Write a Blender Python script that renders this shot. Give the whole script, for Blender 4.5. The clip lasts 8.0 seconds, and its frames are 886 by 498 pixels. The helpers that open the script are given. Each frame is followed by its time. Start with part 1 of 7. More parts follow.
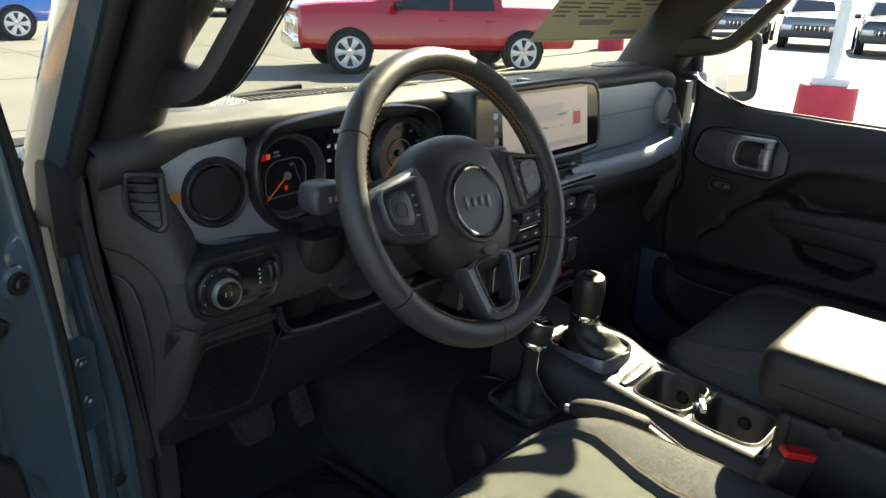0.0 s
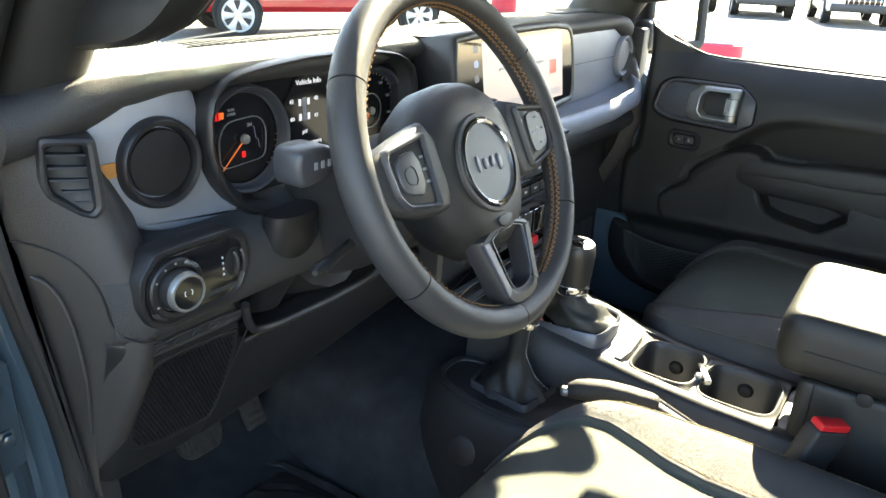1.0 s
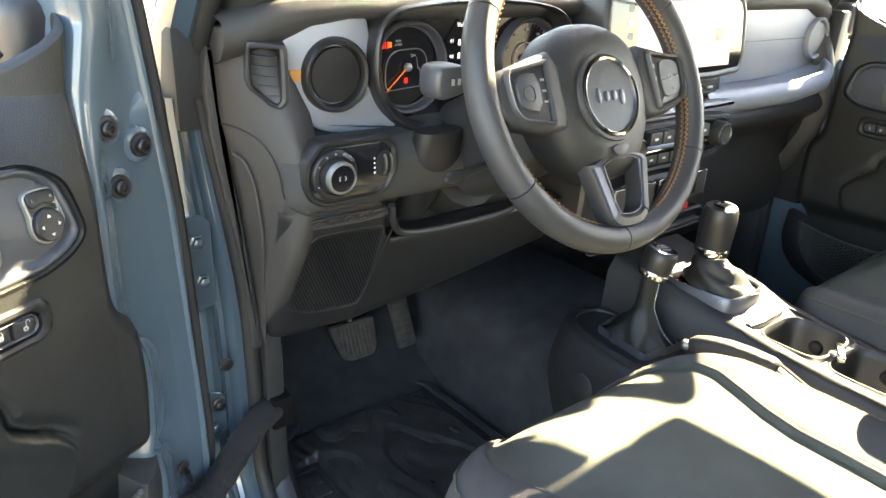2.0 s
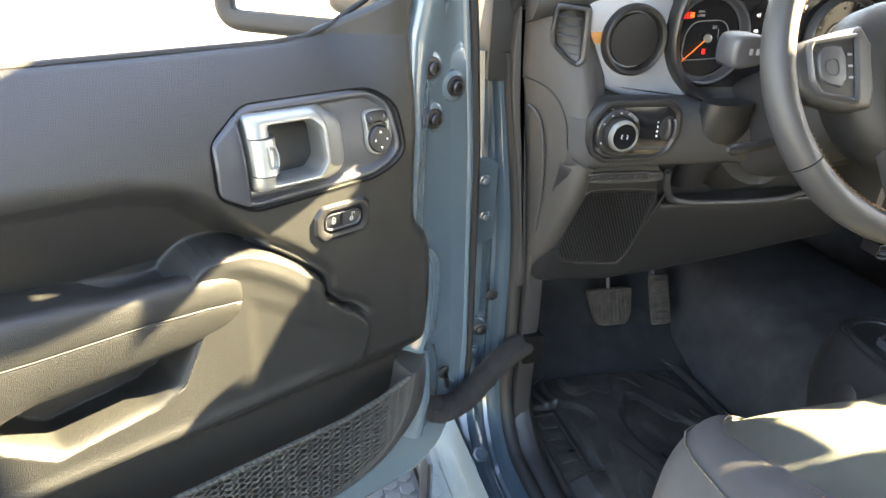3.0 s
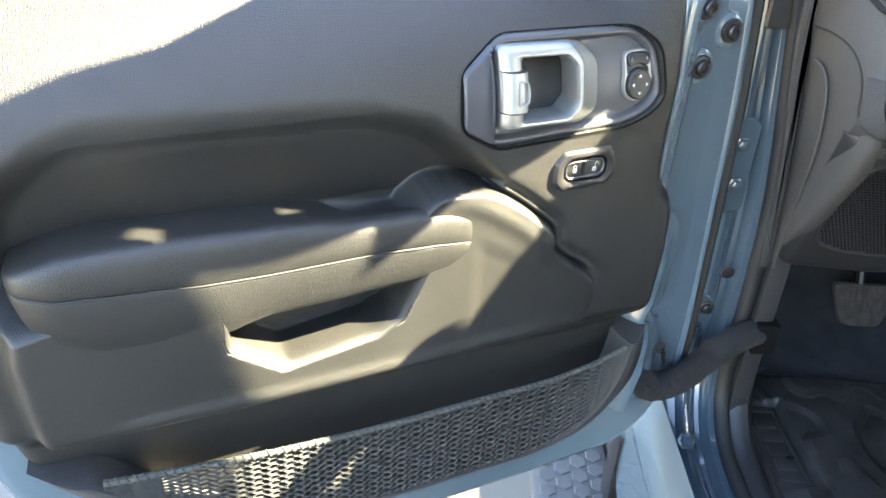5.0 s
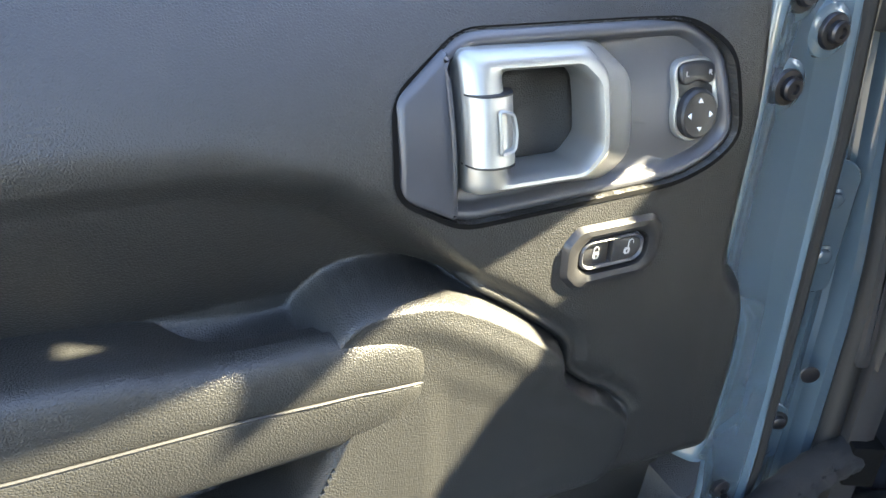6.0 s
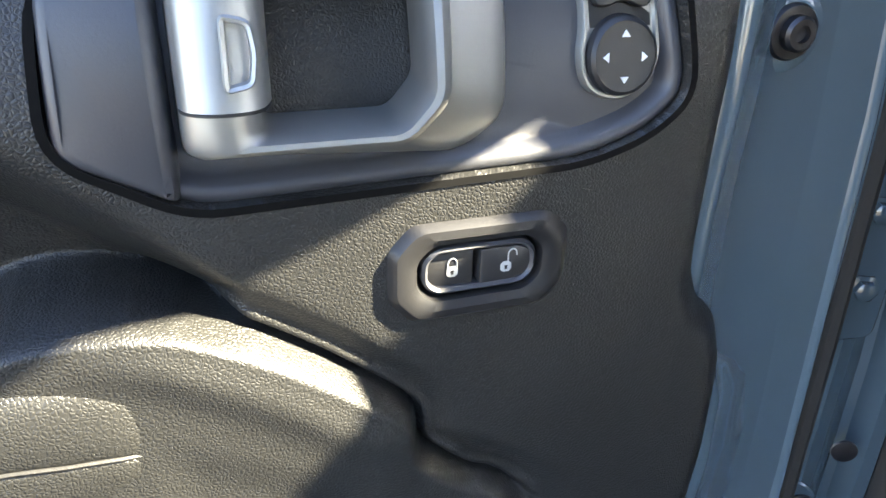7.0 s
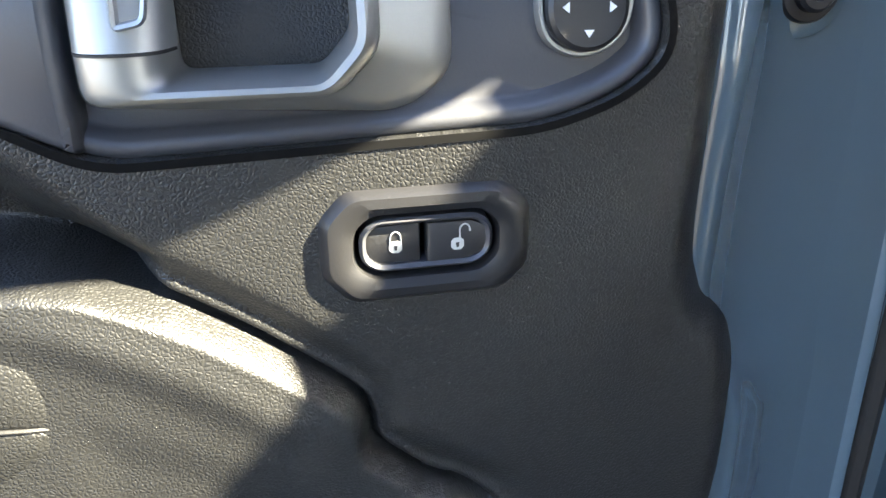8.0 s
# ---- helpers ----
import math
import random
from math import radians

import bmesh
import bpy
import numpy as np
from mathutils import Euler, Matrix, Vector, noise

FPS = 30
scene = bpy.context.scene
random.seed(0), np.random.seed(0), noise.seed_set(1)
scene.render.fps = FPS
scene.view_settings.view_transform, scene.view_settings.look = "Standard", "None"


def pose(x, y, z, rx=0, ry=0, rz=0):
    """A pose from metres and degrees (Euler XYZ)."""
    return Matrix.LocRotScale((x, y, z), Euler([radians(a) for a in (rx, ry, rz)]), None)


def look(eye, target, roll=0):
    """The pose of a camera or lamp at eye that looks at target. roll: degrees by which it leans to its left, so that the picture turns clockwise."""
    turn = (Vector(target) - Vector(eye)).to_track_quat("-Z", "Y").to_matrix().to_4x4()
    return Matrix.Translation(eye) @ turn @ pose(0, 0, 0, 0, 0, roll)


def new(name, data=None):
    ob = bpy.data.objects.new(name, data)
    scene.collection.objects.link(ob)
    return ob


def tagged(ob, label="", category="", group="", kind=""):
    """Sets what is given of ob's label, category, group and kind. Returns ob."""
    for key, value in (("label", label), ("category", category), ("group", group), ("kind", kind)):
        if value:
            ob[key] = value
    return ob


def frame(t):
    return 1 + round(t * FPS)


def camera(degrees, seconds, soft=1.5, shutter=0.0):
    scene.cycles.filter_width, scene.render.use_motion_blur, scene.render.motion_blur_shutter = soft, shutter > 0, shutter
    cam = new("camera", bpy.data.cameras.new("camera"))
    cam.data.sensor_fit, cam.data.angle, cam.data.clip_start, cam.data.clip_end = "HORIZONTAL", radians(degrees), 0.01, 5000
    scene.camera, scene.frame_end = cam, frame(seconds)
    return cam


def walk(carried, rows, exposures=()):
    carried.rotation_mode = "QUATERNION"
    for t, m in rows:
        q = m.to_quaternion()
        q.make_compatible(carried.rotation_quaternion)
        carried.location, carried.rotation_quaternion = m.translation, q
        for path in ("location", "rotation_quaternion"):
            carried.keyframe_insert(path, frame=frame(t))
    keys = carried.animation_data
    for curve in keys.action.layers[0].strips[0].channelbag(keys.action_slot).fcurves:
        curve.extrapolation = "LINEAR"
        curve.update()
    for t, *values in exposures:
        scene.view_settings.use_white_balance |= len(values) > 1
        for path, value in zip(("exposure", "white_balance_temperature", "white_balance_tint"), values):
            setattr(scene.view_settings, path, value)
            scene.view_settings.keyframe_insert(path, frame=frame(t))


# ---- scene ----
cam = camera(63.3, 8.0)
PATH = [
    (0, (-1.045, 0.206, 1.657), (0.343, 1.472, 0.972), 2.1),
    (0.5, (-1.005, 0.316, 1.627), (0.47, 1.459, 0.906), 2.5),
    (1, (-1.005, 0.394, 1.605), (0.533, 1.421, 0.844), 2.4),
    (1.2, (-1.003, 0.388, 1.602), (0.526, 1.416, 0.824), 2.5),
    (2.3, (-1.065, 0.182, 1.547), (-0.109, 1.754, 0.763), 3.0),
    (2.5, (-1.073, 0.171, 1.547), (-0.237, 1.801, 0.745), 3.0),
    (3, (-1.087, 0.15, 1.538), (-0.579, 1.894, 0.7), 2.9),
    (3.5, (-1.1, 0.137, 1.523), (-0.859, 1.92, 0.65), 3.1),
    (4, (-1.107, 0.12, 1.512), (-1.053, 1.906, 0.614), 3.3),
    (4.2, (-1.111, 0.113, 1.511), (-1.111, 1.897, 0.606), 3.2),
    (5.3, (-1.118, 0.25, 1.512), (-1.169, 1.983, 0.515), 2.5),
    (5.5, (-1.101, 0.284, 1.474), (-1.198, 2.068, 0.574), 1.9),
    (6, (-1.081, 0.471, 1.434), (-1.144, 2.254, 0.53), 1.8),
    (6.5, (-1.029, 0.559, 1.395), (-1.153, 2.34, 0.494), 1.8),
    (7, (-0.97, 0.615, 1.368), (-1.236, 2.391, 0.488), 1.7),
    (7.5, (-0.935, 0.636, 1.343), (-1.365, 2.404, 0.512), 0.6),
    (8, (-0.921, 0.642, 1.338), (-1.442, 2.399, 0.537), -0.3),
]
walk(cam, [(t, look(eye, target, roll)) for t, eye, target, roll in PATH],
     [(0.0, 2.55, 6900, 9), (0.5, 3.4, 6900, 10), (1.0, 4.0, 6900, 11), (2.4, 4.85, 8300, 14), (4.0, 5.0, 7700, 16), (5.5, 4.95, 7100, 13), (6.5, 4.45, 6800, 17), (8.0, 4.3, 6500, 18)])

# ---------------------------------------------------------------- sky and sun
SUN_AZ, SUN_EL = radians(7), radians(35)
SUN_WAY = Vector((math.cos(SUN_AZ) * math.cos(SUN_EL), math.sin(SUN_AZ) * math.cos(SUN_EL), math.sin(SUN_EL)))
world = bpy.data.worlds.new("sky")
scene.world = world
world.use_nodes = True
wn = world.node_tree
sky = wn.nodes.new("ShaderNodeTexSky")
sky.sky_type, sky.sun_disc = "NISHITA", False
sky.sun_elevation, sky.sun_rotation = SUN_EL, radians(90) - SUN_AZ
sky.air_density, sky.dust_density = 1.0, 0.5
wn.links.new(sky.outputs[0], wn.nodes["Background"].inputs[0])
wn.nodes["Background"].inputs["Strength"].default_value = 0.080
sun = new("sun", bpy.data.lights.new("sun", "SUN"))
sun.data.energy, sun.data.angle, sun.data.color = 5.0, radians(0.5), (1.0, 0.94, 0.67)
sun.matrix_world = look(SUN_WAY * 60, (0, 0, 0))


# ---------------------------------------------------------------- materials
def material(name, col, rough=0.5, metal=0.0, grain=None, bump=0.0, blotch=0.0, blotch_scale=6.0, rough_var=0.0, tone=None, coat=0.0, spec=0.5):
    """A procedural surface. grain: (kind, scale) of the fine relief; blotch: slow change of tone; tone: a second colour for the grain."""
    m = bpy.data.materials.new(name)
    m.use_nodes = True
    t = m.node_tree
    b = t.nodes["Principled BSDF"]
    b.inputs["Roughness"].default_value, b.inputs["Metallic"].default_value = rough, metal
    b.inputs["Base Color"].default_value = (*col, 1)
    b.inputs["Coat Weight"].default_value = coat
    b.inputs["Coat Roughness"].default_value = 0.04
    b.inputs["Specular IOR Level"].default_value = spec
    co = t.nodes.new("ShaderNodeTexCoord").outputs["Object"]
    height = None
    if grain:
        kind, scale = grain
        if kind == "leather":
            wob = t.nodes.new("ShaderNodeTexNoise")
            wob.inputs["Scale"].default_value, wob.inputs["Detail"].default_value = scale * 0.35, 2
            mixv = t.nodes.new("ShaderNodeVectorMath")
            mixv.operation = "MULTIPLY_ADD"
            mixv.inputs[1].default_value = (0.9 / scale,) * 3
            t.links.new(co, wob.inputs["Vector"])
            t.links.new(wob.outputs["Color"], mixv.inputs[0])
            t.links.new(co, mixv.inputs[2])
            v = t.nodes.new("ShaderNodeTexVoronoi")
            v.feature = "DISTANCE_TO_EDGE"
            v.inputs["Scale"].default_value = scale
            t.links.new(mixv.outputs[0], v.inputs["Vector"])
            dome = t.nodes.new("ShaderNodeMapRange")
            dome.interpolation_type = "SMOOTHSTEP"
            dome.inputs["From Max"].default_value = 0.32
            t.links.new(v.outputs["Distance"], dome.inputs["Value"])
            fine = t.nodes.new("ShaderNodeTexNoise")
            fine.inputs["Scale"].default_value = scale * 4
            t.links.new(co, fine.inputs["Vector"])
            both = t.nodes.new("ShaderNodeMath")
            both.operation = "MULTIPLY_ADD"
            both.inputs[1].default_value = 0.35
            t.links.new(fine.outputs["Fac"], both.inputs[0])
            t.links.new(dome.outputs[0], both.inputs[2])
            height = both.outputs[0]
        elif kind == "weave":
            w1, w2 = t.nodes.new("ShaderNodeTexWave"), t.nodes.new("ShaderNodeTexWave")
            w1.bands_direction, w2.bands_direction = "X", "Y"
            for w in (w1, w2):
                w.inputs["Scale"].default_value = scale
                w.inputs["Distortion"].default_value = 1.5
                w.inputs["Detail"].default_value = 1
                t.links.new(co, w.inputs["Vector"])
            mx = t.nodes.new("ShaderNodeMath")
            mx.operation = "MULTIPLY"
            t.links.new(w1.outputs["Fac"], mx.inputs[0])
            t.links.new(w2.outputs["Fac"], mx.inputs[1])
            height = mx.outputs[0]
        else:
            n = t.nodes.new("ShaderNodeTexNoise")
            n.inputs["Scale"].default_value, n.inputs["Detail"].default_value, n.inputs["Roughness"].default_value = scale, 5, 0.65
            t.links.new(co, n.inputs["Vector"])
            height = n.outputs["Fac"]
        if bump:
            bp = t.nodes.new("ShaderNodeBump")
            bp.inputs["Strength"].default_value, bp.inputs["Distance"].default_value = min(1.0, abs(bump)), {"leather": 0.0007, "weave": 0.0012}.get(kind, 0.002)
            bp.invert = bump < 0
            t.links.new(height, bp.inputs["Height"])
            t.links.new(bp.outputs[0], b.inputs["Normal"])
    if blotch or tone:
        n = t.nodes.new("ShaderNodeTexNoise")
        n.inputs["Scale"].default_value, n.inputs["Detail"].default_value = blotch_scale, 6
        t.links.new(co, n.inputs["Vector"])
        rp = t.nodes.new("ShaderNodeMapRange")
        rp.inputs["To Min"].default_value, rp.inputs["To Max"].default_value = 1 - blotch, 1 + blotch
        rp.inputs["From Min"].default_value, rp.inputs["From Max"].default_value = 0.3, 0.7
        t.links.new(n.outputs["Fac"], rp.inputs["Value"])
        base = t.nodes.new("ShaderNodeMix")
        base.data_type = "RGBA"
        base.inputs["A"].default_value, base.inputs["B"].default_value = (*col, 1), (*(tone or col), 1)
        if tone and height is not None:
            t.links.new(height, base.inputs["Factor"])
        elif tone:
            t.links.new(n.outputs["Fac"], base.inputs["Factor"])
        mul = t.nodes.new("ShaderNodeVectorMath")
        mul.operation = "SCALE"
        t.links.new(base.outputs["Result"], mul.inputs[0])
        t.links.new(rp.outputs[0], mul.inputs["Scale"])
        t.links.new(mul.outputs[0], b.inputs["Base Color"])
        if rough_var:
            rr = t.nodes.new("ShaderNodeMapRange")
            rr.inputs["To Min"].default_value, rr.inputs["To Max"].default_value = rough - rough_var, rough + rough_var
            t.links.new(n.outputs["Fac"], rr.inputs["Value"])
            t.links.new(rr.outputs[0], b.inputs["Roughness"])
    return m


def glow(name, col, strength):
    m = material(name, tuple(0.3 * c for c in col), 0.3)
    b = m.node_tree.nodes["Principled BSDF"]
    b.inputs["Emission Color"].default_value, b.inputs["Emission Strength"].default_value = (*col, 1), strength
    return m


def glass(name, col=(0.93, 0.97, 0.94), rough=0.0):
    m = material(name, col, rough)
    b = m.node_tree.nodes["Principled BSDF"]
    b.inputs["Transmission Weight"].default_value, b.inputs["IOR"].default_value = 1.0, 1.05
    return m


LEATHER = material("grained_vinyl", (0.0145, 0.0147, 0.0140), 0.45, 0, ("leather", 640), 0.34, 0.12, 9, 0.05, spec=0.50)
SOFT = material("soft_touch_pad", (0.042, 0.0415, 0.0410), 0.58, 0, ("leather", 480), 0.50, 0.12, 9, 0.05, spec=0.32)
RIM_HIDE = material("rim_leather", (0.034, 0.034, 0.035), 0.44, 0, ("leather", 700), 0.22, 0.1, 12, 0.05, spec=0.45)
PLASTIC = material("matt_black_plastic", (0.026, 0.026, 0.027), 0.44, 0, ("noise", 900), 0.12, 0.12, 14, 0.06)
PLASTIC_DARK = material("smooth_black_plastic", (0.014, 0.014, 0.015), 0.42, 0, ("noise", 900), 0.08, 0.10, 14, 0.05)
PLASTIC_MID = material("satin_grey_plastic", (0.045, 0.047, 0.054), 0.40, 0, ("noise", 900), 0.08, 0.08, 14, 0.05)
GLOSS = material("gloss_black", (0.008, 0.008, 0.009), 0.08, 0, None, 0, 0.1, 20, 0.03)
SMOKE = material("display_black", (0.010, 0.010, 0.012), 0.12)
END_CAP = material("brown_black_vinyl", (0.041, 0.039, 0.0375), 0.48, 0, ("leather", 620), 0.4, 0.10, 9, 0.05)
GAP = material("dark_gap", (0.004, 0.004, 0.004), 0.9, spec=0.1)
RUBBER = material("black_rubber", (0.012, 0.012, 0.012), 0.65, 0, ("noise", 400), 0.2, 0.15, 20)
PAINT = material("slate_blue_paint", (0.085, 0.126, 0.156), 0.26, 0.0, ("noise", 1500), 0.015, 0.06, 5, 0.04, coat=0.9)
# same slate blue at about 0.6: shade on jamb and posts put into the colour
PAINT_SHADED = material("slate_blue_paint_shaded", (0.050, 0.076, 0.096), 0.20, 0.0, ("noise", 40), 0.03, 0.08, 9, 0.05, coat=1.0)
SILVER = material("satin_silver", (0.34, 0.345, 0.33), 0.44, 0.80, ("noise", 500), 0.05, 0.06, 30, 0.06)
ALLOY = material("bright_alloy", (0.62, 0.63, 0.64), 0.34, 0.5, ("noise", 60), 0.03, 0.08, 8, 0.05)
SPOKE = material("satin_dark_metal", (0.095, 0.10, 0.125), 0.36, 0.5, ("noise", 700), 0.04, 0.06, 20, 0.04)
CHROME = material("chrome", (0.75, 0.76, 0.77), 0.10, 1.0)
DASH_TRIM = material("silver_dash_trim", (0.25, 0.265, 0.30), 0.42, 0.25, ("weave", 520), 0.25, 0.06, 16, 0.05)
FABRIC = material("olive_grey_seat_cloth", (0.118, 0.124, 0.106), 0.85, 0, ("weave", 420), 0.9, 0.12, 14, 0.05, tone=(0.168, 0.175, 0.148), spec=0.25)
FABRIC_SIDE = material("charcoal_seat_cloth", (0.105, 0.103, 0.104), 0.85, 0, ("weave", 500), 0.9, 0.12, 14, 0.05, tone=(0.160, 0.157, 0.157), spec=0.25)
CARPET = material("black_carpet", (0.034, 0.035, 0.038), 0.95, 0, ("noise", 700), 1.0, 0.25, 20, tone=(0.062, 0.063, 0.068), spec=0.1)
MAT_RUBBER = material("floor_mat_rubber", (0.036, 0.0345, 0.034), 0.34, 0, ("noise", 160), 0.25, 0.45, 22, 0.16, tone=(0.060, 0.056, 0.052))
ORANGE = material("orange_tag", (0.55, 0.24, 0.06), 0.5, 0, ("weave", 900), 0.3, 0.1, 40)
STITCH = material("tan_thread", (0.30, 0.16, 0.065), 0.7)
STITCH_DIM = material("olive_thread", (0.22, 0.19, 0.10), 0.75)
WHITE = material("white_print", (0.75, 0.75, 0.75), 0.5)
PADLOCK = material("padlock_print", (0.42, 0.43, 0.42), 0.5)
PRINT_GREY = material("grey_print", (0.30, 0.30, 0.31), 0.5)
RED_PLASTIC = material("red_plastic", (0.62, 0.02, 0.025), 0.3, 0, ("noise", 300), 0.05, 0.08, 40)
PAPER = material("cream_paper", (0.62, 0.60, 0.42), 0.7, 0, ("noise", 300), 0.05, 0.06, 8)
INK = material("printed_ink", (0.16, 0.16, 0.13), 0.7)
NET = material("black_cord", (0.040, 0.041, 0.038), 0.7, 0, ("noise", 900), 0.8, 0.2, 60)
NET_EDGE = material("olive_cord", (0.070, 0.075, 0.068), 0.75, 0, ("noise", 900), 0.8, 0.2, 60)
STRAP = material("black_webbing", (0.016, 0.016, 0.018), 0.85, 0, ("weave", 420), 1.0, 0.2, 40)
STEEL = material("dark_steel", (0.05, 0.05, 0.055), 0.35, 0.8, ("noise", 200), 0.1, 0.2, 60)
PEDAL = material("worn_pedal_rubber", (0.052, 0.046, 0.041), 0.6, 0, ("noise", 260), 0.8, 0.45, 70, 0.1)
MIRROR = material("mirror_glass", (0.92, 0.93, 0.93), 0.0, 1.0)
GLASS = glass("tinted_windscreen_glass", (0.74, 0.76, 0.73))
CAR_GLASS = material("dark_car_glass", (0.02, 0.025, 0.03), 0.06)
CONCRETE = material("pale_lot_concrete", (0.115, 0.107, 0.091), 0.85, 0, ("noise", 18), 0.25, 0.16, 0.35, 0.06, tone=(0.093, 0.086, 0.075))
BOARD = material("running_board_polymer", (0.055, 0.055, 0.056), 0.55, 0, ("noise", 500), 0.3, 0.15, 18, 0.06)
RED_PAINT = material("red_car_paint", (0.42, 0.012, 0.018), 0.25, 0.0, None, 0, 0.05, 1.5, 0.03, coat=0.9)
BLUE_PAINT = material("bright_blue_car_paint", (0.02, 0.13, 0.42), 0.25, 0.0, None, 0, 0.05, 1.5, 0.03, coat=0.9)
WHITE_PAINT = material("white_car_paint", (0.74, 0.74, 0.73), 0.25, 0.0, None, 0, 0.04, 1.5, 0.03, coat=0.8)
BLACK_PAINT = material("black_car_paint", (0.015, 0.015, 0.017), 0.2, 0.0, None, 0, 0.05, 1.5, 0.03, coat=0.9)
GREY_PAINT = material("grey_car_paint", (0.10, 0.105, 0.11), 0.25, 0.2, None, 0, 0.05, 1.5, 0.03, coat=0.9)
ORANGE_PAINT = material("orange_car_paint", (0.62, 0.10, 0.02), 0.25, 0.0, None, 0, 0.05, 1.5, 0.03, coat=0.8)
RED_BASE = material("red_painted_concrete", (0.50, 0.025, 0.045), 0.6, 0, ("noise", 40), 0.3, 0.12, 5)
POLE_GREY = material("galvanised_pole", (0.62, 0.63, 0.63), 0.45, 0.2, ("noise", 60), 0.05, 0.06, 4)
LAMP_GLASS = material("headlamp", (0.55, 0.57, 0.58), 0.12, 0.3)
TAN = material("dry_earth", (0.30, 0.18, 0.085), 0.9, 0, ("noise", 2), 0.4, 0.3, 0.5)
BUILDING = material("grey_cladding", (0.34, 0.34, 0.35), 0.7, 0, ("noise", 4), 0.1, 0.15, 0.8)
RED_LIGHT = glow("red_telltale", (1.0, 0.03, 0.03), 0.05)
ORANGE_LIGHT = glow("orange_telltale", (1.0, 0.22, 0.04), 0.05)
WHITE_LIGHT = glow("white_display", (0.9, 0.95, 1.0), 0.06)
SCREEN_LIGHT = glow("pale_screen", (0.80, 0.66, 0.60), 0.055)
SCREEN_LIGHT2 = glow("pale_screen_card", (0.66, 0.60, 0.60), 0.045)
SCREEN_BLUE = glow("blue_screen_icon", (0.25, 0.40, 0.70), 0.05)


# ---------------------------------------------------------------- mesh helpers
def flat(a, b, h):
    return Vector((a, b, h))


def facing_rear(y0, tilt=0.0):
    """Plan (x, z) with height towards the seats, on a face at y0."""
    return lambda a, b, h: Vector((a, y0 - h + tilt * b, b))


def chaikin(pts, n=2, closed=True):
    p = [Vector(q) for q in pts]
    for _ in range(n):
        out = [] if closed else [p[0]]
        for i in range(len(p) if closed else len(p) - 1):
            a, b = p[i], p[(i + 1) % len(p)]
            out += [a * 0.75 + b * 0.25, a * 0.25 + b * 0.75]
        p = out if closed else out + [p[-1]]
    return p


def resample(pts, n, closed=True):
    p = [Vector(q) for q in pts]
    if closed:
        p = p + [p[0]]
    d = [0.0]
    for a, b in zip(p, p[1:]):
        d.append(d[-1] + (b - a).length)
    out = []
    for i in range(n):
        s = d[-1] * i / (n if closed else n - 1)
        k = min(max(j for j in range(len(d)) if d[j] <= s + 1e-9), len(p) - 2)
        f = (s - d[k]) / max(d[k + 1] - d[k], 1e-9)
        out.append(p[k].lerp(p[k + 1], min(f, 1)))
    return out


def rounded(pts, r=2, n=None):
    q = chaikin([Vector((a, b)) for a, b in pts], r)
    return resample(q, n) if n else q


def soft(poly, d, m=4, k=6):
    """A polygon with small round corners; polygons of as many corners give as many points."""
    p, out = [Vector(q) for q in poly], []
    n = len(p)
    for i in range(n):
        a, b, c = p[i - 1], p[i], p[(i + 1) % n]
        da, dc = min(d, 0.45 * (a - b).length), min(d, 0.45 * (c - b).length)
        u, w = b + (a - b).normalized() * da, b + (c - b).normalized() * dc
        for j in range(m + 1):
            f = j / m
            out.append(u * (1 - f) ** 2 + b * 2 * f * (1 - f) + w * f ** 2)
        e = c + (b - c).normalized() * min(d, 0.45 * (c - b).length)
        out += [w.lerp(e, j / k) for j in range(1, k)]
    return out


def shrink(loop, d):
    """The plane loop moved inwards by d."""
    n, out = len(loop), []
    area = sum(loop[i].x * loop[(i + 1) % n].y - loop[(i + 1) % n].x * loop[i].y for i in range(n))
    s = 1 if area > 0 else -1
    for i in range(n):
        t = (loop[(i + 1) % n] - loop[i - 1])
        t = t.normalized() if t.length > 1e-9 else Vector((1, 0))
        out.append(loop[i] + Vector((-t.y, t.x)) * s * d)
    return out


def bridge(bm, rings, closed=True, cap0=False, cap1=False):
    vs = [[bm.verts.new(p) for p in r] for r in rings]
    for a, b in zip(vs, vs[1:]):
        m = len(a)
        for i in range(m if closed else m - 1):
            j = (i + 1) % m
            try:
                bm.faces.new((a[i], a[j], b[j], b[i]))
            except ValueError:
                pass
    if cap0:
        bm.faces.new(vs[0][::-1])
    if cap1:
        bm.faces.new(vs[-1])
    return bm


def stack(loop, steps, place=flat, cap=True, back=True, bm=None):
    """A plate over a plane outline: steps of (inset, height)."""
    bm = bm or bmesh.new()
    rings = [[place(p.x, p.y, h) for p in (shrink(loop, i) if i else loop)] for i, h in steps]
    return bridge(bm, rings, True, back, cap)


def hoop(outer, inner, prof, place=flat, bm=None):
    """A ring between two outlines of as many points: prof of (share of the way in, height)."""
    bm = bm or bmesh.new()
    rings = [[place(*(o.lerp(i, f)), h) for o, i in zip(outer, inner)] for f, h in prof]
    return bridge(bm, rings + [rings[0]], True)


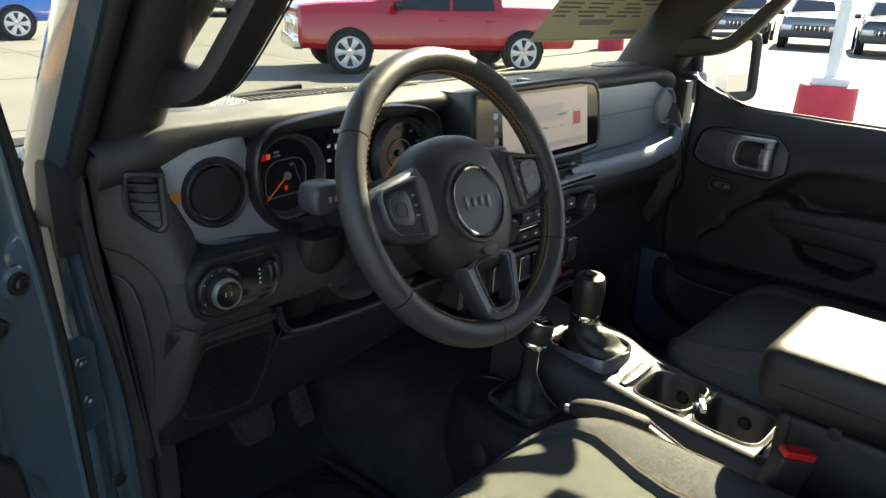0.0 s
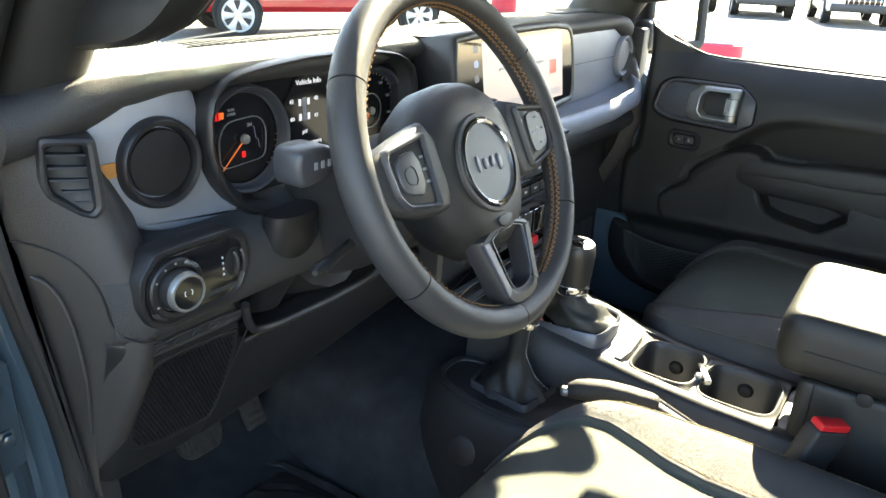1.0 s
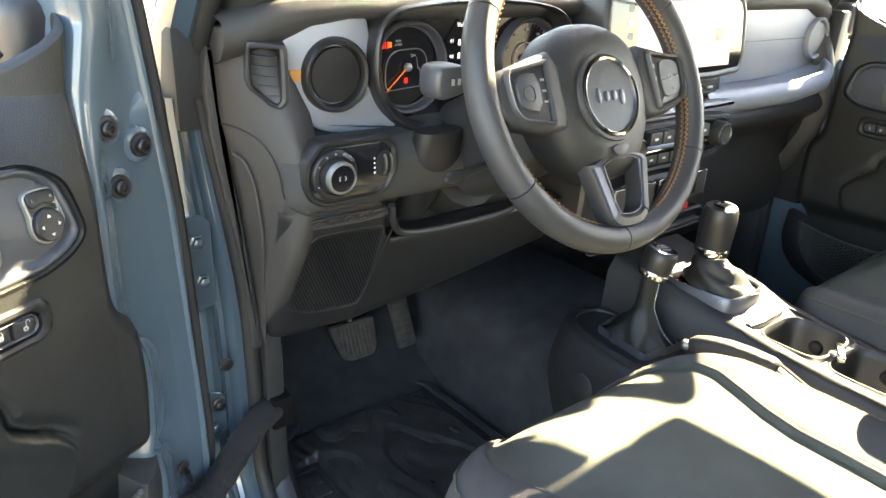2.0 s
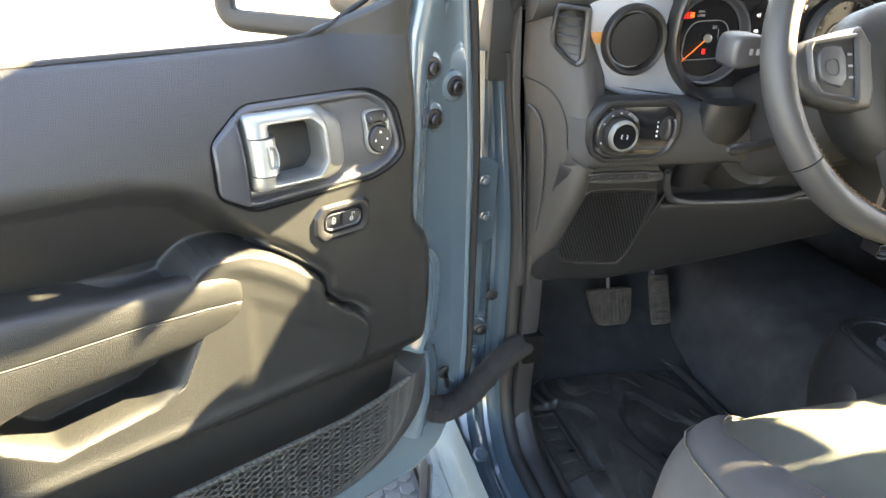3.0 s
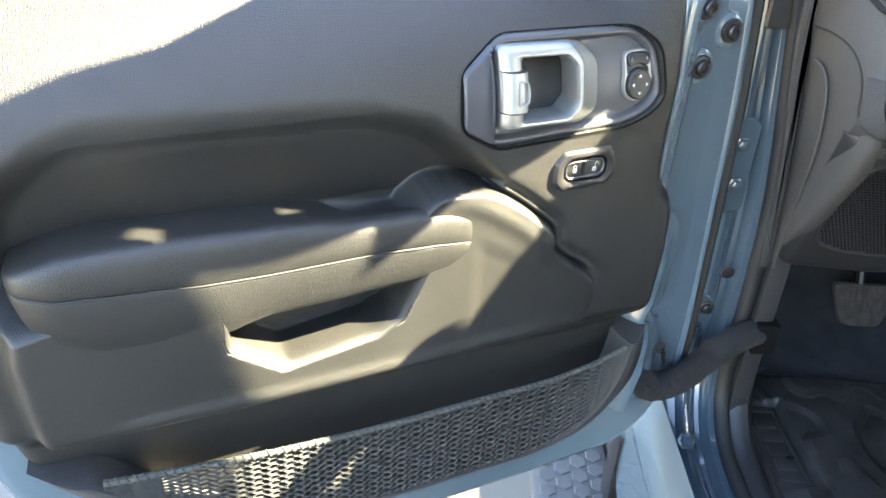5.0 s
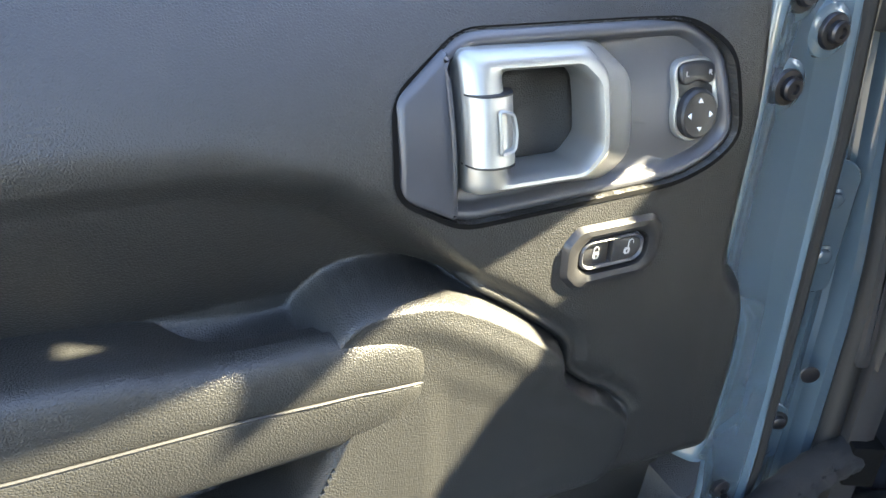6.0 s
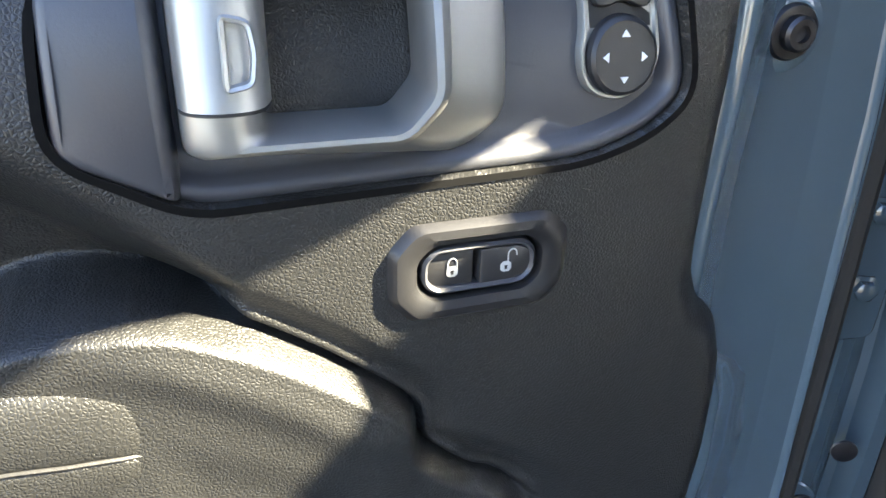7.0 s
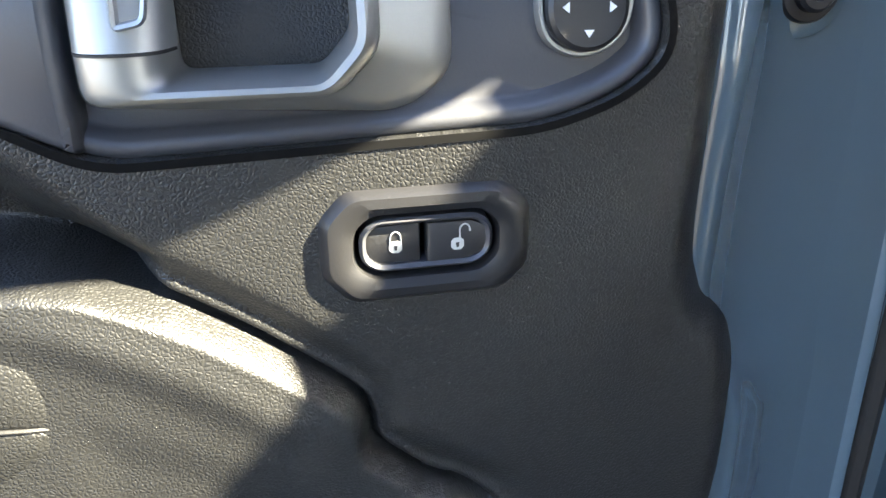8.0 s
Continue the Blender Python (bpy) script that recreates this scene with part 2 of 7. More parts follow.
def tube(pts, rad, sides=10, bm=None, cap=True, closed=False):
    """A pipe along points; rad: one radius, or one for each point."""
    bm = bm or bmesh.new()
    p = [Vector(q) for q in pts]
    rs = rad if isinstance(rad, (list, tuple)) else [rad] * len(p)
    n, rings, up = len(p), [], None
    for i in range(n):
        t = ((p[(i + 1) % n] - p[i - 1]) if closed else (p[min(i + 1, n - 1)] - p[max(i - 1, 0)])).normalized()
        if up is None:
            up = Vector((0, 0, 1)) if abs(t.z) < 0.9 else Vector((1, 0, 0))
        side = t.cross(up).normalized()
        up = side.cross(t).normalized()
        rings.append([p[i] + (side * math.cos(a) + up * math.sin(a)) * rs[i] for a in (2 * math.pi * k / sides for k in range(sides))])
    if closed:
        return bridge(bm, rings + [rings[0]], True)
    return bridge(bm, rings, True, cap, cap)


def lathe(prof, m=Matrix(), sides=40, bm=None, cap=True):
    """A turned form about local z: prof of (radius, height)."""
    bm = bm or bmesh.new()
    rings = [[m @ Vector((r * math.cos(2 * math.pi * k / sides), r * math.sin(2 * math.pi * k / sides), h)) for k in range(sides)] for r, h in prof]
    return bridge(bm, rings, True, cap, cap)


def block(a, b, r=0.004, m=Matrix(), seg=2, bm=None):
    """A box from corner a to corner b with rounded edges."""
    one = bmesh.new()
    bmesh.ops.create_cube(one, size=1)
    for v in one.verts:
        v.co = Vector([(p + q) / 2 + c * abs(q - p) for p, q, c in zip(a, b, v.co)])
    if r:
        bmesh.ops.bevel(one, geom=one.edges[:], offset=r, segments=seg, profile=0.6, affect="EDGES", clamp_overlap=True)
    bmesh.ops.transform(one, matrix=m, verts=one.verts)
    if bm is None:
        return one
    me = bpy.data.meshes.new("tmp")
    one.to_mesh(me)
    one.free()
    bm.from_mesh(me)
    bpy.data.meshes.remove(me)
    return bm


def slab(poly, h0, h1, r, place=flat, bm=None):
    """An extruded outline with a rounded front edge."""
    loop = [Vector(p) for p in poly]
    return stack(loop, [(0, h0), (0, h1 - r), (0.3 * r, h1 - 0.3 * r), (r, h1)], place, bm=bm)


def finish(name, bm, mat, sharp=38):
    bmesh.ops.remove_doubles(bm, verts=bm.verts, dist=1e-6)
    bmesh.ops.recalc_face_normals(bm, faces=bm.faces)
    me = bpy.data.meshes.new(name)
    bm.to_mesh(me)
    bm.free()
    me.shade_smooth()
    me.set_sharp_from_angle(angle=radians(sharp))
    me.materials.append(mat)
    return me


def part(name, bm, mat, parent, label="", sharp=38):
    """ONE mesh object under a thing or a part."""
    ob = new(name, finish(name, bm, mat, sharp))
    ob.parent = parent
    return tagged(ob, label)


def thing(name, label, category, m=Matrix(), group="", kind=""):
    """An Empty at a thing's base that carries its parts."""
    ob = new(name)
    ob.empty_display_size = 0.05
    ob.matrix_world = m
    return tagged(ob, label, category, group, kind)


def single(name, bm, mat, label, category, kind="", m=Matrix(), group="", sharp=38):
    ob = new(name, finish(name, bm, mat, sharp))
    ob.matrix_world = m
    return tagged(ob, label, category, group, kind)


def writing(name, body, size, m, mat, parent, thick=0.0003):
    """Lettering in the built-in font, centred on m, lying in its xy plane."""
    cu = bpy.data.curves.new(name, "FONT")
    cu.body, cu.size, cu.extrude, cu.align_x, cu.align_y = body, size, thick, "CENTER", "CENTER"
    cu.resolution_u = 2
    tmp = new("tmp", cu)
    bpy.context.view_layer.update()
    me = bpy.data.meshes.new_from_object(tmp.evaluated_get(bpy.context.evaluated_depsgraph_get()))
    bpy.data.objects.remove(tmp)
    bpy.data.curves.remove(cu)
    me.name = name
    me.materials.clear()
    me.materials.append(mat)
    ob = new(name, me)
    ob.parent = parent
    ob.matrix_basis = m
    return ob


def stitches(pts, step, size, mat, parent, name="stitching", lift=Vector((0, 0, 0))):
    """A row of separate short threads along a line."""
    total = sum((Vector(b) - Vector(a)).length for a, b in zip(pts, pts[1:]))
    n = max(4, int(total / step))
    line = resample(pts, 2 * n, False)
    bm = bmesh.new()
    for i in range(0, 2 * n - 1, 2):
        tube([line[i] + lift, line[i].lerp(line[i + 1], 1.3) + lift], size, 5, bm)
    return part(name, bm, mat, parent)


def facing(x, y, z, ax=0.0, az=0.0):
    """A frame whose xy plane faces the seats (local x to the right, y up, z to the rear), leaned back by ax and turned by az degrees."""
    return pose(x, y, z, 90 - ax, 0, az)


def sd_poly(px, pz, poly):
    """Signed distance (inside negative) of grid points to a polygon."""
    d = np.full(px.shape, 1e9)
    inside = np.zeros(px.shape, bool)
    n = len(poly)
    for i in range(n):
        (ax, az), (bx, bz) = poly[i], poly[(i + 1) % n]
        ex, ez = bx - ax, bz - az
        f = np.clip(((px - ax) * ex + (pz - az) * ez) / (ex * ex + ez * ez + 1e-12), 0, 1)
        d = np.minimum(d, np.hypot(px - ax - f * ex, pz - az - f * ez))
        cross = ((az > pz) != (bz > pz)) & (px < (bx - ax) * (pz - az) / (bz - az + 1e-12) + ax)
        inside ^= cross
    return np.where(inside, -d, d)


def step01(x):
    x = np.clip(x, 0, 1)
    return x * x * (3 - 2 * x)


def sheet(grid, bm=None):
    """A surface through a grid of points (rows of Vectors)."""
    return bridge(bm or bmesh.new(), grid, False)


# ---------------------------------------------------------------- ground
bm = bmesh.new()
ring = [0, 3, 6, 12, 25, 60, 150, 400, 900]
bridge(bm, [[Vector((r * math.cos(2 * math.pi * k / 48), r * math.sin(2 * math.pi * k / 48), 0)) for k in range(48)] for r in ring[1:]], True, True)
ground = single("ground", bm, CONCRETE, "pale sunlit concrete of the car lot", "ground", "structure")
# joints sawn in the slab
bm = bmesh.new()
for k in range(-4, 9):
    block((-30, k * 4.5 - 0.008, 0.0), (34, k * 4.5 + 0.008, 0.003), 0, bm=bm)
    block((k * 4.5 - 0.008, -20, 0.0), (k * 4.5 + 0.008, 34, 0.003), 0, bm=bm)
part("slab_joint", bm, RUBBER, ground)

# ---------------------------------------------------------------- the vehicle's own shell
body = thing("car_body", "slate blue off-road vehicle body with open driver doorway", "car body")

# floor, toe board and tunnel
bm = bmesh.new()
prof = [(-0.62, 0.70), (0.95, 0.70), (1.18, 0.705), (1.30, 0.74), (1.44, 0.88), (1.47, 1.02), (1.475, 1.10)]
low = [(y, z - 0.05) for y, z in prof]
for x0, x1 in ((-0.70, 0.70),):
    bridge(bm, [[Vector((x, y, z)) for y, z in prof + low[::-1]] for x in (x0, x1)], True, True, True)
part("floor_pan", bm, CARPET, body, "black carpeted floor")
bm = bmesh.new()
sec = chaikin([Vector(p) for p in ((-0.24, 0.69), (-0.215, 0.80), (-0.18, 0.88), (-0.10, 0.905), (0.10, 0.905), (0.18, 0.88), (0.215, 0.80), (0.24, 0.69))], 2, False)
bridge(bm, [[Vector((p.x, y, p.y)) for p in sec] for y in (-0.6, 0.3, 1.0, 1.2, 1.5)], False)
part("tunnel", bm, CARPET, body, "carpeted transmission tunnel")

# painted door jamb: one section swept down the hinge pillar and along the sill
def jamb_path(off):
    pts = [(1.072, 1.38), (1.072, 1.32), (1.072, 1.26), (1.072, 1.20), (1.072, 1.14), (1.072, 1.08), (1.072, 1.00), (1.070, 0.90)]
    for k in range(9):
        a = radians(90 * k / 8)
        pts.append((0.960 + 0.11 * math.cos(a), 0.852 - 0.11 * math.sin(a)))
    pts += [(0.80, 0.742), (0.40, 0.742), (-0.2, 0.742)]
    out = []
    for i, (y, z) in enumerate(pts):
        y0, z0 = pts[max(i - 1, 0)]
        y1, z1 = pts[min(i + 1, len(pts) - 1)]
        t = Vector((y1 - y0, z1 - z0)).normalized()
        nrm = Vector((t.y, -t.x))
        out.append((Vector((y, z)) + nrm * off))
    return out


def jamb_sweep(profile, closed=False, sgn=1):
    rings = []
    cols = [jamb_path(d) for _, d in profile]
    for i in range(len(cols[0])):
        lean = float(np.interp(cols[0][i].y, [1.05, 1.16, 1.28, 1.38], [0.0, -0.010, -0.030, -0.046]))
        rings.append([Vector((sgn * (x + lean * min(1.3, (x + 0.792) / 0.092)), cols[k][i].x, cols[k][i].y)) for k, (x, _) in enumerate(profile)])
    return bridge(bmesh.new(), rings, closed)


JAMB = [(-0.792, -0.30), (-0.792, -0.06), (-0.790, -0.030), (-0.784, -0.016), (-0.774, -0.012), (-0.766, -0.010), (-0.762, -0.004), (-0.756, 0.000),
        (-0.748, -0.001), (-0.742, -0.007), (-0.736, -0.012), (-0.730, -0.010), (-0.726, -0.002), (-0.720, 0.004), (-0.711, 0.004), (-0.706, -0.004), (-0.700, -0.030)]
for sgn in (1, -1):
    # passenger jamb goes black: shade behind its closed door put into the colour
    part("door_jamb", jamb_sweep(JAMB, sgn=sgn), PAINT_SHADED if sgn > 0 else RUBBER, body, "glossy slate blue painted door jamb" if sgn > 0 else "passenger door jamb, black for the shade behind the closed door")
    ringp = [(-0.700 + 0.011 * math.cos(a), 0.006 + 0.010 * math.sin(a)) for a in (2 * math.pi * k / 10 for k in range(10))]
    part("door_seal", jamb_sweep(ringp, True, sgn), RUBBER, body, "black rubber door seal")
    # inner plastic sill cover and kick panel
    SILLP = [(-0.694, -0.02), (-0.690, 0.002), (-0.676, 0.010), (-0.662, 0.008), (-0.650, -0.006), (-0.646, -0.05)]
    part("sill_cover", jamb_sweep(SILLP, sgn=sgn), PLASTIC, body, "black plastic sill cover")
    bm = slab(rounded([(1.045, 0.80), (1.045, 1.0), (1.05, 1.10), (1.06, 1.30), (1.06, 1.43), (1.40, 1.43), (1.40, 0.74), (1.14, 0.74), (1.04, 0.76)], 1), 0, 0.030, 0.012,
              lambda a, b, h: Vector((sgn * (-0.690 + h), a, b)))
    part("kick_panel", bm, PLASTIC, body, "black kick panel")
    # rocker below the jamb
    bm = bmesh.new()
    sec = [(-0.792, 0.80), (-0.797, 0.72), (-0.792, 0.64), (-0.775, 0.585), (-0.74, 0.57), (-0.70, 0.58), (-0.70, 0.70)]
    bridge(bm, [[Vector((sgn * x, y, z)) for x, z in sec] for y in (-1.6, 0.2, 1.0, 1.5)], False)
    part("rocker", bm, PAINT, body, "slate blue painted rocker panel")
    # outer fender side ahead of the doorway
    bm = block((sgn * -0.795, 1.12, 0.75), (sgn * -0.76, 2.6, 1.26), 0.01)
    part("cowl_side", bm, PAINT, body)

# recessed pocket pressings, hinges and bolts on the driver side hinge pillar
for z0, z1, bolts in ((1.095, 1.235, ((-0.762, 1.199), (-0.758, 1.144))), (0.890, 0.975, ((-0.7526, 0.9525), (-0.7607, 0.9165)))):
    plate = soft([(-0.786, z0), (-0.742, z0 + 0.012), (-0.742, z1 - 0.012), (-0.756, z1), (-0.786, z1 - 0.004)], 0.008)
    hin = part("door_hinge", stack(plate, [(0, -0.006), (0, 0.0035), (0.0015, 0.0048)], facing_rear(1.074)), PAINT_SHADED, body, "slate blue painted door hinge leaf")
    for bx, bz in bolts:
        part("hinge_bolt", lathe([(0.0105, 0.0), (0.0105, 0.002), (0.0075, 0.003), (0.0070, 0.0075), (0.0055, 0.0085)], pose(bx, 1.069, bz, 90, 0, 0), 6 if bz != 0.9525 else 18), STEEL if bz == 0.9525 else PAINT_SHADED, hin)
part("sill_bolt", lathe([(0.013, 0.0), (0.013, 0.002), (0.009, 0.003), (0.008, 0.008)], pose(-0.766, 0.985, 0.775, 40, 0, 0), 6), PAINT_SHADED, body)
part("jamb_plug", lathe([(0.009, 0.0), (0.009, 0.002), (0.005, 0.003)], pose(-0.742, 1.056, 1.02, 90, 0, 0), 16), STEEL, body, "black plug")

# raked windscreen posts: painted outside, black trim inside
def rake(z, y0=1.100, z0=1.468, k=-0.64):
    return y0 + k * (z - z0)


for sgn in (1, -1):
    bm = bmesh.new()
    sec = [(-0.760, 0.052), (-0.774, 0.030), (-0.780, -0.006), (-0.774, -0.036), (-0.757, -0.050), (-0.740, -0.045), (-0.738, 0.052)]
    bridge(bm, [[Vector((sgn * (x + 0.10 * max(0, z - 1.40)), rake(z) + d, z)) for x, d in sec] for z in (1.36, 1.45, 1.55, 1.65, 1.745)], True, True, True)
    # darker paint copy tones down the bright reflection on the post
    part("windscreen_post", bm, PAINT_SHADED, body, "slate blue painted windscreen post")
    bm = bmesh.new()
    sec = rounded([(-0.733, 0.10), (-0.733, -0.05), (-0.69, -0.085), (-0.655, -0.07), (-0.640, 0.0), (-0.650, 0.10)], 2)
    bridge(bm, [[Vector((sgn * (p.x + 0.10 * max(0, z - 1.40)), rake(z) + p.y, z)) for p in sec] for z in (1.34, 1.42, 1.50, 1.60, 1.70, 1.765)], True, True, True)
    part("post_trim", bm, LEATHER, body, "black grained windscreen post trim")
    tb = [(sgn * (-0.742 + 0.10 * max(0, z - 1.40)), rake(z) - 0.050, z) for z in (1.36, 1.45, 1.55, 1.65, 1.745)]
    part("post_seal", tube(tb, 0.011, 10), RUBBER, body, "black rubber post seal")
    bm = block((sgn * -0.772, 1.064, 1.340), (sgn * -0.728, 1.12, 1.46), 0.008)
    part("pillar_cover", bm, RUBBER, body, "black plastic pillar cover")

# windscreen, header, cowl and bonnet
GLASS_K = -0.62
def screen_y(z):
    return 1.165 + GLASS_K * (z - 1.48)


rows = [1.455, 1.55, 1.65, 1.775]
rings = []
for x in np.linspace(-0.66, 0.66, 13):
    front = [Vector((x * (1 - 0.10 * (z - 1.455)), screen_y(z) + 0.05 * (1 - (x / 0.66) ** 2), z)) for z in rows]
    rings.append(front + [p + Vector((0, 0.005, 0)) for p in front[::-1]])
bm = bridge(bmesh.new(), rings, True, True, True)
wind = part("windscreen", bm, GLASS, body, "faintly tinted laminated windscreen")
wind.visible_shadow = False
for x in (-0.66, 0.66):
    part("screen_border", tube([(x * (1 - 0.10 * (z - 1.455)), screen_y(z) + 0.0, z) for z in rows], 0.014, 8), RUBBER, wind, "black windscreen border")
# the header is deeper in the middle: an unseen bulge added to block sun
HEADER = [(-0.64, 1.045), (-0.64, 1.000), (-0.34, 0.996), (-0.27, 0.978), (-0.19, 0.945), (-0.09, 0.912), (0.0, 0.900), (0.09, 0.912), (0.19, 0.945), (0.27, 0.978), (0.34, 0.996), (0.64, 1.000), (0.64, 1.045)]
part("header", stack([Vector(q) for q in HEADER], [(0.004, 1.760), (0, 1.764), (0, 1.796), (0.004, 1.80)], lambda a, b, h: Vector((a, b, h))), LEATHER, body, "black windscreen header")
bm = bmesh.new()
sheet([[Vector((x, y, z - 0.02 * (x / 0.8) ** 2)) for x in np.linspace(-0.79, 0.79, 9)] for y, z in ((1.195, 1.455), (1.28, 1.450), (1.40, 1.42), (1.46, 1.39), (1.52, 1.345))], bm)
part("cowl_grille", bm, PLASTIC, body, "black cowl at the windscreen base")
bm = bmesh.new()
sheet([[Vector((x, y, z - 0.05 * (x / 0.7) ** 4)) for x in np.linspace(-0.70, 0.70, 15)] for y, z in ((1.50, 1.335), (1.6, 1.330), (2.1, 1.27), (2.6, 1.19), (2.72, 1.13), (2.74, 0.9))], bm)
part("bonnet", bm, PAINT, body, "slate blue painted bonnet")
for x0, x1, y in ((-0.55, 0.02, 1.275), (0.05, 0.60, 1.255)):
    wp = part("wiper", tube([(x0, y + 0.03, 1.462), (x0 + 0.2, y - 0.01, 1.474), (x1, y - 0.02, 1.470)], 0.007, 8), RUBBER, body, "black windscreen wiper")
    part("wiper_arm", tube([(x0, y + 0.04, 1.455), (0.5 * (x0 + x1), y + 0.0, 1.482)], 0.006, 8), PLASTIC, wp)

part("pillar_trim", block((0.652, 0.975, 1.02), (0.70, 1.16, 1.465), 0.008), PLASTIC_DARK, body, "dark trim at the passenger door pillar")
# solid black block put in for the shade inside the dashboard
part("dash_core", block((-0.66, 1.08, 1.165), (0.66, 1.44, 1.425), 0.01), RUBBER, body, "black block for the shade behind the dashboard")
part("firewall", block((-0.76, 1.46, 0.62), (0.76, 1.52, 1.40), 0.01), CARPET, body, "dark firewall")

# unseen roof: a fixed panel, its narrow gap at the header set to pass sun
bm = bmesh.new()
block((-0.60, -1.7, 1.768), (0.60, 0.750, 1.795), 0.010, bm=bm)
roof = part("roof", bm, LEATHER, body, "unseen black hard top roof, cut to shape the sun")
# unseen wedge added before the roof; keeps sun off the lower door
gusset = [(-0.534, 0.7505), (-0.40, 0.782), (-0.25, 0.808), (-0.10, 0.832), (0.018, 0.845), (0.018, 0.7505)]
part("sun_block_edge", stack([Vector(q) for q in gusset], [(0, 1.772), (0, 1.793)], lambda a, b, h: Vector((a, b, h))), LEATHER, body, "unseen black slanting wedge added to block the sun")
# unseen panels added to shade the wheel hub: the passenger half reaches the header, the driver half stops short of it
part("sun_block_panel", block((0.020, 0.753, 1.770), (0.560, 0.905, 1.795), 0.006), LEATHER, body, "unseen black panel over the passenger, added to block the sun")
part("sun_block_panel", block((0.130, 0.906, 1.770), (0.560, 0.990, 1.795), 0.006), LEATHER, body, "unseen black panel over the passenger, added to block the sun")
for sgn in (1, -1):
    # unseen rails, ended near the roof front for the same strip of sun
    part("roof_rail", block((sgn * -0.66, -1.7, 1.735), (sgn * -0.585, 0.745, 1.778), 0.012), LEATHER, body)
    # unseen side plate of the hard top, cut away towards the windscreen corner to shape the sun on door and seat
    side = [(-0.604, -1.7), (-0.80, -1.7), (-0.81, 0.69), (-0.775, 0.750), (-0.740, 0.785), (-0.700, 0.90), (-0.655, 0.993), (-0.535, 0.993), (-0.535, 0.772), (-0.604, 0.770)] if sgn > 0 else [(-0.604, -1.7), (-0.80, -1.7), (-0.80, 0.42), (-0.68, 0.50), (-0.604, 0.50)]
    part("sun_block_side", stack([Vector(q) for q in side], [(0, 1.781), (0, 1.797)], lambda a, b, h: Vector((sgn * a, b, h))), LEATHER, body)
    part("rear_side", block((sgn * -0.79, -1.75, 0.70), (sgn * -0.72, -0.22, 1.36), 0.01), PAINT, body)
    part("centre_post", block((sgn * -0.77, -0.36, 1.30), (sgn * -0.60, -0.24, 1.775), 0.015), LEATHER, body)
    part("rear_post", block((sgn * -0.77, -1.75, 1.30), (sgn * -0.60, -1.45, 1.775), 0.015), LEATHER, body)
part("tail_panel", block((-0.79, -1.80, 0.70), (0.79, -1.74, 1.38), 0.01), PAINT, body)
part("rear_floor", block((-0.74, -1.75, 0.66), (0.74, -0.6, 0.72), 0.01), CARPET, body)

# unseen folded visors added between roof and header, sized to block sun
for sgn in (1, -1):
    outer, inner = (-0.635, -0.376) if sgn > 0 else (-0.555, -0.200)
    vis = part("visor_sun_block", block((sgn * outer, 0.830, 1.755), (sgn * inner, 0.990, 1.768), 0.006), LEATHER, body, "unseen black visor slab added to block the sun")
    part("visor_rod", tube([(sgn * outer, 0.992, 1.762), (sgn * (inner + 0.015), 0.992, 1.762)], 0.004, 8), PLASTIC, vis)

# running board with hexagon tread
board = thing("running_board", "grey running board with raised hexagon tread", "running board")
part("board", block((-0.935, -0.7, 0.385), (-0.775, 1.42, 0.420), 0.012), BOARD, board)
part("board_edge", block((-0.770, -0.7, 0.380), (-0.745, 1.42, 0.440), 0.008), RUBBER, board, "black rubber edge")
hexm = lathe([(0.0185, 0), (0.0185, 0.0015), (0.0165, 0.003)], pose(0, 0, 0, 0, 0, 30), 6)
hexd = finish("tread_hexagon", hexm, BOARD)
for i in range(34):
    for j in range(4):
        ob = new("tread_hexagon", hexd)
        ob.parent = board
        ob.location = (-0.905 + 0.034 * j, 1.36 - 0.0385 * i - (0.01925 if j % 2 else 0), 0.419)
for y in (1.2, 0.2):
    part("board_bracket", block((-0.80, y - 0.03, 0.40), (-0.70, y + 0.03, 0.60), 0.01), STEEL, board)


# ---------------------------------------------------------------- doors
CREASE = [(0.760, 1.20), (0.742, 1.273), (0.722, 1.300), (0.695, 1.320), (0.666, 1.329), (0.600, 1.327), (0.505, 1.324), (0.448, 1.320), (0.400, 1.303), (0.360, 1.268), (0.330, 1.238),
          (0.330, 1.20), (0.40, 1.20), (0.55, 1.22), (0.70, 1.20)]
BOLSTER = [(0.425, 1.215), (0.413, 1.232), (0.400, 1.243), (0.380, 1.246), (0.350, 1.240), (0.325, 1.226), (0.300, 1.209), (0.278, 1.191), (0.263, 1.178), (0.2575, 1.169), (0.2570, 1.154), (0.249, 1.145), (0.232, 1.130), (0.222, 1.127),
           (0.198, 1.104), (0.194, 1.084), (0.203, 1.058), (0.228, 1.030), (0.300, 1.000), (0.373, 0.995), (0.55, 0.995), (0.69, 1.000), (0.735, 1.045), (0.745, 1.15), (0.74, 1.205)]
PULL = [(0.592, 1.136), (0.590, 1.184), (0.470, 1.192), (0.402, 1.184), (0.402, 1.166), (0.428, 1.118), (0.456, 1.107), (0.543, 1.099)]


PLATE = [(0.383, 1.298), (0.381, 1.345), (0.340, 1.3725), (0.190, 1.3725), (0.165, 1.356), (0.155, 1.304), (0.172, 1.289), (0.200, 1.280), (0.345, 1.2755)]
BEZEL_SEAT = [(0.205, 1.2312), (0.205, 1.2472), (0.2145, 1.2542), (0.2485, 1.2542), (0.258, 1.2472), (0.258, 1.2312), (0.2485, 1.2242), (0.2145, 1.2242)]
BOLSTER_EDGE = [(q.x, q.y) for q in rounded(BOLSTER, 1)]
PLATE_SEAT = [(q.x - 0.0105, q.y - 0.003) for q in soft(PLATE, 0.012)]


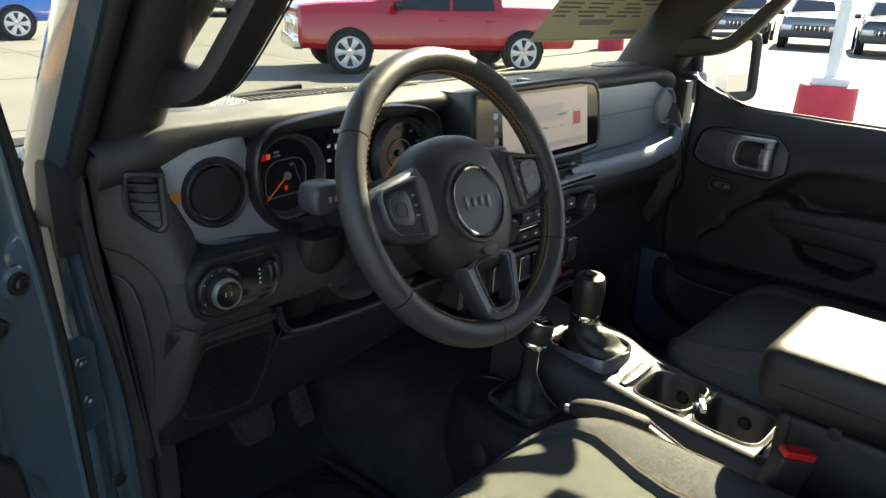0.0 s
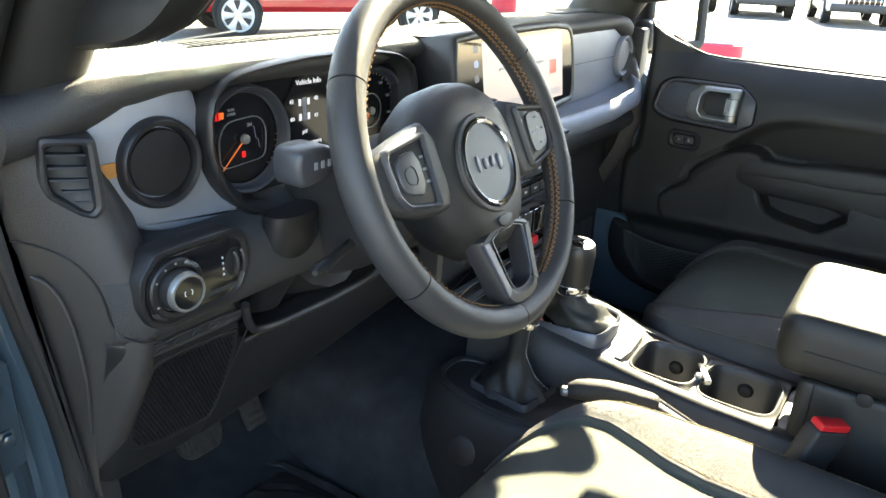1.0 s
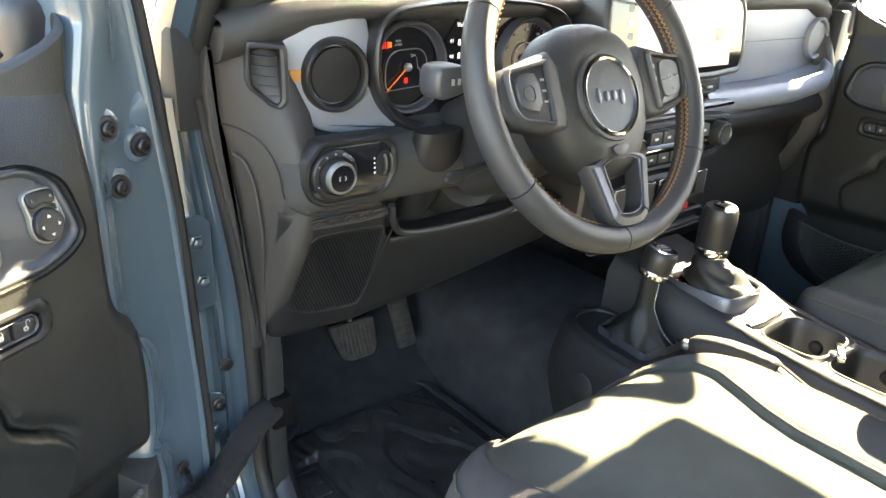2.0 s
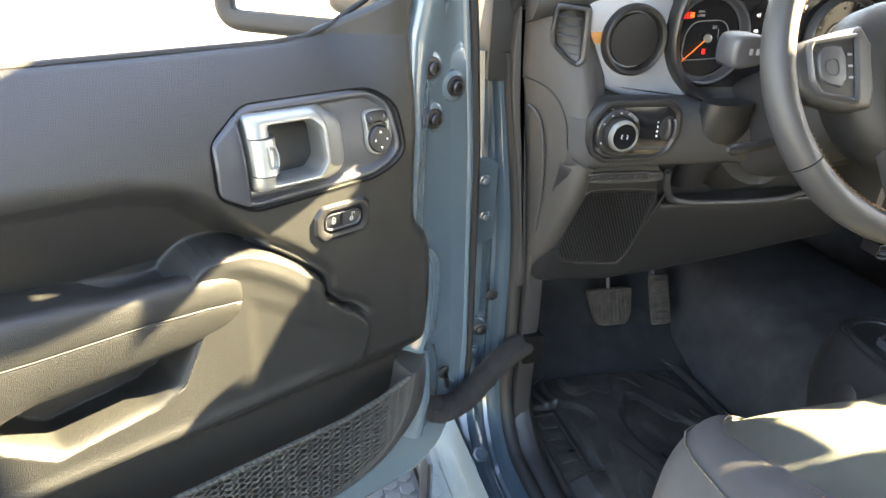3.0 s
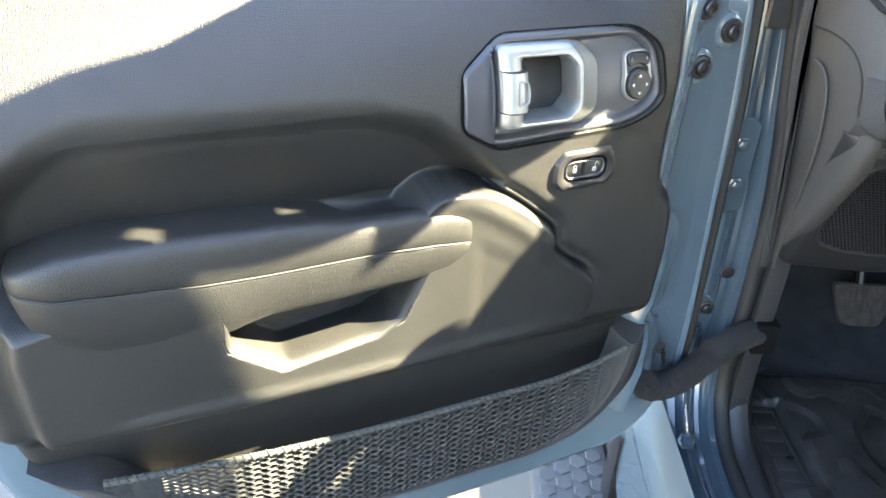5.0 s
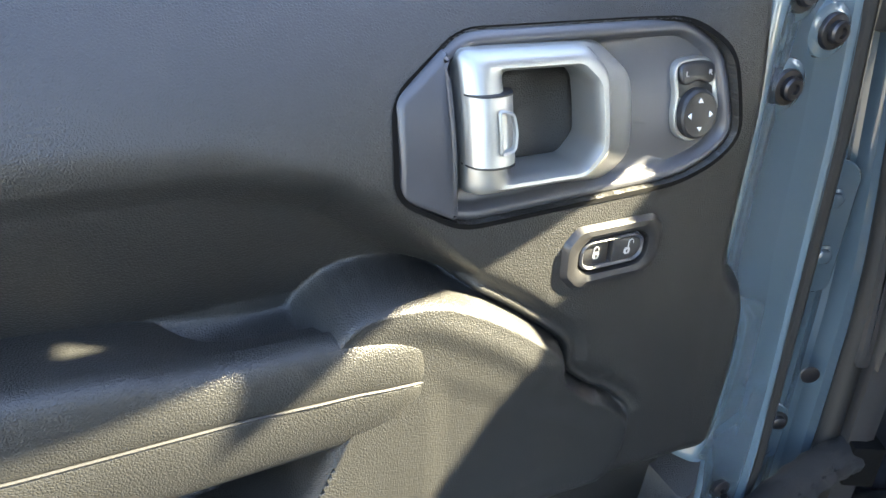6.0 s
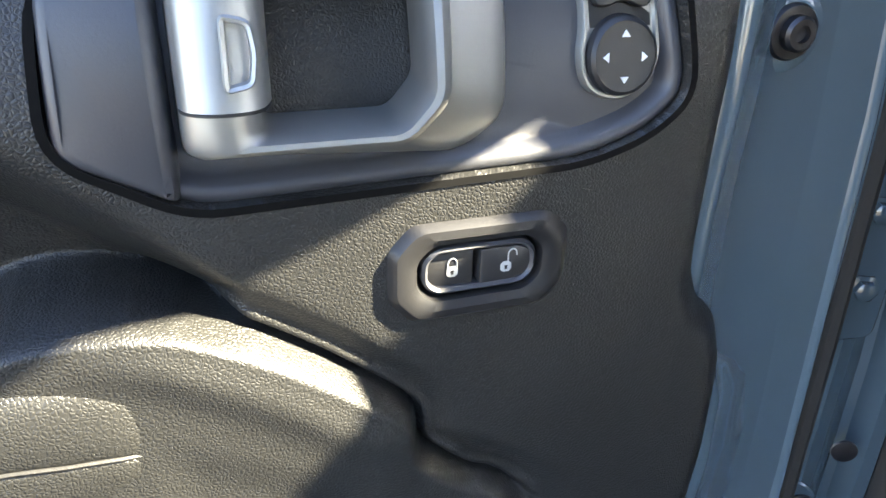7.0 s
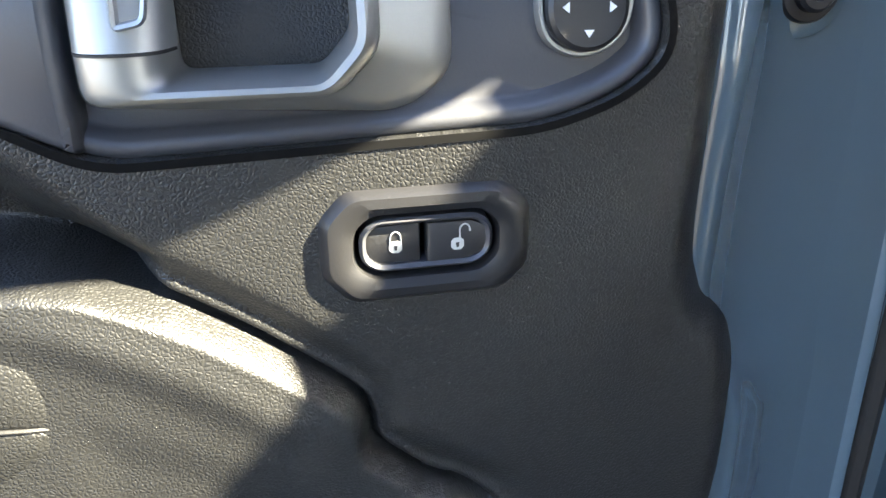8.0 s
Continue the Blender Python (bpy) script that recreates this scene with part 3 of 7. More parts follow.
def lean_in(u):
    """The inner side of the door is not quite parallel to its hinge face."""
    return 0.085 * max(0.0, u - 0.13)


EDGE_Z = np.linspace(0.86, 1.46, 301)
EDGE_U = np.interp(EDGE_Z, [0.86, 0.875, 0.892, 0.94, 1.03, 1.08, 1.125, 1.143, 1.160, 1.178, 1.198, 1.25, 1.30, 1.345, 1.38, 1.41, 1.44],
                   [0.26, 0.235, 0.175, 0.122, 0.091, 0.087, 0.089, 0.095, 0.109, 0.1155, 0.117, 0.117, 0.115, 0.113, 0.109, 0.104, 0.096])
EDGE_U = np.convolve(np.pad(EDGE_U, 4, "edge"), np.hanning(11)[1:-1] / np.hanning(11).sum(), "valid")


def trim_edge_hinge(z):
    return float(np.interp(z, EDGE_Z, EDGE_U))


def trim_edge_latch(z):
    return float(np.interp(z, [0.86, 0.89, 0.93, 0.97, 1.01, 1.05, 1.20, 1.34, 1.40, 1.44], [0.50, 0.585, 0.66, 0.725, 0.765, 0.777, 0.784, 0.778, 0.765, 0.75]))


def trim_top(u):
    return float(np.interp(u, [0.09, 0.11, 0.135, 0.165, 0.195, 0.228, 0.26, 0.42, 0.80], [1.490, 1.478, 1.460, 1.443, 1.428, 1.417, 1.412, 1.410, 1.410]))


def bolster_height(u):
    return 0.0445 + 0.042 * np.clip(u - 0.25, 0, 0.33)


def trim_height(u, z):
    """How far the trim stands towards the cabin."""
    h = 0.038 - (0.022 + 0.038 * step01((u - 0.125) / 0.09)) * np.clip((z - 1.300) / 0.110, 0, 1.1) ** 1.7
    c = sd_poly(u, z, CREASE)
    # hollow above the armrest, deeper towards its foot
    h = h - (0.010 + 0.35 * np.clip(1.318 - z, 0, 0.085)) * step01((0.012 - c) / 0.032)
    # sunken seat of the handle plate
    h = h - 0.026 * step01((-0.0005 - sd_poly(u, z, PLATE_SEAT)) / 0.003)
    h = h - 0.022 * step01((0.002 - sd_poly(u, z, BEZEL_SEAT)) / 0.002)
    # padded bolster round the armrest: a soft shelf above, a sharp parting line towards the hinge
    b = sd_poly(u, z, BOLSTER_EDGE)
    soft = step01((u - 0.335) / 0.05)
    k = step01((0.002 + 0.004 * soft - b) / (0.006 + 0.009 * soft))
    hb = bolster_height(u)
    # rounded upper roll of the bolster 
    hb = hb + 0.0022 * np.exp(-((b + 0.016) / 0.009) ** 2) * step01((z - 1.12) / 0.06) * step01((0.40 - u) / 0.06)
    # a shallow fold runs down the front of the bolster
    fold = (z - 1.196) + 0.62 * (0.352 - u)
    hb = hb - 0.0014 * step01((-fold) / 0.022) * step01((0.36 - u) / 0.02)
    h = h * (1 - k) + hb * k
    line = step01((z - 1.10) / 0.03) * step01((0.375 - u) / 0.05)
    h = h - 0.009 * np.exp(-((b - 0.0030) / 0.0020) ** 2) * line - 0.004 * np.exp(-((b - 0.010) / 0.006) ** 2) * line
    p = sd_poly(u, z, PULL)
    h = h - 0.056 * step01((-0.0015 - p) / 0.006)
    line_z = 1.0605 + 0.065 * (u - 0.3)
    low = step01((line_z - z) / 0.045)
    h = h * (1 - low) + 0.004 * low
    # lower crease across the bolster
    h = h + 0.0035 * np.exp(-((z - line_z - 0.002) / 0.006) ** 2) * step01((u - 0.24) / 0.05) * step01((0.70 - u) / 0.05)
    return h


def door_trim(sg):
    near = sg > 0
    us = np.r_[np.linspace(0, 0.46, 270 if near else 90), np.linspace(0.46, 1, 110 if near else 60)[1:]]
    zs = np.r_[np.linspace(0, 0.42, 50 if near else 30), np.linspace(0.42, 1, 270 if near else 100)[1:]]
    grid = []
    for f in zs:
        row_u, row_z = [], []
        for s in us:
            z = 0.862 + f * (1.41 - 0.862)
            a, b = trim_edge_hinge(z), trim_edge_latch(z)
            u = a + s * (b - a)
            row_u.append(u)
            row_z.append(0.862 + f * (trim_top(u) - 0.862))
        U_, Z_ = np.array(row_u), np.array(row_z)
        H = trim_height(U_, Z_)
        edge = np.minimum(us / 0.030, (1 - us) / 0.030)
        H = H - 0.022 * (1 - np.clip(edge, 0, 1)) ** 2 - (0.02 * (1 - step01(f / 0.02)))
        grid.append([Vector((sg * u, h + lean_in(u), z)) for u, h, z in zip(U_, H, Z_)])
    # the top rolls over to the glass
    last = grid[-1]
    for dn, dz in ((0.004, 0.003), (0.010, 0.004), (0.014, 0.000), (0.016, -0.012)):
        grid.append([Vector((p.x, p.y - dn, p.z + dz)) for p in last])
    return sheet(grid)


def arm_section(u, upper):
    """Cross section (height, towards cabin) of the armrest at u, above or below its seam."""
    zs = float(np.interp(u, [0.350, 0.37, 0.40, 0.45, 0.55, 0.60, 0.65, 0.70, 0.733], [1.186, 1.191, 1.196, 1.2005, 1.2030, 1.2065, 1.2125, 1.217, 1.224]))
    zt = float(np.interp(u, [0.350, 0.354, 0.362, 0.40, 0.47, 0.49, 0.505, 0.56, 0.66, 0.70, 0.72, 0.733], [1.209, 1.218, 1.223, 1.2285, 1.232, 1.234, 1.238, 1.243, 1.250, 1.248, 1.242, 1.236]))
    zb = float(np.interp(u, [0.350, 0.356, 0.368, 0.386, 0.40, 0.555, 0.585, 0.62, 0.68, 0.705, 0.725, 0.733], [1.180, 1.172, 1.162, 1.1565, 1.1555, 1.156, 1.148, 1.146, 1.152, 1.166, 1.188, 1.214]))
    no = float(np.interp(u, [0.350, 0.3515, 0.355, 0.362, 0.38, 0.42, 0.55, 0.66, 0.705, 0.722, 0.730, 0.733], [0.037, 0.042, 0.0465, 0.050, 0.053, 0.056, 0.059, 0.0635, 0.062, 0.056, 0.048, 0.038]))
    hb = float(np.interp(u, [0.35, 0.455, 0.475, 0.50, 0.515, 0.733], [0.026, 0.026, 0.020, -0.012, -0.022, -0.022]))
    if upper:
        t = zt - zs
        return [(zs + 0.0004, hb), (zs + 0.0004, no - 0.003), (zs + 0.0006, no - 0.0012), (zs + 0.0016, no - 0.0002), (zs + 0.30 * t, no + 0.0006), (zs + 0.70 * t, no - 0.0005), (zs + 0.90 * t, no - 0.0035), (zs + 0.985 * t, no - 0.009), (zt, no - 0.018), (zt - 0.001, 0.5 * (hb + no)), (zt - 0.004, hb)]
    b = zs - zb
    return [(zs - 0.0004, hb), (zs - 0.0004, no - 0.003), (zs - 0.0006, no - 0.0012), (zs - 0.0016, no - 0.0002), (zs - 0.35 * b, no - 0.0004), (zs - 0.70 * b, no - 0.003), (zs - 0.90 * b, no - 0.007), (zb, no - 0.014), (zb, no - 0.022), (zb + 0.003, min(hb, no - 0.030))]


def armrest(sg, upper):
    rings = []
    ulist = [0.350, 0.3508, 0.352, 0.354, 0.357, 0.362, 0.37, 0.38, 0.39, 0.41, 0.44, 0.46, 0.47, 0.48, 0.488, 0.496, 0.504, 0.512, 0.525, 0.55, 0.565, 0.58, 0.60, 0.64, 0.68, 0.695, 0.705, 0.714, 0.721, 0.727, 0.731, 0.733]
    for u in ulist:
        sec = chaikin([Vector(p) for p in arm_section(u, upper)], 2, False)
        rings.append([Vector((sg * u, p.y + lean_in(u), p.x)) for p in sec])
    return bridge(bmesh.new(), rings, True, True, True)


LOOP_OUT = [(0.3445, 1.2945), (0.3455, 1.3650), (0.2680, 1.3640), (0.2555, 1.3510), (0.2555, 1.3085), (0.2700, 1.2945)]
LOOP_IN = [(0.3195, 1.3010), (0.3215, 1.3540), (0.2760, 1.3535), (0.2655, 1.3440), (0.2645, 1.3125), (0.2745, 1.3010)]
LOOP_BASE = [(0.3450, 1.2925), (0.3460, 1.3662), (0.2550, 1.3640), (0.2318, 1.3440), (0.2312, 1.2985), (0.2480, 1.2862)]
BEZEL = [(0.2778, 1.2355), (0.2778, 1.2565), (0.2690, 1.2660), (0.2160, 1.2660), (0.2072, 1.2575), (0.2072, 1.2340), (0.2160, 1.2250), (0.2685, 1.2250)]
BEZEL_IN = [(0.2653, 1.2403), (0.2653, 1.2507), (0.2595, 1.2559), (0.2255, 1.2559), (0.2197, 1.2507), (0.2197, 1.2403), (0.2255, 1.2351), (0.2595, 1.2351)]
RIM_OUT = [(0.079, 1.004), (0.073, 0.950), (0.084, 0.900), (0.128, 0.856), (0.212, 0.839), (0.316, 0.848), (0.42, 0.853), (0.54, 0.862), (0.62, 0.885), (0.70, 0.945), (0.745, 1.00), (0.764, 1.026)]
RIM_IN = [(0.129, 0.998), (0.1346, 0.950), (0.172, 0.899), (0.2255, 0.877), (0.270, 0.875), (0.3245, 0.879), (0.42, 0.886), (0.53, 0.895), (0.60, 0.918), (0.65, 0.955), (0.690, 1.003), (0.712, 1.022)]


def make_door(sg, m, label, with_mirror_pad, is_open):
    """A front door in its own frame: sg * x away from the hinge, y into the cabin, z up from the ground."""
    pl = lambda a, b, h: Vector((sg * a, h + lean_in(a), b))
    dr = thing("driver_door" if is_open else "passenger_door", label, "car door", m)
    # painted pressing
    out = rounded([(-0.022, 1.44), (-0.022, 0.93), (-0.010, 0.845), (0.030, 0.775), (0.10, 0.748), (0.42, 0.764), (0.62, 0.79), (0.74, 0.87), (0.798, 0.98), (0.805, 1.12), (0.802, 1.30), (0.79, 1.30), (0.70, 1.30), (0.30, 1.30), (0.18, 1.30), (0.10, 1.36)], 2)
    shell = part("door_shell", stack(out, [(0, -0.062), (0, -0.024), (0.006, -0.017), (0.014, -0.014)], pl), PAINT, dr, "slate blue painted door pressing")
    zf = [0.86, 0.92, 0.97, 1.03, 1.075, 1.12, 1.155, 1.185, 1.21, 1.24, 1.29, 1.35, 1.40, 1.44, 1.48, 1.60, 1.78]
    rows = []
    for z in np.interp(np.linspace(0, len(zf) - 1, 161), range(len(zf)), zf):
        z = float(z)
        a = trim_edge_hinge(z) + 0.002 if 1.0 < z < 1.42 else float(np.interp(z, [0.86, 0.92, 0.97, 1.0, 1.42, 1.48, 1.78], [0.10, 0.087, 0.087, 0.093, 0.104, 0.090, 0.13]))
        b = float(np.interp(z, [0.86, 0.96, 1.11, 1.27, 1.405, 1.48, 1.78], [-0.020, -0.020, -0.013, -0.005, 0.009, 0.018, 0.07]))
        t = float(np.interp(z, [1.42, 1.52], [1, 0.6]))
        back = float(np.interp(z, [1.39, 1.42], [0.045, 0.014]))
        rg = float(np.interp(z, [1.29, 1.41], [0.72, 0.25]))
        prof = [(a + back, -0.035), (a + 0.012, -0.004), (a + 0.004, 0.020 * rg), (a - 0.004, 0.0285 * rg), (a - 0.012, 0.0265 * rg), (a - 0.032, -0.001), (b + 0.030, -0.016 * t), (b + 0.014, -0.018), (b + 0.005, -0.010), (b, -0.016), (b + 0.004, -0.055)]
        rows.append([pl(q.x, z, q.y) for q in chaikin([Vector(q) for q in prof], 2, False)])
    if is_open:
        part("hinge_flange", sheet(rows), PAINT, shell, "glossy slate blue hinge flange", 80)
    bm = tube([pl(b, z, n) for z, b, n in ((0.865, -0.020, -0.018), (0.93, -0.026, -0.018), (1.11, -0.019, -0.017), (1.27, -0.011, -0.016), (1.405, 0.003, -0.016), (1.48, 0.012, -0.016), (1.78, 0.064, -0.016))], 0.0065, 8)
    part("edge_seal", bm, RUBBER, shell, "black rubber edge seal")
    # window surround above the belt
    if is_open:
        bm = bmesh.new()
        tube([pl(0.13, 1.78, -0.03), (pl(0.45, 1.80, -0.03)), pl(0.76, 1.79, -0.03), pl(0.785, 1.60, -0.03), pl(0.79, 1.40, -0.03)], 0.022, 10, bm)
        part("window_surround", bm, PLASTIC, dr)
    bm = tube([pl(0.150, 1.453, -0.034), pl(0.175, 1.441, -0.034), pl(0.20, 1.428, -0.034), pl(0.232, 1.4185, -0.034), pl(0.27, 1.4155, -0.034), pl(0.45, 1.4145, -0.034), pl(0.77, 1.414, -0.034)], 0.0035, 8)
    part("belt_seal", bm, RUBBER, dr, "black rubber belt seal")
    # trim
    trim = part("door_trim", door_trim(sg), LEATHER, dr, "black grained vinyl door trim", 60)
    arm = part("armrest", armrest(sg, True), LEATHER, dr, "padded black armrest", 50)
    part("armrest_lower", armrest(sg, False), LEATHER, arm, "", 50)
    stitch_line = [pl(u, arm_section(u, True)[0][0] - 0.0004, max(q[1] for q in arm_section(u, True)) - 0.0012) for u in np.linspace(0.351, 0.732, 50)]
    part("seam", tube(stitch_line, 0.0010, 6), RUBBER, arm)
    # pull cup
    cup = soft(PULL, 0.010, 5, 8)
    cup_in = shrink(cup, 0.007)
    bm = hoop(cup, cup_in, [(-0.45, -0.010), (0.0, -0.0012), (0.25, -0.0010), (0.60, -0.0040), (0.85, -0.0100), (1.0, -0.020), (1.0, -0.053)], lambda a, b, h: pl(a, b, h + float(bolster_height(a))))
    pc = part("pull_cup", bm, LEATHER, dr, "black pull cup rim")
    part("cup_floor", stack(cup_in, [(0, -0.006), (0.001, -0.002)], pl), RUBBER, pc)
    # handle plate with its deep bowl; the handle, plate and switches sit a little nearer the hinge
    pq = lambda a, b, h: pl(a - 0.0105, b - 0.003, h - 0.0215 - 0.045 * float(np.clip((b - 1.303) / 0.110, 0, 1.1)) ** 1.7)
    plate = soft(PLATE, 0.012, 5, 9)
    pc_, hc_ = Vector((0.27, 1.325)), Vector((0.292, 1.330))
    hole = [hc_ + (q - pc_) * 0.0 for q in plate]
    for i, q in enumerate(plate):
        a = math.atan2(q.y - 1.328, q.x - 0.285)
        c, s = math.cos(a), math.sin(a)
        k = (abs(c / 0.044) ** 4 + abs(s / 0.031) ** 4) ** -0.25
        hole[i] = Vector((0.291 + c * k, 1.331 + s * k))
    rings = [[pq(q.x, q.y, h) for q in shrink(plate, d)] for d, h in ((-0.0008, 0.032), (-0.0008, 0.046), (0.0008, 0.0530), (0.0028, 0.0552), (0.0052, 0.0555), (0.0072, 0.0540), (0.0090, 0.0495), (0.0105, 0.0475))]
    for f, h in ((0.35, 0.0470), (0.6, 0.0465), (0.88, 0.0460), (0.97, 0.044), (1.0, 0.038), (1.0, 0.020), (0.98, 0.012)):
        rings.append([pq(*(q.lerp(w, f)), h) for q, w in zip(shrink(plate, 0.0105), hole)])
    hp = part("handle_plate", bridge(bmesh.new(), rings, True, False, True), PLASTIC_MID, dr, "satin grey handle plate", 50)
    # raised pillow behind the handle, ending in a sharp step
    lobe = soft([(0.3815, 1.2965), (0.3800, 1.3450), (0.3490, 1.3665), (0.3468, 1.2785)], 0.0050, 5, 9)
    part("plate_pillow", stack(lobe, [(0, 0.044), (0, 0.0545), (0.0007, 0.0578), (0.0020, 0.0594), (0.0042, 0.0604)], pq), PLASTIC_MID, hp, "", 50)
    ring0, ring1 = [], []
    for q, w in zip(shrink(plate, 0.0015), shrink(plate, -0.0014)):
        n = float(trim_height(np.array([w.x - 0.0105]), np.array([w.y - 0.003]))[0]) + 0.0007
        ring0.append(pl(q.x - 0.0105, q.y - 0.003, n))
        ring1.append(pl(w.x - 0.0105, w.y - 0.003, n))
    part("plate_gap", bridge(bmesh.new(), [ring0, ring1], True), GAP, hp, "dark gap round the plate")
    bowl = rounded([(0.306, 1.306), (0.307, 1.348), (0.27, 1.348), (0.263, 1.335), (0.266, 1.312), (0.285, 1.306)], 2)
    part("bowl_floor", stack(bowl, [(0, 0.010), (0, 0.016), (0.002, 0.0175)], pq), LEATHER, hp, "black grained bowl floor")
    # pull loop
    lo, li = soft(LOOP_OUT, 0.006, 5, 14), soft(LOOP_IN, 0.004, 5, 14)
    bm = hoop(lo, li, [(0.0, 0.046), (0.0, 0.0575), (0.10, 0.0625), (0.26, 0.0655), (0.50, 0.0668), (0.76, 0.0662), (0.93, 0.0628), (1.0, 0.0575), (1.0, 0.034), (0.5, 0.034)], pq)
    lp = part("release_handle", bm, SILVER, dr, "satin silver door release loop")
    lb_ = soft(LOOP_BASE, 0.008, 5, 14)
    part("loop_base", hoop(lb_, lo, [(0.0, 0.042), (0.0, 0.0470), (0.08, 0.0498), (0.30, 0.0522), (0.65, 0.0550), (1.0, 0.0585), (1.0, 0.042)], pq), SILVER, lp, "satin silver base of the loop", 50)
    lev = [(0.3452, 0.054), (0.3430, 0.0645), (0.3370, 0.0690), (0.330, 0.0702), (0.3225, 0.0690), (0.3180, 0.0650), (0.3160, 0.056)]
    bm = bridge(bmesh.new(), [[pq(q.x, z, q.y) for q in chaikin([Vector(p) for p in lev], 2, False)] for z in (1.3112, 1.3445)], True, True, True)
    part("release_lever", bm, SILVER, lp, "satin silver lever")
    finger = soft([(0.3300, 1.3165), (0.3300, 1.3395), (0.3205, 1.3375), (0.3190, 1.328), (0.3205, 1.3185)], 0.003)
    part("lever_recess", hoop(finger, shrink(finger, 0.0022), [(0, 0.0703), (0.3, 0.0718), (0.8, 0.0714), (1, 0.0690)], pq), SILVER, lp)
    for z in (1.3106, 1.3451):
        part("seam_line", bridge(bmesh.new(), [[pq(q.x, zz, q.y + 0.0004) for q in chaikin([Vector(p) for p in lev], 2, False)] for zz in (z - 0.0004, z + 0.0004)], True, True, True), RUBBER, lp)
    # door lock rocker
    pk = lambda a, b, h: pl(0.2315 + (a - 0.2425) * 1.10, 1.2392 + (b - 1.2455) * 1.08, h - 0.0225)
    bo, bi = soft(BEZEL, 0.0034), soft(BEZEL_IN, 0.0034)
    lk = part("lock_switch", hoop(bo, bi, [(-0.06, 0.046), (0.0, 0.055), (0.12, 0.0605), (0.35, 0.0640), (0.65, 0.0645), (0.92, 0.0625), (1.0, 0.058), (1.0, 0.046)], pk), PLASTIC_DARK, dr, "black door lock switch surround")
    rk = soft(BEZEL_IN, 0.004)
    part("rocker_ring", hoop(shrink(rk, 0.0012), shrink(rk, 0.0034), [(0, 0.046), (0, 0.0605), (0.5, 0.0618), (1, 0.0605), (1, 0.046)], pk), PLASTIC_MID, lk)
    part("rocker_lock", slab([(sg_u, z) for sg_u, z in ((0.2445, 1.2378), (0.2445, 1.2520), (0.2590, 1.2515), (0.2618, 1.2490), (0.2625, 1.2435), (0.2600, 1.2385))], 0.046, 0.0590, 0.0012, pk), PLASTIC, lk)
    part("rocker_unlock", slab([(0.2425, 1.2378), (0.2425, 1.2522), (0.2280, 1.2522), (0.2232, 1.2500), (0.2218, 1.2450), (0.2240, 1.2400), (0.2300, 1.2378)], 0.046, 0.0608, 0.0018, pk), PLASTIC, lk)
    for cu, op, hh in ((0.2525, False, 0.0591), (0.2325, True, 0.0609)):
        bm = stack(rounded([(cu - 0.0021, 1.2420), (cu + 0.0021, 1.2420), (cu + 0.0021, 1.2462), (cu - 0.0021, 1.2462)], 1), [(0, hh), (0, hh + 0.0002)], pk)
        part("padlock_sign", bm, PADLOCK, lk, "white padlock sign")
        part("padlock_keyhole", stack([Vector((cu - 0.0004, 1.2430)), Vector((cu + 0.0004, 1.2430)), Vector((cu + 0.0006, 1.2446)), Vector((cu - 0.0006, 1.2446))], [(0, hh), (0, hh + 0.0004)], pk), PLASTIC, lk)
        arc = [pk(cu + (-0.0024 if op else 0) + 0.0017 * math.cos(a), (1.2485 if op else 1.2470) + 0.0024 * math.sin(a), hh + 0.0001) for a in np.linspace(-0.3 if op else 0, math.pi + (0.1 if op else 0), 10)]
        part("padlock_shackle", tube(([pk(cu - 0.0008, 1.2455, hh)] if op else [pk(cu + 0.0017, 1.245, hh)]) + arc + ([] if op else [pk(cu - 0.0017, 1.245, hh)]), 0.0003, 6), PADLOCK, lk)
    # mirror switch pad
    if with_mirror_pad:
        n0 = 0.0490
        pad_o = rounded([(0.2035, 1.345), (0.2015, 1.330), (0.2035, 1.318), (0.200, 1.306), (0.186, 1.3005), (0.172, 1.306), (0.1665, 1.318), (0.1685, 1.330), (0.1690, 1.345), (0.176, 1.3505), (0.197, 1.3505)], 2, 80)
        mp = part("mirror_switch", stack(pad_o, [(0, 0.036), (0, n0 + 0.0005), (0.0010, n0 + 0.0022), (0.0022, n0 + 0.0022), (0.0030, n0 + 0.0010)], pq), SILVER, dr, "mirror switch with satin silver edge")
        part("pad_face", stack(shrink(pad_o, 0.0030), [(0, 0.037), (0, n0 + 0.0006), (0.0008, n0 + 0.0010)], pq), PLASTIC_DARK, mp)
        ring_at = [Vector((0.1852 + math.cos(a), 1.3188 + math.sin(a))) for a in np.linspace(0, 2 * math.pi, 48, endpoint=False)]
        disc = lambda r: [Vector((0.1852 + (q.x - 0.1852) * r, 1.3188 + (q.y - 1.3188) * r)) for q in ring_at]
        rings = [[pq(q.x, q.y, n0 + h) for q in disc(r)] for r, h in ((0.0148, -0.004), (0.0148, 0.0035), (0.0143, 0.0052), (0.0128, 0.0062), (0.0108, 0.0058), (0.002, 0.0056))]
        part("mirror_dial", bridge(bmesh.new(), rings, True, False, True), PLASTIC_DARK, mp, "black round mirror dial")
        for k in range(4):
            a = math.pi / 2 * k
            c, s = math.cos(a), math.sin(a)
            tri = [(0.0096, 0.0), (0.0072, 0.0017), (0.0072, -0.0017)]
            pts = [(0.1852 + c * p - s * q, 1.3188 + s * p + c * q) for p, q in tri]
            part("dial_arrow", stack([Vector(p) for p in pts], [(0, n0 + 0.0050), (0, n0 + 0.0065)], pq), WHITE, mp, "white arrow")
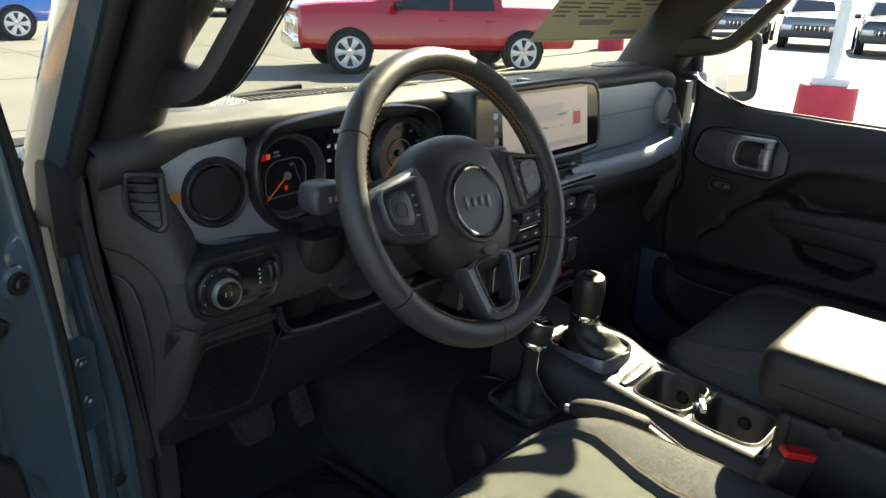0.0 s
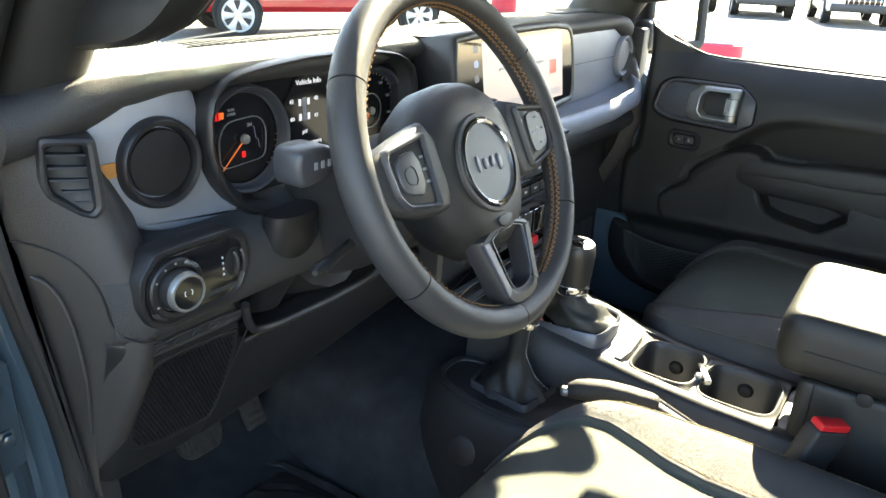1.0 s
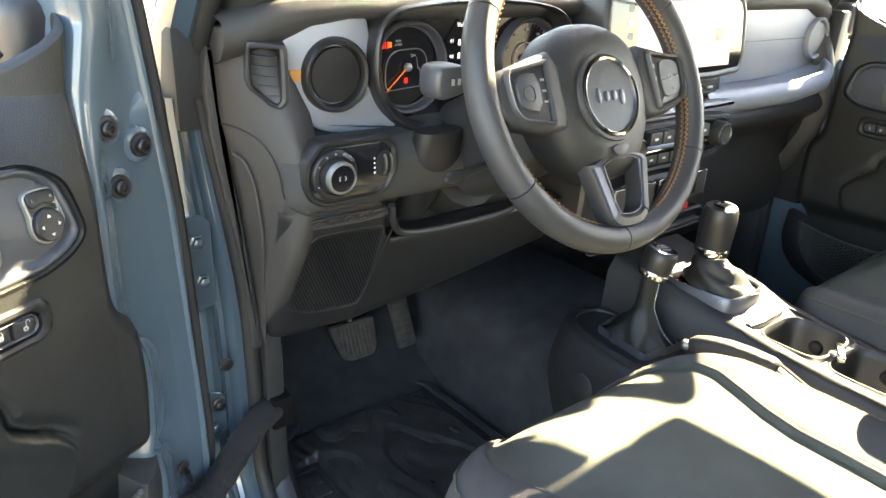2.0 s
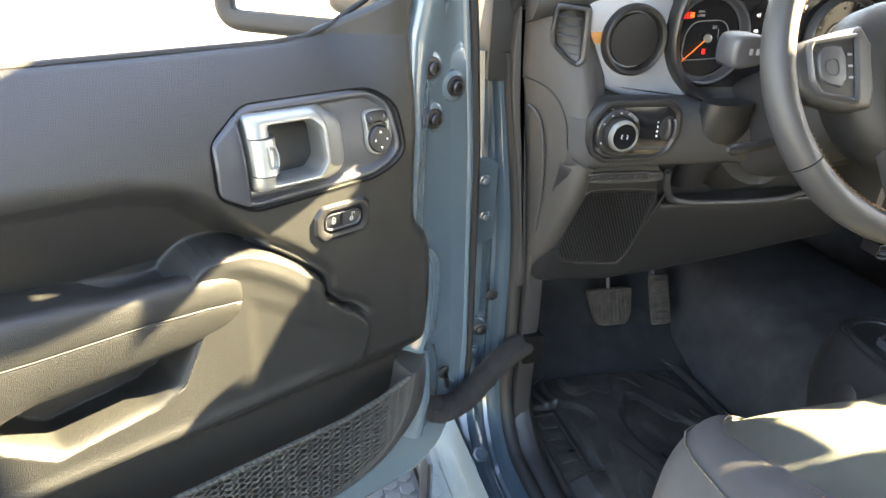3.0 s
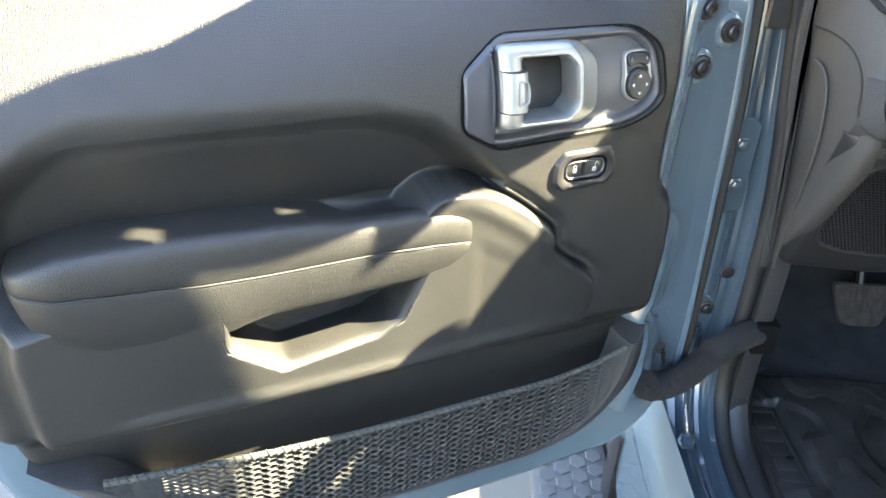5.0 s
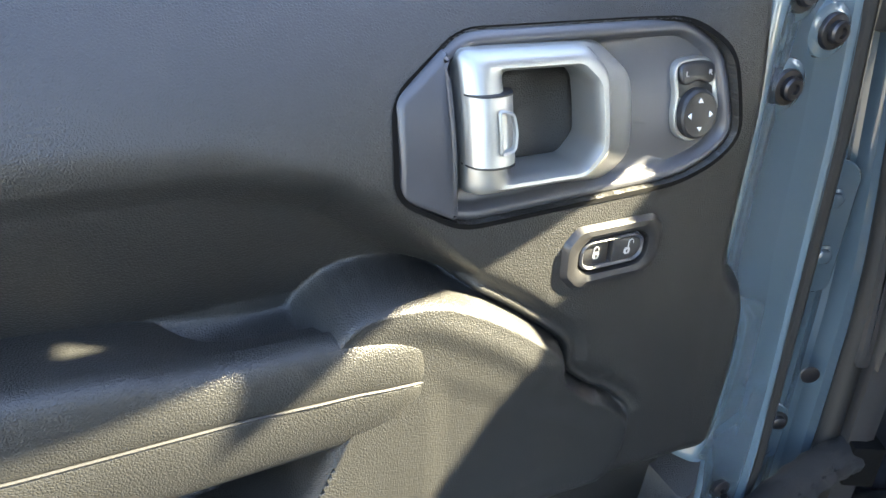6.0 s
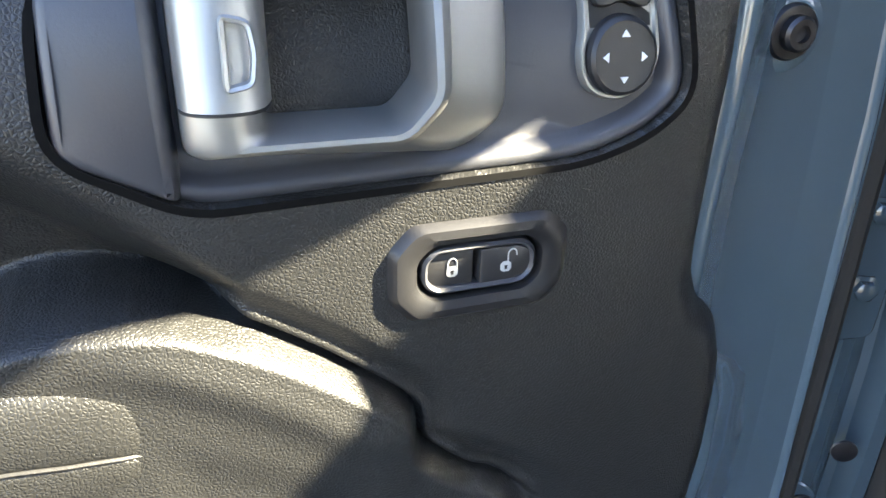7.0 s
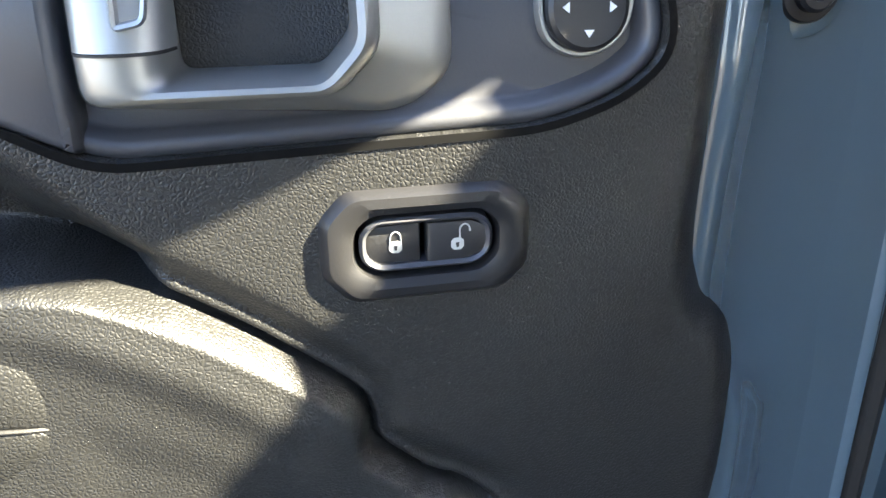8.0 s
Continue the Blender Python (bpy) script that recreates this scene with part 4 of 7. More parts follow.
        part("mirror_selector", stack(rounded([(0.1995, 1.3465), (0.1985, 1.3365), (0.1925, 1.3355), (0.1855, 1.3385), (0.1785, 1.3355), (0.1725, 1.3365), (0.1715, 1.3465), (0.178, 1.3485), (0.193, 1.3485)], 2), [(0, n0), (0, n0 + 0.0030), (0.0008, n0 + 0.0042), (0.0018, n0 + 0.0046)], pq), PLASTIC_DARK, mp)
        for ch, cu in (("L", 0.1945), ("R", 0.1765)):
            writing("switch_letter", ch, 0.0046, Matrix.Translation(pq(cu, 1.3420, n0 + 0.0048)) @ pose(0, 0, 0, 90, 0, 180), PRINT_GREY, mp)
    # map pocket: rim, cord net
    ro, ri = chaikin([Vector(p) for p in RIM_OUT], 2, False), chaikin([Vector(p) for p in RIM_IN], 2, False)
    ro, ri = resample(ro, 60, False), resample(ri, 60, False)
    rings = []
    for f, h in ((0.0, -0.012), (0.0, 0.010), (0.06, 0.0135), (0.40, 0.030), (0.62, 0.040), (0.80, 0.0455), (0.93, 0.0465), (1.0, 0.042), (1.0, -0.004)):
        rings.append([pl(*(a.lerp(b, f)), h) for a, b in zip(ro, ri)])
    bm = bridge(bmesh.new(), [list(r) for r in zip(*rings)], True, True, True)
    rim = part("pocket_rim", bm, SOFT, dr, "soft black map pocket rim", 50)
    def net_at(s, f):
        u = 0.131 + s * (0.704 - 0.131)
        top = float(np.interp(u, [0.13, 0.18, 0.24, 0.36, 0.463, 0.555, 0.61, 0.66, 0.704], [0.994, 0.984, 0.981, 0.989, 0.994, 1.002, 1.008, 1.015, 1.021]))
        bot = float(np.interp(u, [0.131, 0.1346, 0.172, 0.2255, 0.27, 0.3245, 0.42, 0.53, 0.60, 0.65, 0.69, 0.704], [0.978, 0.948, 0.897, 0.875, 0.873, 0.877, 0.884, 0.893, 0.916, 0.953, 1.001, 1.012]))
        return pl(u, bot + (top - bot) * f, 0.0435 + 0.006 * math.sin(math.pi * s) * f)
    bm = bmesh.new()
    # two families of slanted cords, twisting together where they meet
    count = 36
    for fam in (1, -1):
        for i in range(-14, count + 14):
            pts = []
            for k in range(92):
                f = k / 91
                run = 13.0 * f + 0.6 * math.sin(4 * math.pi * 13.0 * f) / (4 * math.pi)
                s = (i + fam * run + (0 if fam > 0 else 13.0)) / count
                if 0.0 <= s <= 1.0:
                    pts.append(net_at(s, f) + Vector((0, 0.0010 * fam * math.sin(f * 13 * 2 * math.pi), 0)))
            if len(pts) >= 2:
                tube(pts, 0.00135, 4, bm)
    part("net", bm, NET, rim, "black knotted cord net")
    cord = [net_at(s, 1.0) for s in np.linspace(0, 1, 90)]
    part("net_cord", tube(cord, 0.0030, 8), NET_EDGE, rim, "thick woven edge cord")
    bm = bmesh.new()
    wrap = resample(cord, 560, False)
    tube([w + Vector((0, 0.0031 * math.cos(i * 0.85), 0.0031 * math.sin(i * 0.85))) for i, w in enumerate(wrap)], 0.0011, 4, bm)
    part("cord_wrap", bm, NET, rim)
    if is_open:
        # three flange bolts in their pressed seats
        for u, z, n in ((0.082, 1.379, -0.001), (0.037, 1.352, -0.0095), (0.074, 1.3175, -0.003)):
            mm = Matrix.Translation(pl(u, z, n)) @ pose(0, 0, 0, -90, 0, 0)
            bt = part("flange_bolt", lathe([(0.0125, 0.0), (0.0128, 0.004), (0.0118, 0.0056), (0.0082, 0.0060), (0.0080, 0.0095), (0.0066, 0.0110), (0.0038, 0.0110), (0.0036, 0.0085), (0.0, 0.0080)], mm, 32), STEEL, dr, "black button-head flange bolt")
            part("bolt_seat", hoop([Vector((u + 0.020 * math.cos(a), z + 0.020 * math.sin(a))) for a in np.linspace(0, 2 * math.pi, 40, endpoint=False)], [Vector((u + 0.012 * math.cos(a), z + 0.012 * math.sin(a))) for a in np.linspace(0, 2 * math.pi, 40, endpoint=False)], [(0, n - 0.004), (0.15, n + 0.0002), (0.6, n + 0.0018), (1, n + 0.0022), (1, n - 0.004)], pl), PAINT, bt)
        bt = part("strap_screw", lathe([(0.009, 0), (0.009, 0.004), (0.006, 0.006), (0.003, 0.006), (0.003, 0.003)], Matrix.Translation(pl(0.046, 0.948, 0.008)) @ pose(0, 0, 0, -90, 0, 0), 24), STEEL, dr)
        part("strap_hook", tube([pl(0.046, 0.944, 0.016), pl(0.043, 0.932, 0.018), pl(0.040, 0.924, 0.015)], 0.0035, 8), STEEL, bt)
    return dr


DOOR_TURN = radians(66)
DOOR_FRAME = Matrix(((-math.sin(DOOR_TURN), math.cos(DOOR_TURN), 0, -0.80), (-math.cos(DOOR_TURN), -math.sin(DOOR_TURN), 0, 1.00), (0, 0, 1, 0), (0, 0, 0, 1)))
driver_door = make_door(1, DOOR_FRAME, "open slate blue driver door with black grained trim and net pocket", True, True)
PASS_FRAME = Matrix(((0, -1, 0, 0.66), (1, 0, 0, 1.07), (0, 0, 1, 0), (0, 0, 0, 1)))
passenger_door = make_door(-1, PASS_FRAME, "closed passenger door with black trim and silver handle", False, False)


def door_mirror(parent, at, turn, w, h, tilt=0):
    """An outside mirror: housing, glass and foot; it looks along -y of its frame."""
    m = at @ pose(0, 0, 0, 0, 0, turn) @ pose(0, 0, 0, tilt, 0, 0)
    loop = soft([(-w / 2, -h / 2), (w / 2, -h / 2), (w / 2, h / 2), (-w / 2, h / 2)], 0.040, 6, 4)
    pl2 = lambda a, b, q: m @ Vector((a, -q, b))
    hs = part("mirror_housing", stack(loop, [(0.05, -0.085), (0.02, -0.075), (0.004, -0.045), (0, 0.0), (0.004, 0.008), (0.012, 0.010), (0.026, 0.006), (0.028, -0.004)], pl2), RUBBER, parent, "black textured mirror housing", 60)
    part("mirror_glass", stack(shrink(loop, 0.027), [(0, -0.006), (0, -0.001)], pl2), MIRROR, hs, "mirror glass")
    return m


m = door_mirror(driver_door, Matrix.Translation((0.148, -0.185, 1.490)), 122, 0.250, 0.200)
part("mirror_arm", block((0.075, -0.15, 1.425), (0.135, -0.03, 1.50), 0.02, seg=3), PLASTIC, driver_door, "black mirror arm")
m = door_mirror(passenger_door, Matrix.Translation((-0.09, -0.225, 1.485)), -108, 0.245, 0.185, -4)
part("mirror_arm", block((-0.10, -0.10, 1.41), (-0.05, -0.02, 1.48), 0.02, seg=3), PLASTIC, passenger_door, "black mirror arm")

# fabric check strap between door and pillar
strap = thing("check_strap", "black fabric-sleeved door check strap", "strap")
pts = chaikin([Vector(p) for p in ((-0.858, 0.950, 0.905), (-0.845, 0.960, 0.892), (-0.820, 0.975, 0.884), (-0.795, 0.987, 0.888), (-0.760, 1.010, 0.904), (-0.725, 1.028, 0.922), (-0.695, 1.044, 0.929), (-0.665, 1.062, 0.926))], 3, False)
rad = [0.0195 + 0.0008 * math.sin(i * 1.3) - 0.004 * (i < 3) for i in range(len(pts))]
part("sleeve", tube(pts, rad, 14), STRAP, strap)
bm = bmesh.new()
for i in range(2, len(pts) - 2, 3):
    tube([pts[i] + Vector((0.0, -0.017, 0.010)), pts[i + 1] + Vector((0.0, -0.0185, 0.002)), pts[i + 2] + Vector((0.0, -0.017, -0.010))], 0.0026, 6, bm)
part("sleeve_fold", bm, STRAP, strap)
# solid block; its near-black colour gives the shade of the strap opening
part("strap_socket", block((-0.6885, 1.034, 0.900), (-0.6570, 1.095, 0.950), 0.003), GAP, strap, "near-black block for the shaded strap opening in the kick panel")


# ---------------------------------------------------------------- dashboard
dash = thing("dashboard", "black grained dashboard with silver trim panels", "dashboard")


def dash_pad():
    """The upper pad: one section drawn across the cabin, drooping at its outer ends."""
    sec = [(1.030, 1.462), (1.004, 1.468), (0.992, 1.476), (0.988, 1.484), (0.994, 1.492), (1.010, 1.496), (1.05, 1.497), (1.10, 1.494), (1.16, 1.487), (1.235, 1.468)]
    xs = np.r_[-0.735, -0.728, -0.715, -0.700, -0.68, -0.66, -0.63, np.linspace(-0.58, 0.50, 12), 0.54, 0.58, 0.605, 0.625, 0.64, 0.648]
    rings = []
    for x in xs:
        lo = step01(np.array((-0.63 - x) / 0.11)) if x < 0 else step01(np.array((x - 0.55) / 0.10))
        drop = 0.022 * float(lo) ** 2.0
        deep = float(step01(np.array((-0.600 - x) / 0.075 if x < 0 else (x - 0.53) / 0.07)))
        lip = [0.020, 0.018, 0.010, 0.003, 0, 0, 0, 0, 0, 0]
        rings.append([Vector((x, y - (0.004 * deep if k < 4 else 0) + 0.016 * float(lo) ** 4 * (1 if k < 6 else 0), z - drop - lip[k] * deep)) for k, (y, z) in enumerate(sec)])
    return bridge(bmesh.new(), rings, False)


pad = part("upper_pad", dash_pad(), SOFT, dash, "black grained upper pad", 70)
# defroster slots and speaker grilles on the pad
for x0, x1 in ((-0.60, -0.10), (0.10, 0.58)):
    bm = bmesh.new()
    for k in range(int((x1 - x0) / 0.012)):
        x = x0 + 0.012 * k
        block((x, 1.128, 1.480), (x + 0.004, 1.160, 1.4925), 0, pose(0, 0, 0), bm=bm)
    part("defroster_grille", bm, RUBBER, dash, "black slotted defroster grille")
for sgn in (-1, 1):
    g = rounded([(sgn * 0.625, 1.075), (sgn * 0.50, 1.08), (sgn * 0.47, 1.115), (sgn * 0.50, 1.165), (sgn * 0.62, 1.155)], 2)
    spk = part("speaker_grille", stack(g, [(0, 1.462), (0, 1.4955), (0.004, 1.4975)], flat), PLASTIC_MID, dash, "round-cornered speaker grille")
    bm = bmesh.new()
    for i in range(20):
        for j in range(7):
            x, y = sgn * (0.49 + 0.0066 * i), 1.092 + 0.0095 * j
            tube([(x, y, 1.4975), (x + 0.005, y + 0.005, 1.4978)], 0.0011, 4, bm)
    part("grille_hole", bm, RUBBER, spk)
part("light_sensor", block((0.045, 1.010, 1.494), (0.062, 1.032, 1.5025), 0.002), GLOSS, dash, "small black sensor")

# main face behind the trims
bm = bmesh.new()
sec = [(1.030, 1.470), (1.020, 1.44), (1.018, 1.345), (1.0, 1.334), (0.972, 1.328), (0.955, 1.318), (0.947, 1.300), (0.945, 1.275), (0.949, 1.260), (0.957, 1.250), (0.985, 1.246), (1.05, 1.20), (1.20, 1.15), (1.40, 1.15)]
sec = [Vector(p) for p in sec]
rings = []
for x in (-0.690, -0.684, -0.675, -0.66, -0.60, -0.50, -0.40, -0.20, -0.17):
    e = 0.018 * max(0, (-0.66 - x) / 0.03) ** 2
    rings.append([Vector((x, p.x + e, p.y)) for p in chaikin(sec, 2, False)])
part("face_driver", bridge(bmesh.new(), rings, False), SOFT, dash, "black grained lower dash", 70)
sec = [Vector(p) for p in ((1.030, 1.470), (1.022, 1.44), (1.020, 1.330), (1.010, 1.318), (0.975, 1.30), (0.955, 1.262), (0.985, 1.235), (1.04, 1.20), (1.02, 1.10), (1.04, 0.98), (1.20, 0.94))]
bridge_x = (0.15, 0.30, 0.45, 0.58, 0.625, 0.645)
part("face_passenger", bridge(bmesh.new(), [[Vector((x, p.x, p.y)) for p in chaikin(sec, 2, False)] for x in bridge_x], False), PLASTIC, dash, "black lower dash and glove box", 70)

# outboard end caps wrap from the door seal round to the dash face
CAP = [(1.462, -0.730, -0.692, 1.015), (1.452, -0.730, -0.690, 1.005), (1.40, -0.729, -0.684, 0.985), (1.36, -0.7275, -0.680, 0.968), (1.30, -0.716, -0.6745, 0.9525), (1.257, -0.709, -0.6735, 0.950), (1.20, -0.702, -0.678, 0.965), (1.12, -0.695, -0.684, 1.005), (1.06, -0.692, -0.685, 1.050), (1.036, -0.690, -0.680, 1.085)]
for sgn in (-1, 1):
    k = -1 if sgn < 0 else 0.955
    rings = []
    for z, xl, xr, yr in CAP:
        line = chaikin([Vector(p) for p in ((xl, 1.10), (xl, 1.055), (xl + 0.002, 1.035), (0.62 * xl + 0.38 * xr, 0.35 * 1.05 + 0.65 * yr), (xr, yr), (xr + 0.020, yr + 0.003), (xr + 0.045, yr + 0.03))], 3, False)
        rings.append([Vector((-k * p.x, p.y, z)) for p in line])
    cap = part("end_cap", bridge(bmesh.new(), rings, False), END_CAP, dash, "dark brown-black dash end cap", 60)
    seam = chaikin([Vector((-k * x, y, z)) for x, y, z in ((-0.7285, 1.045, 1.352), (-0.716, 1.012, 1.350), (-0.702, 0.990, 1.338), (-0.692, 0.972, 1.310), (-0.690, 0.968, 1.268), (-0.676, 0.948, 1.2565), (-0.655, 0.945, 1.252))], 2, False)
    part("cap_seam", tube(seam, 0.0011, 6), RUBBER, cap)
    crease = chaikin([Vector((-k * x, y, z)) for x, y, z in ((-0.722, 1.034, 1.318), (-0.713, 1.018, 1.310), (-0.706, 1.008, 1.28), (-0.699, 1.010, 1.21), (-0.694, 1.030, 1.13))], 2, False)
    part("cap_crease", tube(crease, [0.0010] + [0.0022] * (len(crease) - 2) + [0.0010], 8), END_CAP, cap)
# side trim beside the door seal, with a stitched edge
for sgn in (-1, 1):
    k = 1 if sgn < 0 else 0.955
    so = rounded([(q * k, z) for q, z in ((0.742, 1.44), (0.743, 1.36), (0.730, 1.27), (0.714, 1.16), (0.705, 1.06), (0.705, 1.03), (0.686, 1.03), (0.690, 1.06), (0.695, 1.12), (0.707, 1.24), (0.722, 1.34), (0.724, 1.44))], 1)
    st_ = part("side_trim", stack([Vector((sgn * p.x, p.y)) for p in so], [(0, -0.030), (0, -0.006), (0.003, -0.001), (0.008, 0.0)], facing_rear(1.052)), PLASTIC, dash, "black stitched side trim")
    stitches([Vector((sgn * float(np.interp(z, [1.06, 1.16, 1.27, 1.36, 1.44], [0.6985, 0.706, 0.7215, 0.735, 0.735])) * k, 1.0515, z)) for z in np.linspace(1.42, 1.07, 40)], 0.006, 0.0004, PLASTIC_MID, st_)
# knee panel, sloping forward towards its lower edge
def knee_y(z):
    return 0.955 + 0.42 * (1.25 - z)


def kf(a, b, h):
    return Vector((a, knee_y(b) - 0.92 * h, b - 0.39 * h))


rings = []
for x in (-0.692, -0.691, -0.688, -0.684, -0.678, -0.67, -0.62, -0.56, -0.552, -0.545, -0.535, -0.52, -0.45, -0.35, -0.25, -0.18):
    e = 0.055 * max(0, (-0.67 - x) / 0.036) ** 2
    zt = 1.252 - 0.072 * float(step01(np.array((x + 0.560) / 0.035)))
    zb = float(np.interp(x, [-0.72, -0.69, -0.673, -0.554, -0.398, -0.19], [1.055, 1.040, 1.036, 1.028, 1.047, 1.09]))
    sec = [(0.035, zt + 0.004), (0.008, zt + 0.003), (0.0, zt - 0.006), (0.0, 0.5 * (zt + zb)), (0.0, zb + 0.022), (0.004, zb + 0.006), (0.02, zb), (0.10, zb + 0.008), (0.28, zb + 0.02)]
    rings.append([Vector((x, p.x + e, p.y)) for p in chaikin([Vector((knee_y(z) + o, z)) for o, z in sec], 2, False)])
knee = part("knee_panel", bridge(bmesh.new(), rings, False), PLASTIC_DARK, dash, "black knee panel", 70)
part("panel_seam", tube([kf(-0.528, 1.205, 0.0), kf(-0.536, 1.15, 0.0), kf(-0.548, 1.08, 0.0), kf(-0.556, 1.045, -0.002)], 0.0011, 6), RUBBER, knee)
# black plate stands in for the shade behind the column
part("tray_back", block((-0.56, 1.03, 1.17), (-0.22, 1.045, 1.30), 0.004), RUBBER, dash, "black plate for the shade round the column")
part("fuse_cover", stack(rounded([(-0.668, 1.236), (-0.662, 1.228), (-0.552, 1.225), (-0.545, 1.234), (-0.552, 1.243), (-0.662, 1.245)], 1), [(0, -0.01), (0, 0.0015), (0.0012, 0.0022), (0.003, 0.0012)], kf), PLASTIC, knee)
for k in range(5):
    part("fuse_emboss", tube([kf(-0.648 + 0.021 * k + 0.006 * math.cos(a), 1.2355 + 0.0040 * math.sin(a), 0.0016) for a in np.linspace(0.5, 5.5, 9)], 0.0007, 5), PLASTIC_MID, knee)
spk_out = rounded([(-0.672, 1.105), (-0.664, 1.195), (-0.652, 1.213), (-0.640, 1.219), (-0.552, 1.214), (-0.541, 1.206), (-0.540, 1.120), (-0.548, 1.074), (-0.560, 1.069), (-0.640, 1.078)], 1)
sp = part("speaker_panel", stack(spk_out, [(0, -0.02), (0, 0.0012), (0.0015, 0.0020), (0.0030, 0.0008)], kf), PLASTIC_DARK, knee, "black perforated speaker panel")
bm = bmesh.new()
loop = [(p.x, p.y) for p in shrink(spk_out, 0.006)]
gx, gz = np.meshgrid(np.arange(-0.660, -0.538, 0.0046), np.arange(1.070, 1.220, 0.0042))
gx = gx + (np.arange(gx.shape[0]) % 2)[:, None] * 0.0023
ok = sd_poly(gx, gz, loop) < 0
hexa = [(0.0015 * math.cos(a), 0.0015 * math.sin(a)) for a in np.linspace(0, 2 * math.pi, 6)[:-1]]
for x, z in zip(gx[ok], gz[ok]):
    bridge(bm, [[kf(x + p, z + q, h) for p, q in hexa] for h in (0.0, 0.0013)], True, False, True)
part("speaker_hole", bm, GLOSS, sp)
# storage tray under the column
part("tray_lip", tube(chaikin([Vector(p) for p in ((-0.540, 0.962, 1.240), (-0.530, 0.972, 1.210), (-0.508, 0.984, 1.184), (-0.40, 0.986, 1.178), (-0.30, 0.986, 1.180), (-0.27, 0.980, 1.205))], 2, False), 0.005, 10), PLASTIC, dash, "rounded tray lip")

# silver trim panel, driver side, with round vent
trim_l = rounded([(-0.667, 1.425), (-0.668, 1.452), (-0.650, 1.470), (-0.60, 1.478), (-0.549, 1.482), (-0.551, 1.40), (-0.535, 1.366), (-0.507, 1.336), (-0.505, 1.329), (-0.560, 1.330), (-0.610, 1.336), (-0.638, 1.350), (-0.655, 1.390)], 2)
tl = part("trim_panel", stack(trim_l, [(0, -0.02), (0, 0.001), (0.0015, 0.0035), (0.004, 0.0045)], facing_rear(1.004)), DASH_TRIM, dash, "silver textured trim panel")
part("trim_tag", block((-0.6605, 0.9985, 1.402), (-0.6455, 1.0030, 1.416), 0.0008), ORANGE, tl, "small orange fabric tag")


def round_vent(x, z, y, parent, mat):
    m = facing(x, y, z)
    v = part("round_vent", lathe([(0.0445, -0.02), (0.0450, 0.004), (0.0440, 0.010), (0.0415, 0.0125), (0.0375, 0.011), (0.0350, 0.002), (0.0335, -0.012), (0.030, -0.014)], m, 64, cap=False), mat, parent, "round air vent ring")
    flap = m @ pose(0, 0, 0.005, 2, -2, 0)
    part("vent_flap", lathe([(0.0330, -0.010), (0.0338, -0.003), (0.0325, 0.001), (0.015, 0.003), (0.0, 0.0035)], flap, 48), mat, v, "closed round vent flap")
    part("vent_well", lathe([(0.0345, -0.013), (0.0, -0.0135)], m, 40), RUBBER, v)
    return v


round_vent(-0.6015, 1.407, 1.000, dash, PLASTIC_DARK)
# right-hand trim panel runs behind the screen
trim_r = rounded([(0.12, 1.332), (0.12, 1.485), (0.40, 1.488), (0.58, 1.484), (0.625, 1.468), (0.648, 1.430), (0.645, 1.385), (0.620, 1.350), (0.56, 1.335), (0.30, 1.330)], 2)
tr = part("trim_panel", stack(trim_r, [(0, -0.02), (0, 0.002), (0.0015, 0.005), (0.004, 0.006)], facing_rear(1.010)), DASH_TRIM, dash, "pale silver passenger trim panel")
part("trim_groove", block((0.20, 1.0025, 1.4085), (0.552, 1.0042, 1.4098), 0.0003), PLASTIC, tr)
round_vent(0.598, 1.407, 1.005, dash, DASH_TRIM)
# grab ledge below it
bm = bmesh.new()
secl = [(1.01, 1.332), (0.985, 1.327), (0.960, 1.322), (0.955, 1.334), (0.945, 1.338), (0.934, 1.330), (0.930, 1.312), (0.937, 1.296), (0.955, 1.286), (1.0, 1.282)]
rings = []
for x in (0.13, 0.16, 0.22, 0.30, 0.45, 0.56, 0.60, 0.625, 0.64):
    e = 0.10 * max(0, (x - 0.56) / 0.08) ** 2 * 0.6
    up = 0.030 * float(step01(np.array((x - 0.50) / 0.14)))
    f = float(step01(np.array((x - 0.13) / 0.16)))
    rings.append([Vector((x, p.x + e + (0.010 * (1 - f) if p.x < 0.97 else 0), p.y + up - (0.012 * (1 - f) if 0.95 < p.x < 0.99 else 0))) for p in chaikin([Vector(q) for q in secl], 2, False)])
part("grab_ledge", bridge(bmesh.new(), rings, False), DASH_TRIM, dash, "pale silver grab ledge", 70)

# slanted side vent at the driver's end
vent_m = Matrix.Translation((-0.701, 0.988, 1.412)) @ pose(0, 0, 0, 0, 0, -22)
vp = lambda a, b, h: vent_m @ Vector((a, -h, b))
vo = soft([(-0.0135, 0.0395), (0.008, 0.0370), (0.0285, 0.0350), (0.0300, -0.010), (0.0300, -0.027), (0.0205, -0.0365), (0.0076, -0.0310), (-0.0150, -0.0110), (-0.0175, 0.0012)], 0.0045)
vi = soft([(-0.0100, 0.0310), (0.006, 0.0310), (0.0205, 0.0300), (0.0205, -0.007), (0.0200, -0.0255), (0.0160, -0.0290), (0.0110, -0.0265), (-0.0095, -0.0095), (-0.0110, 0.0020)], 0.0030)
sv = part("side_vent", hoop(vo, vi, [(-0.15, -0.03), (-0.1, -0.002), (0.0, 0.003), (0.4, 0.0045), (0.8, 0.003), (1.0, -0.004), (1.0, -0.03)], vp), PLASTIC, dash, "black slatted side vent")
part("vent_back", stack(vi, [(0, -0.032), (0, -0.026)], vp), RUBBER, sv)
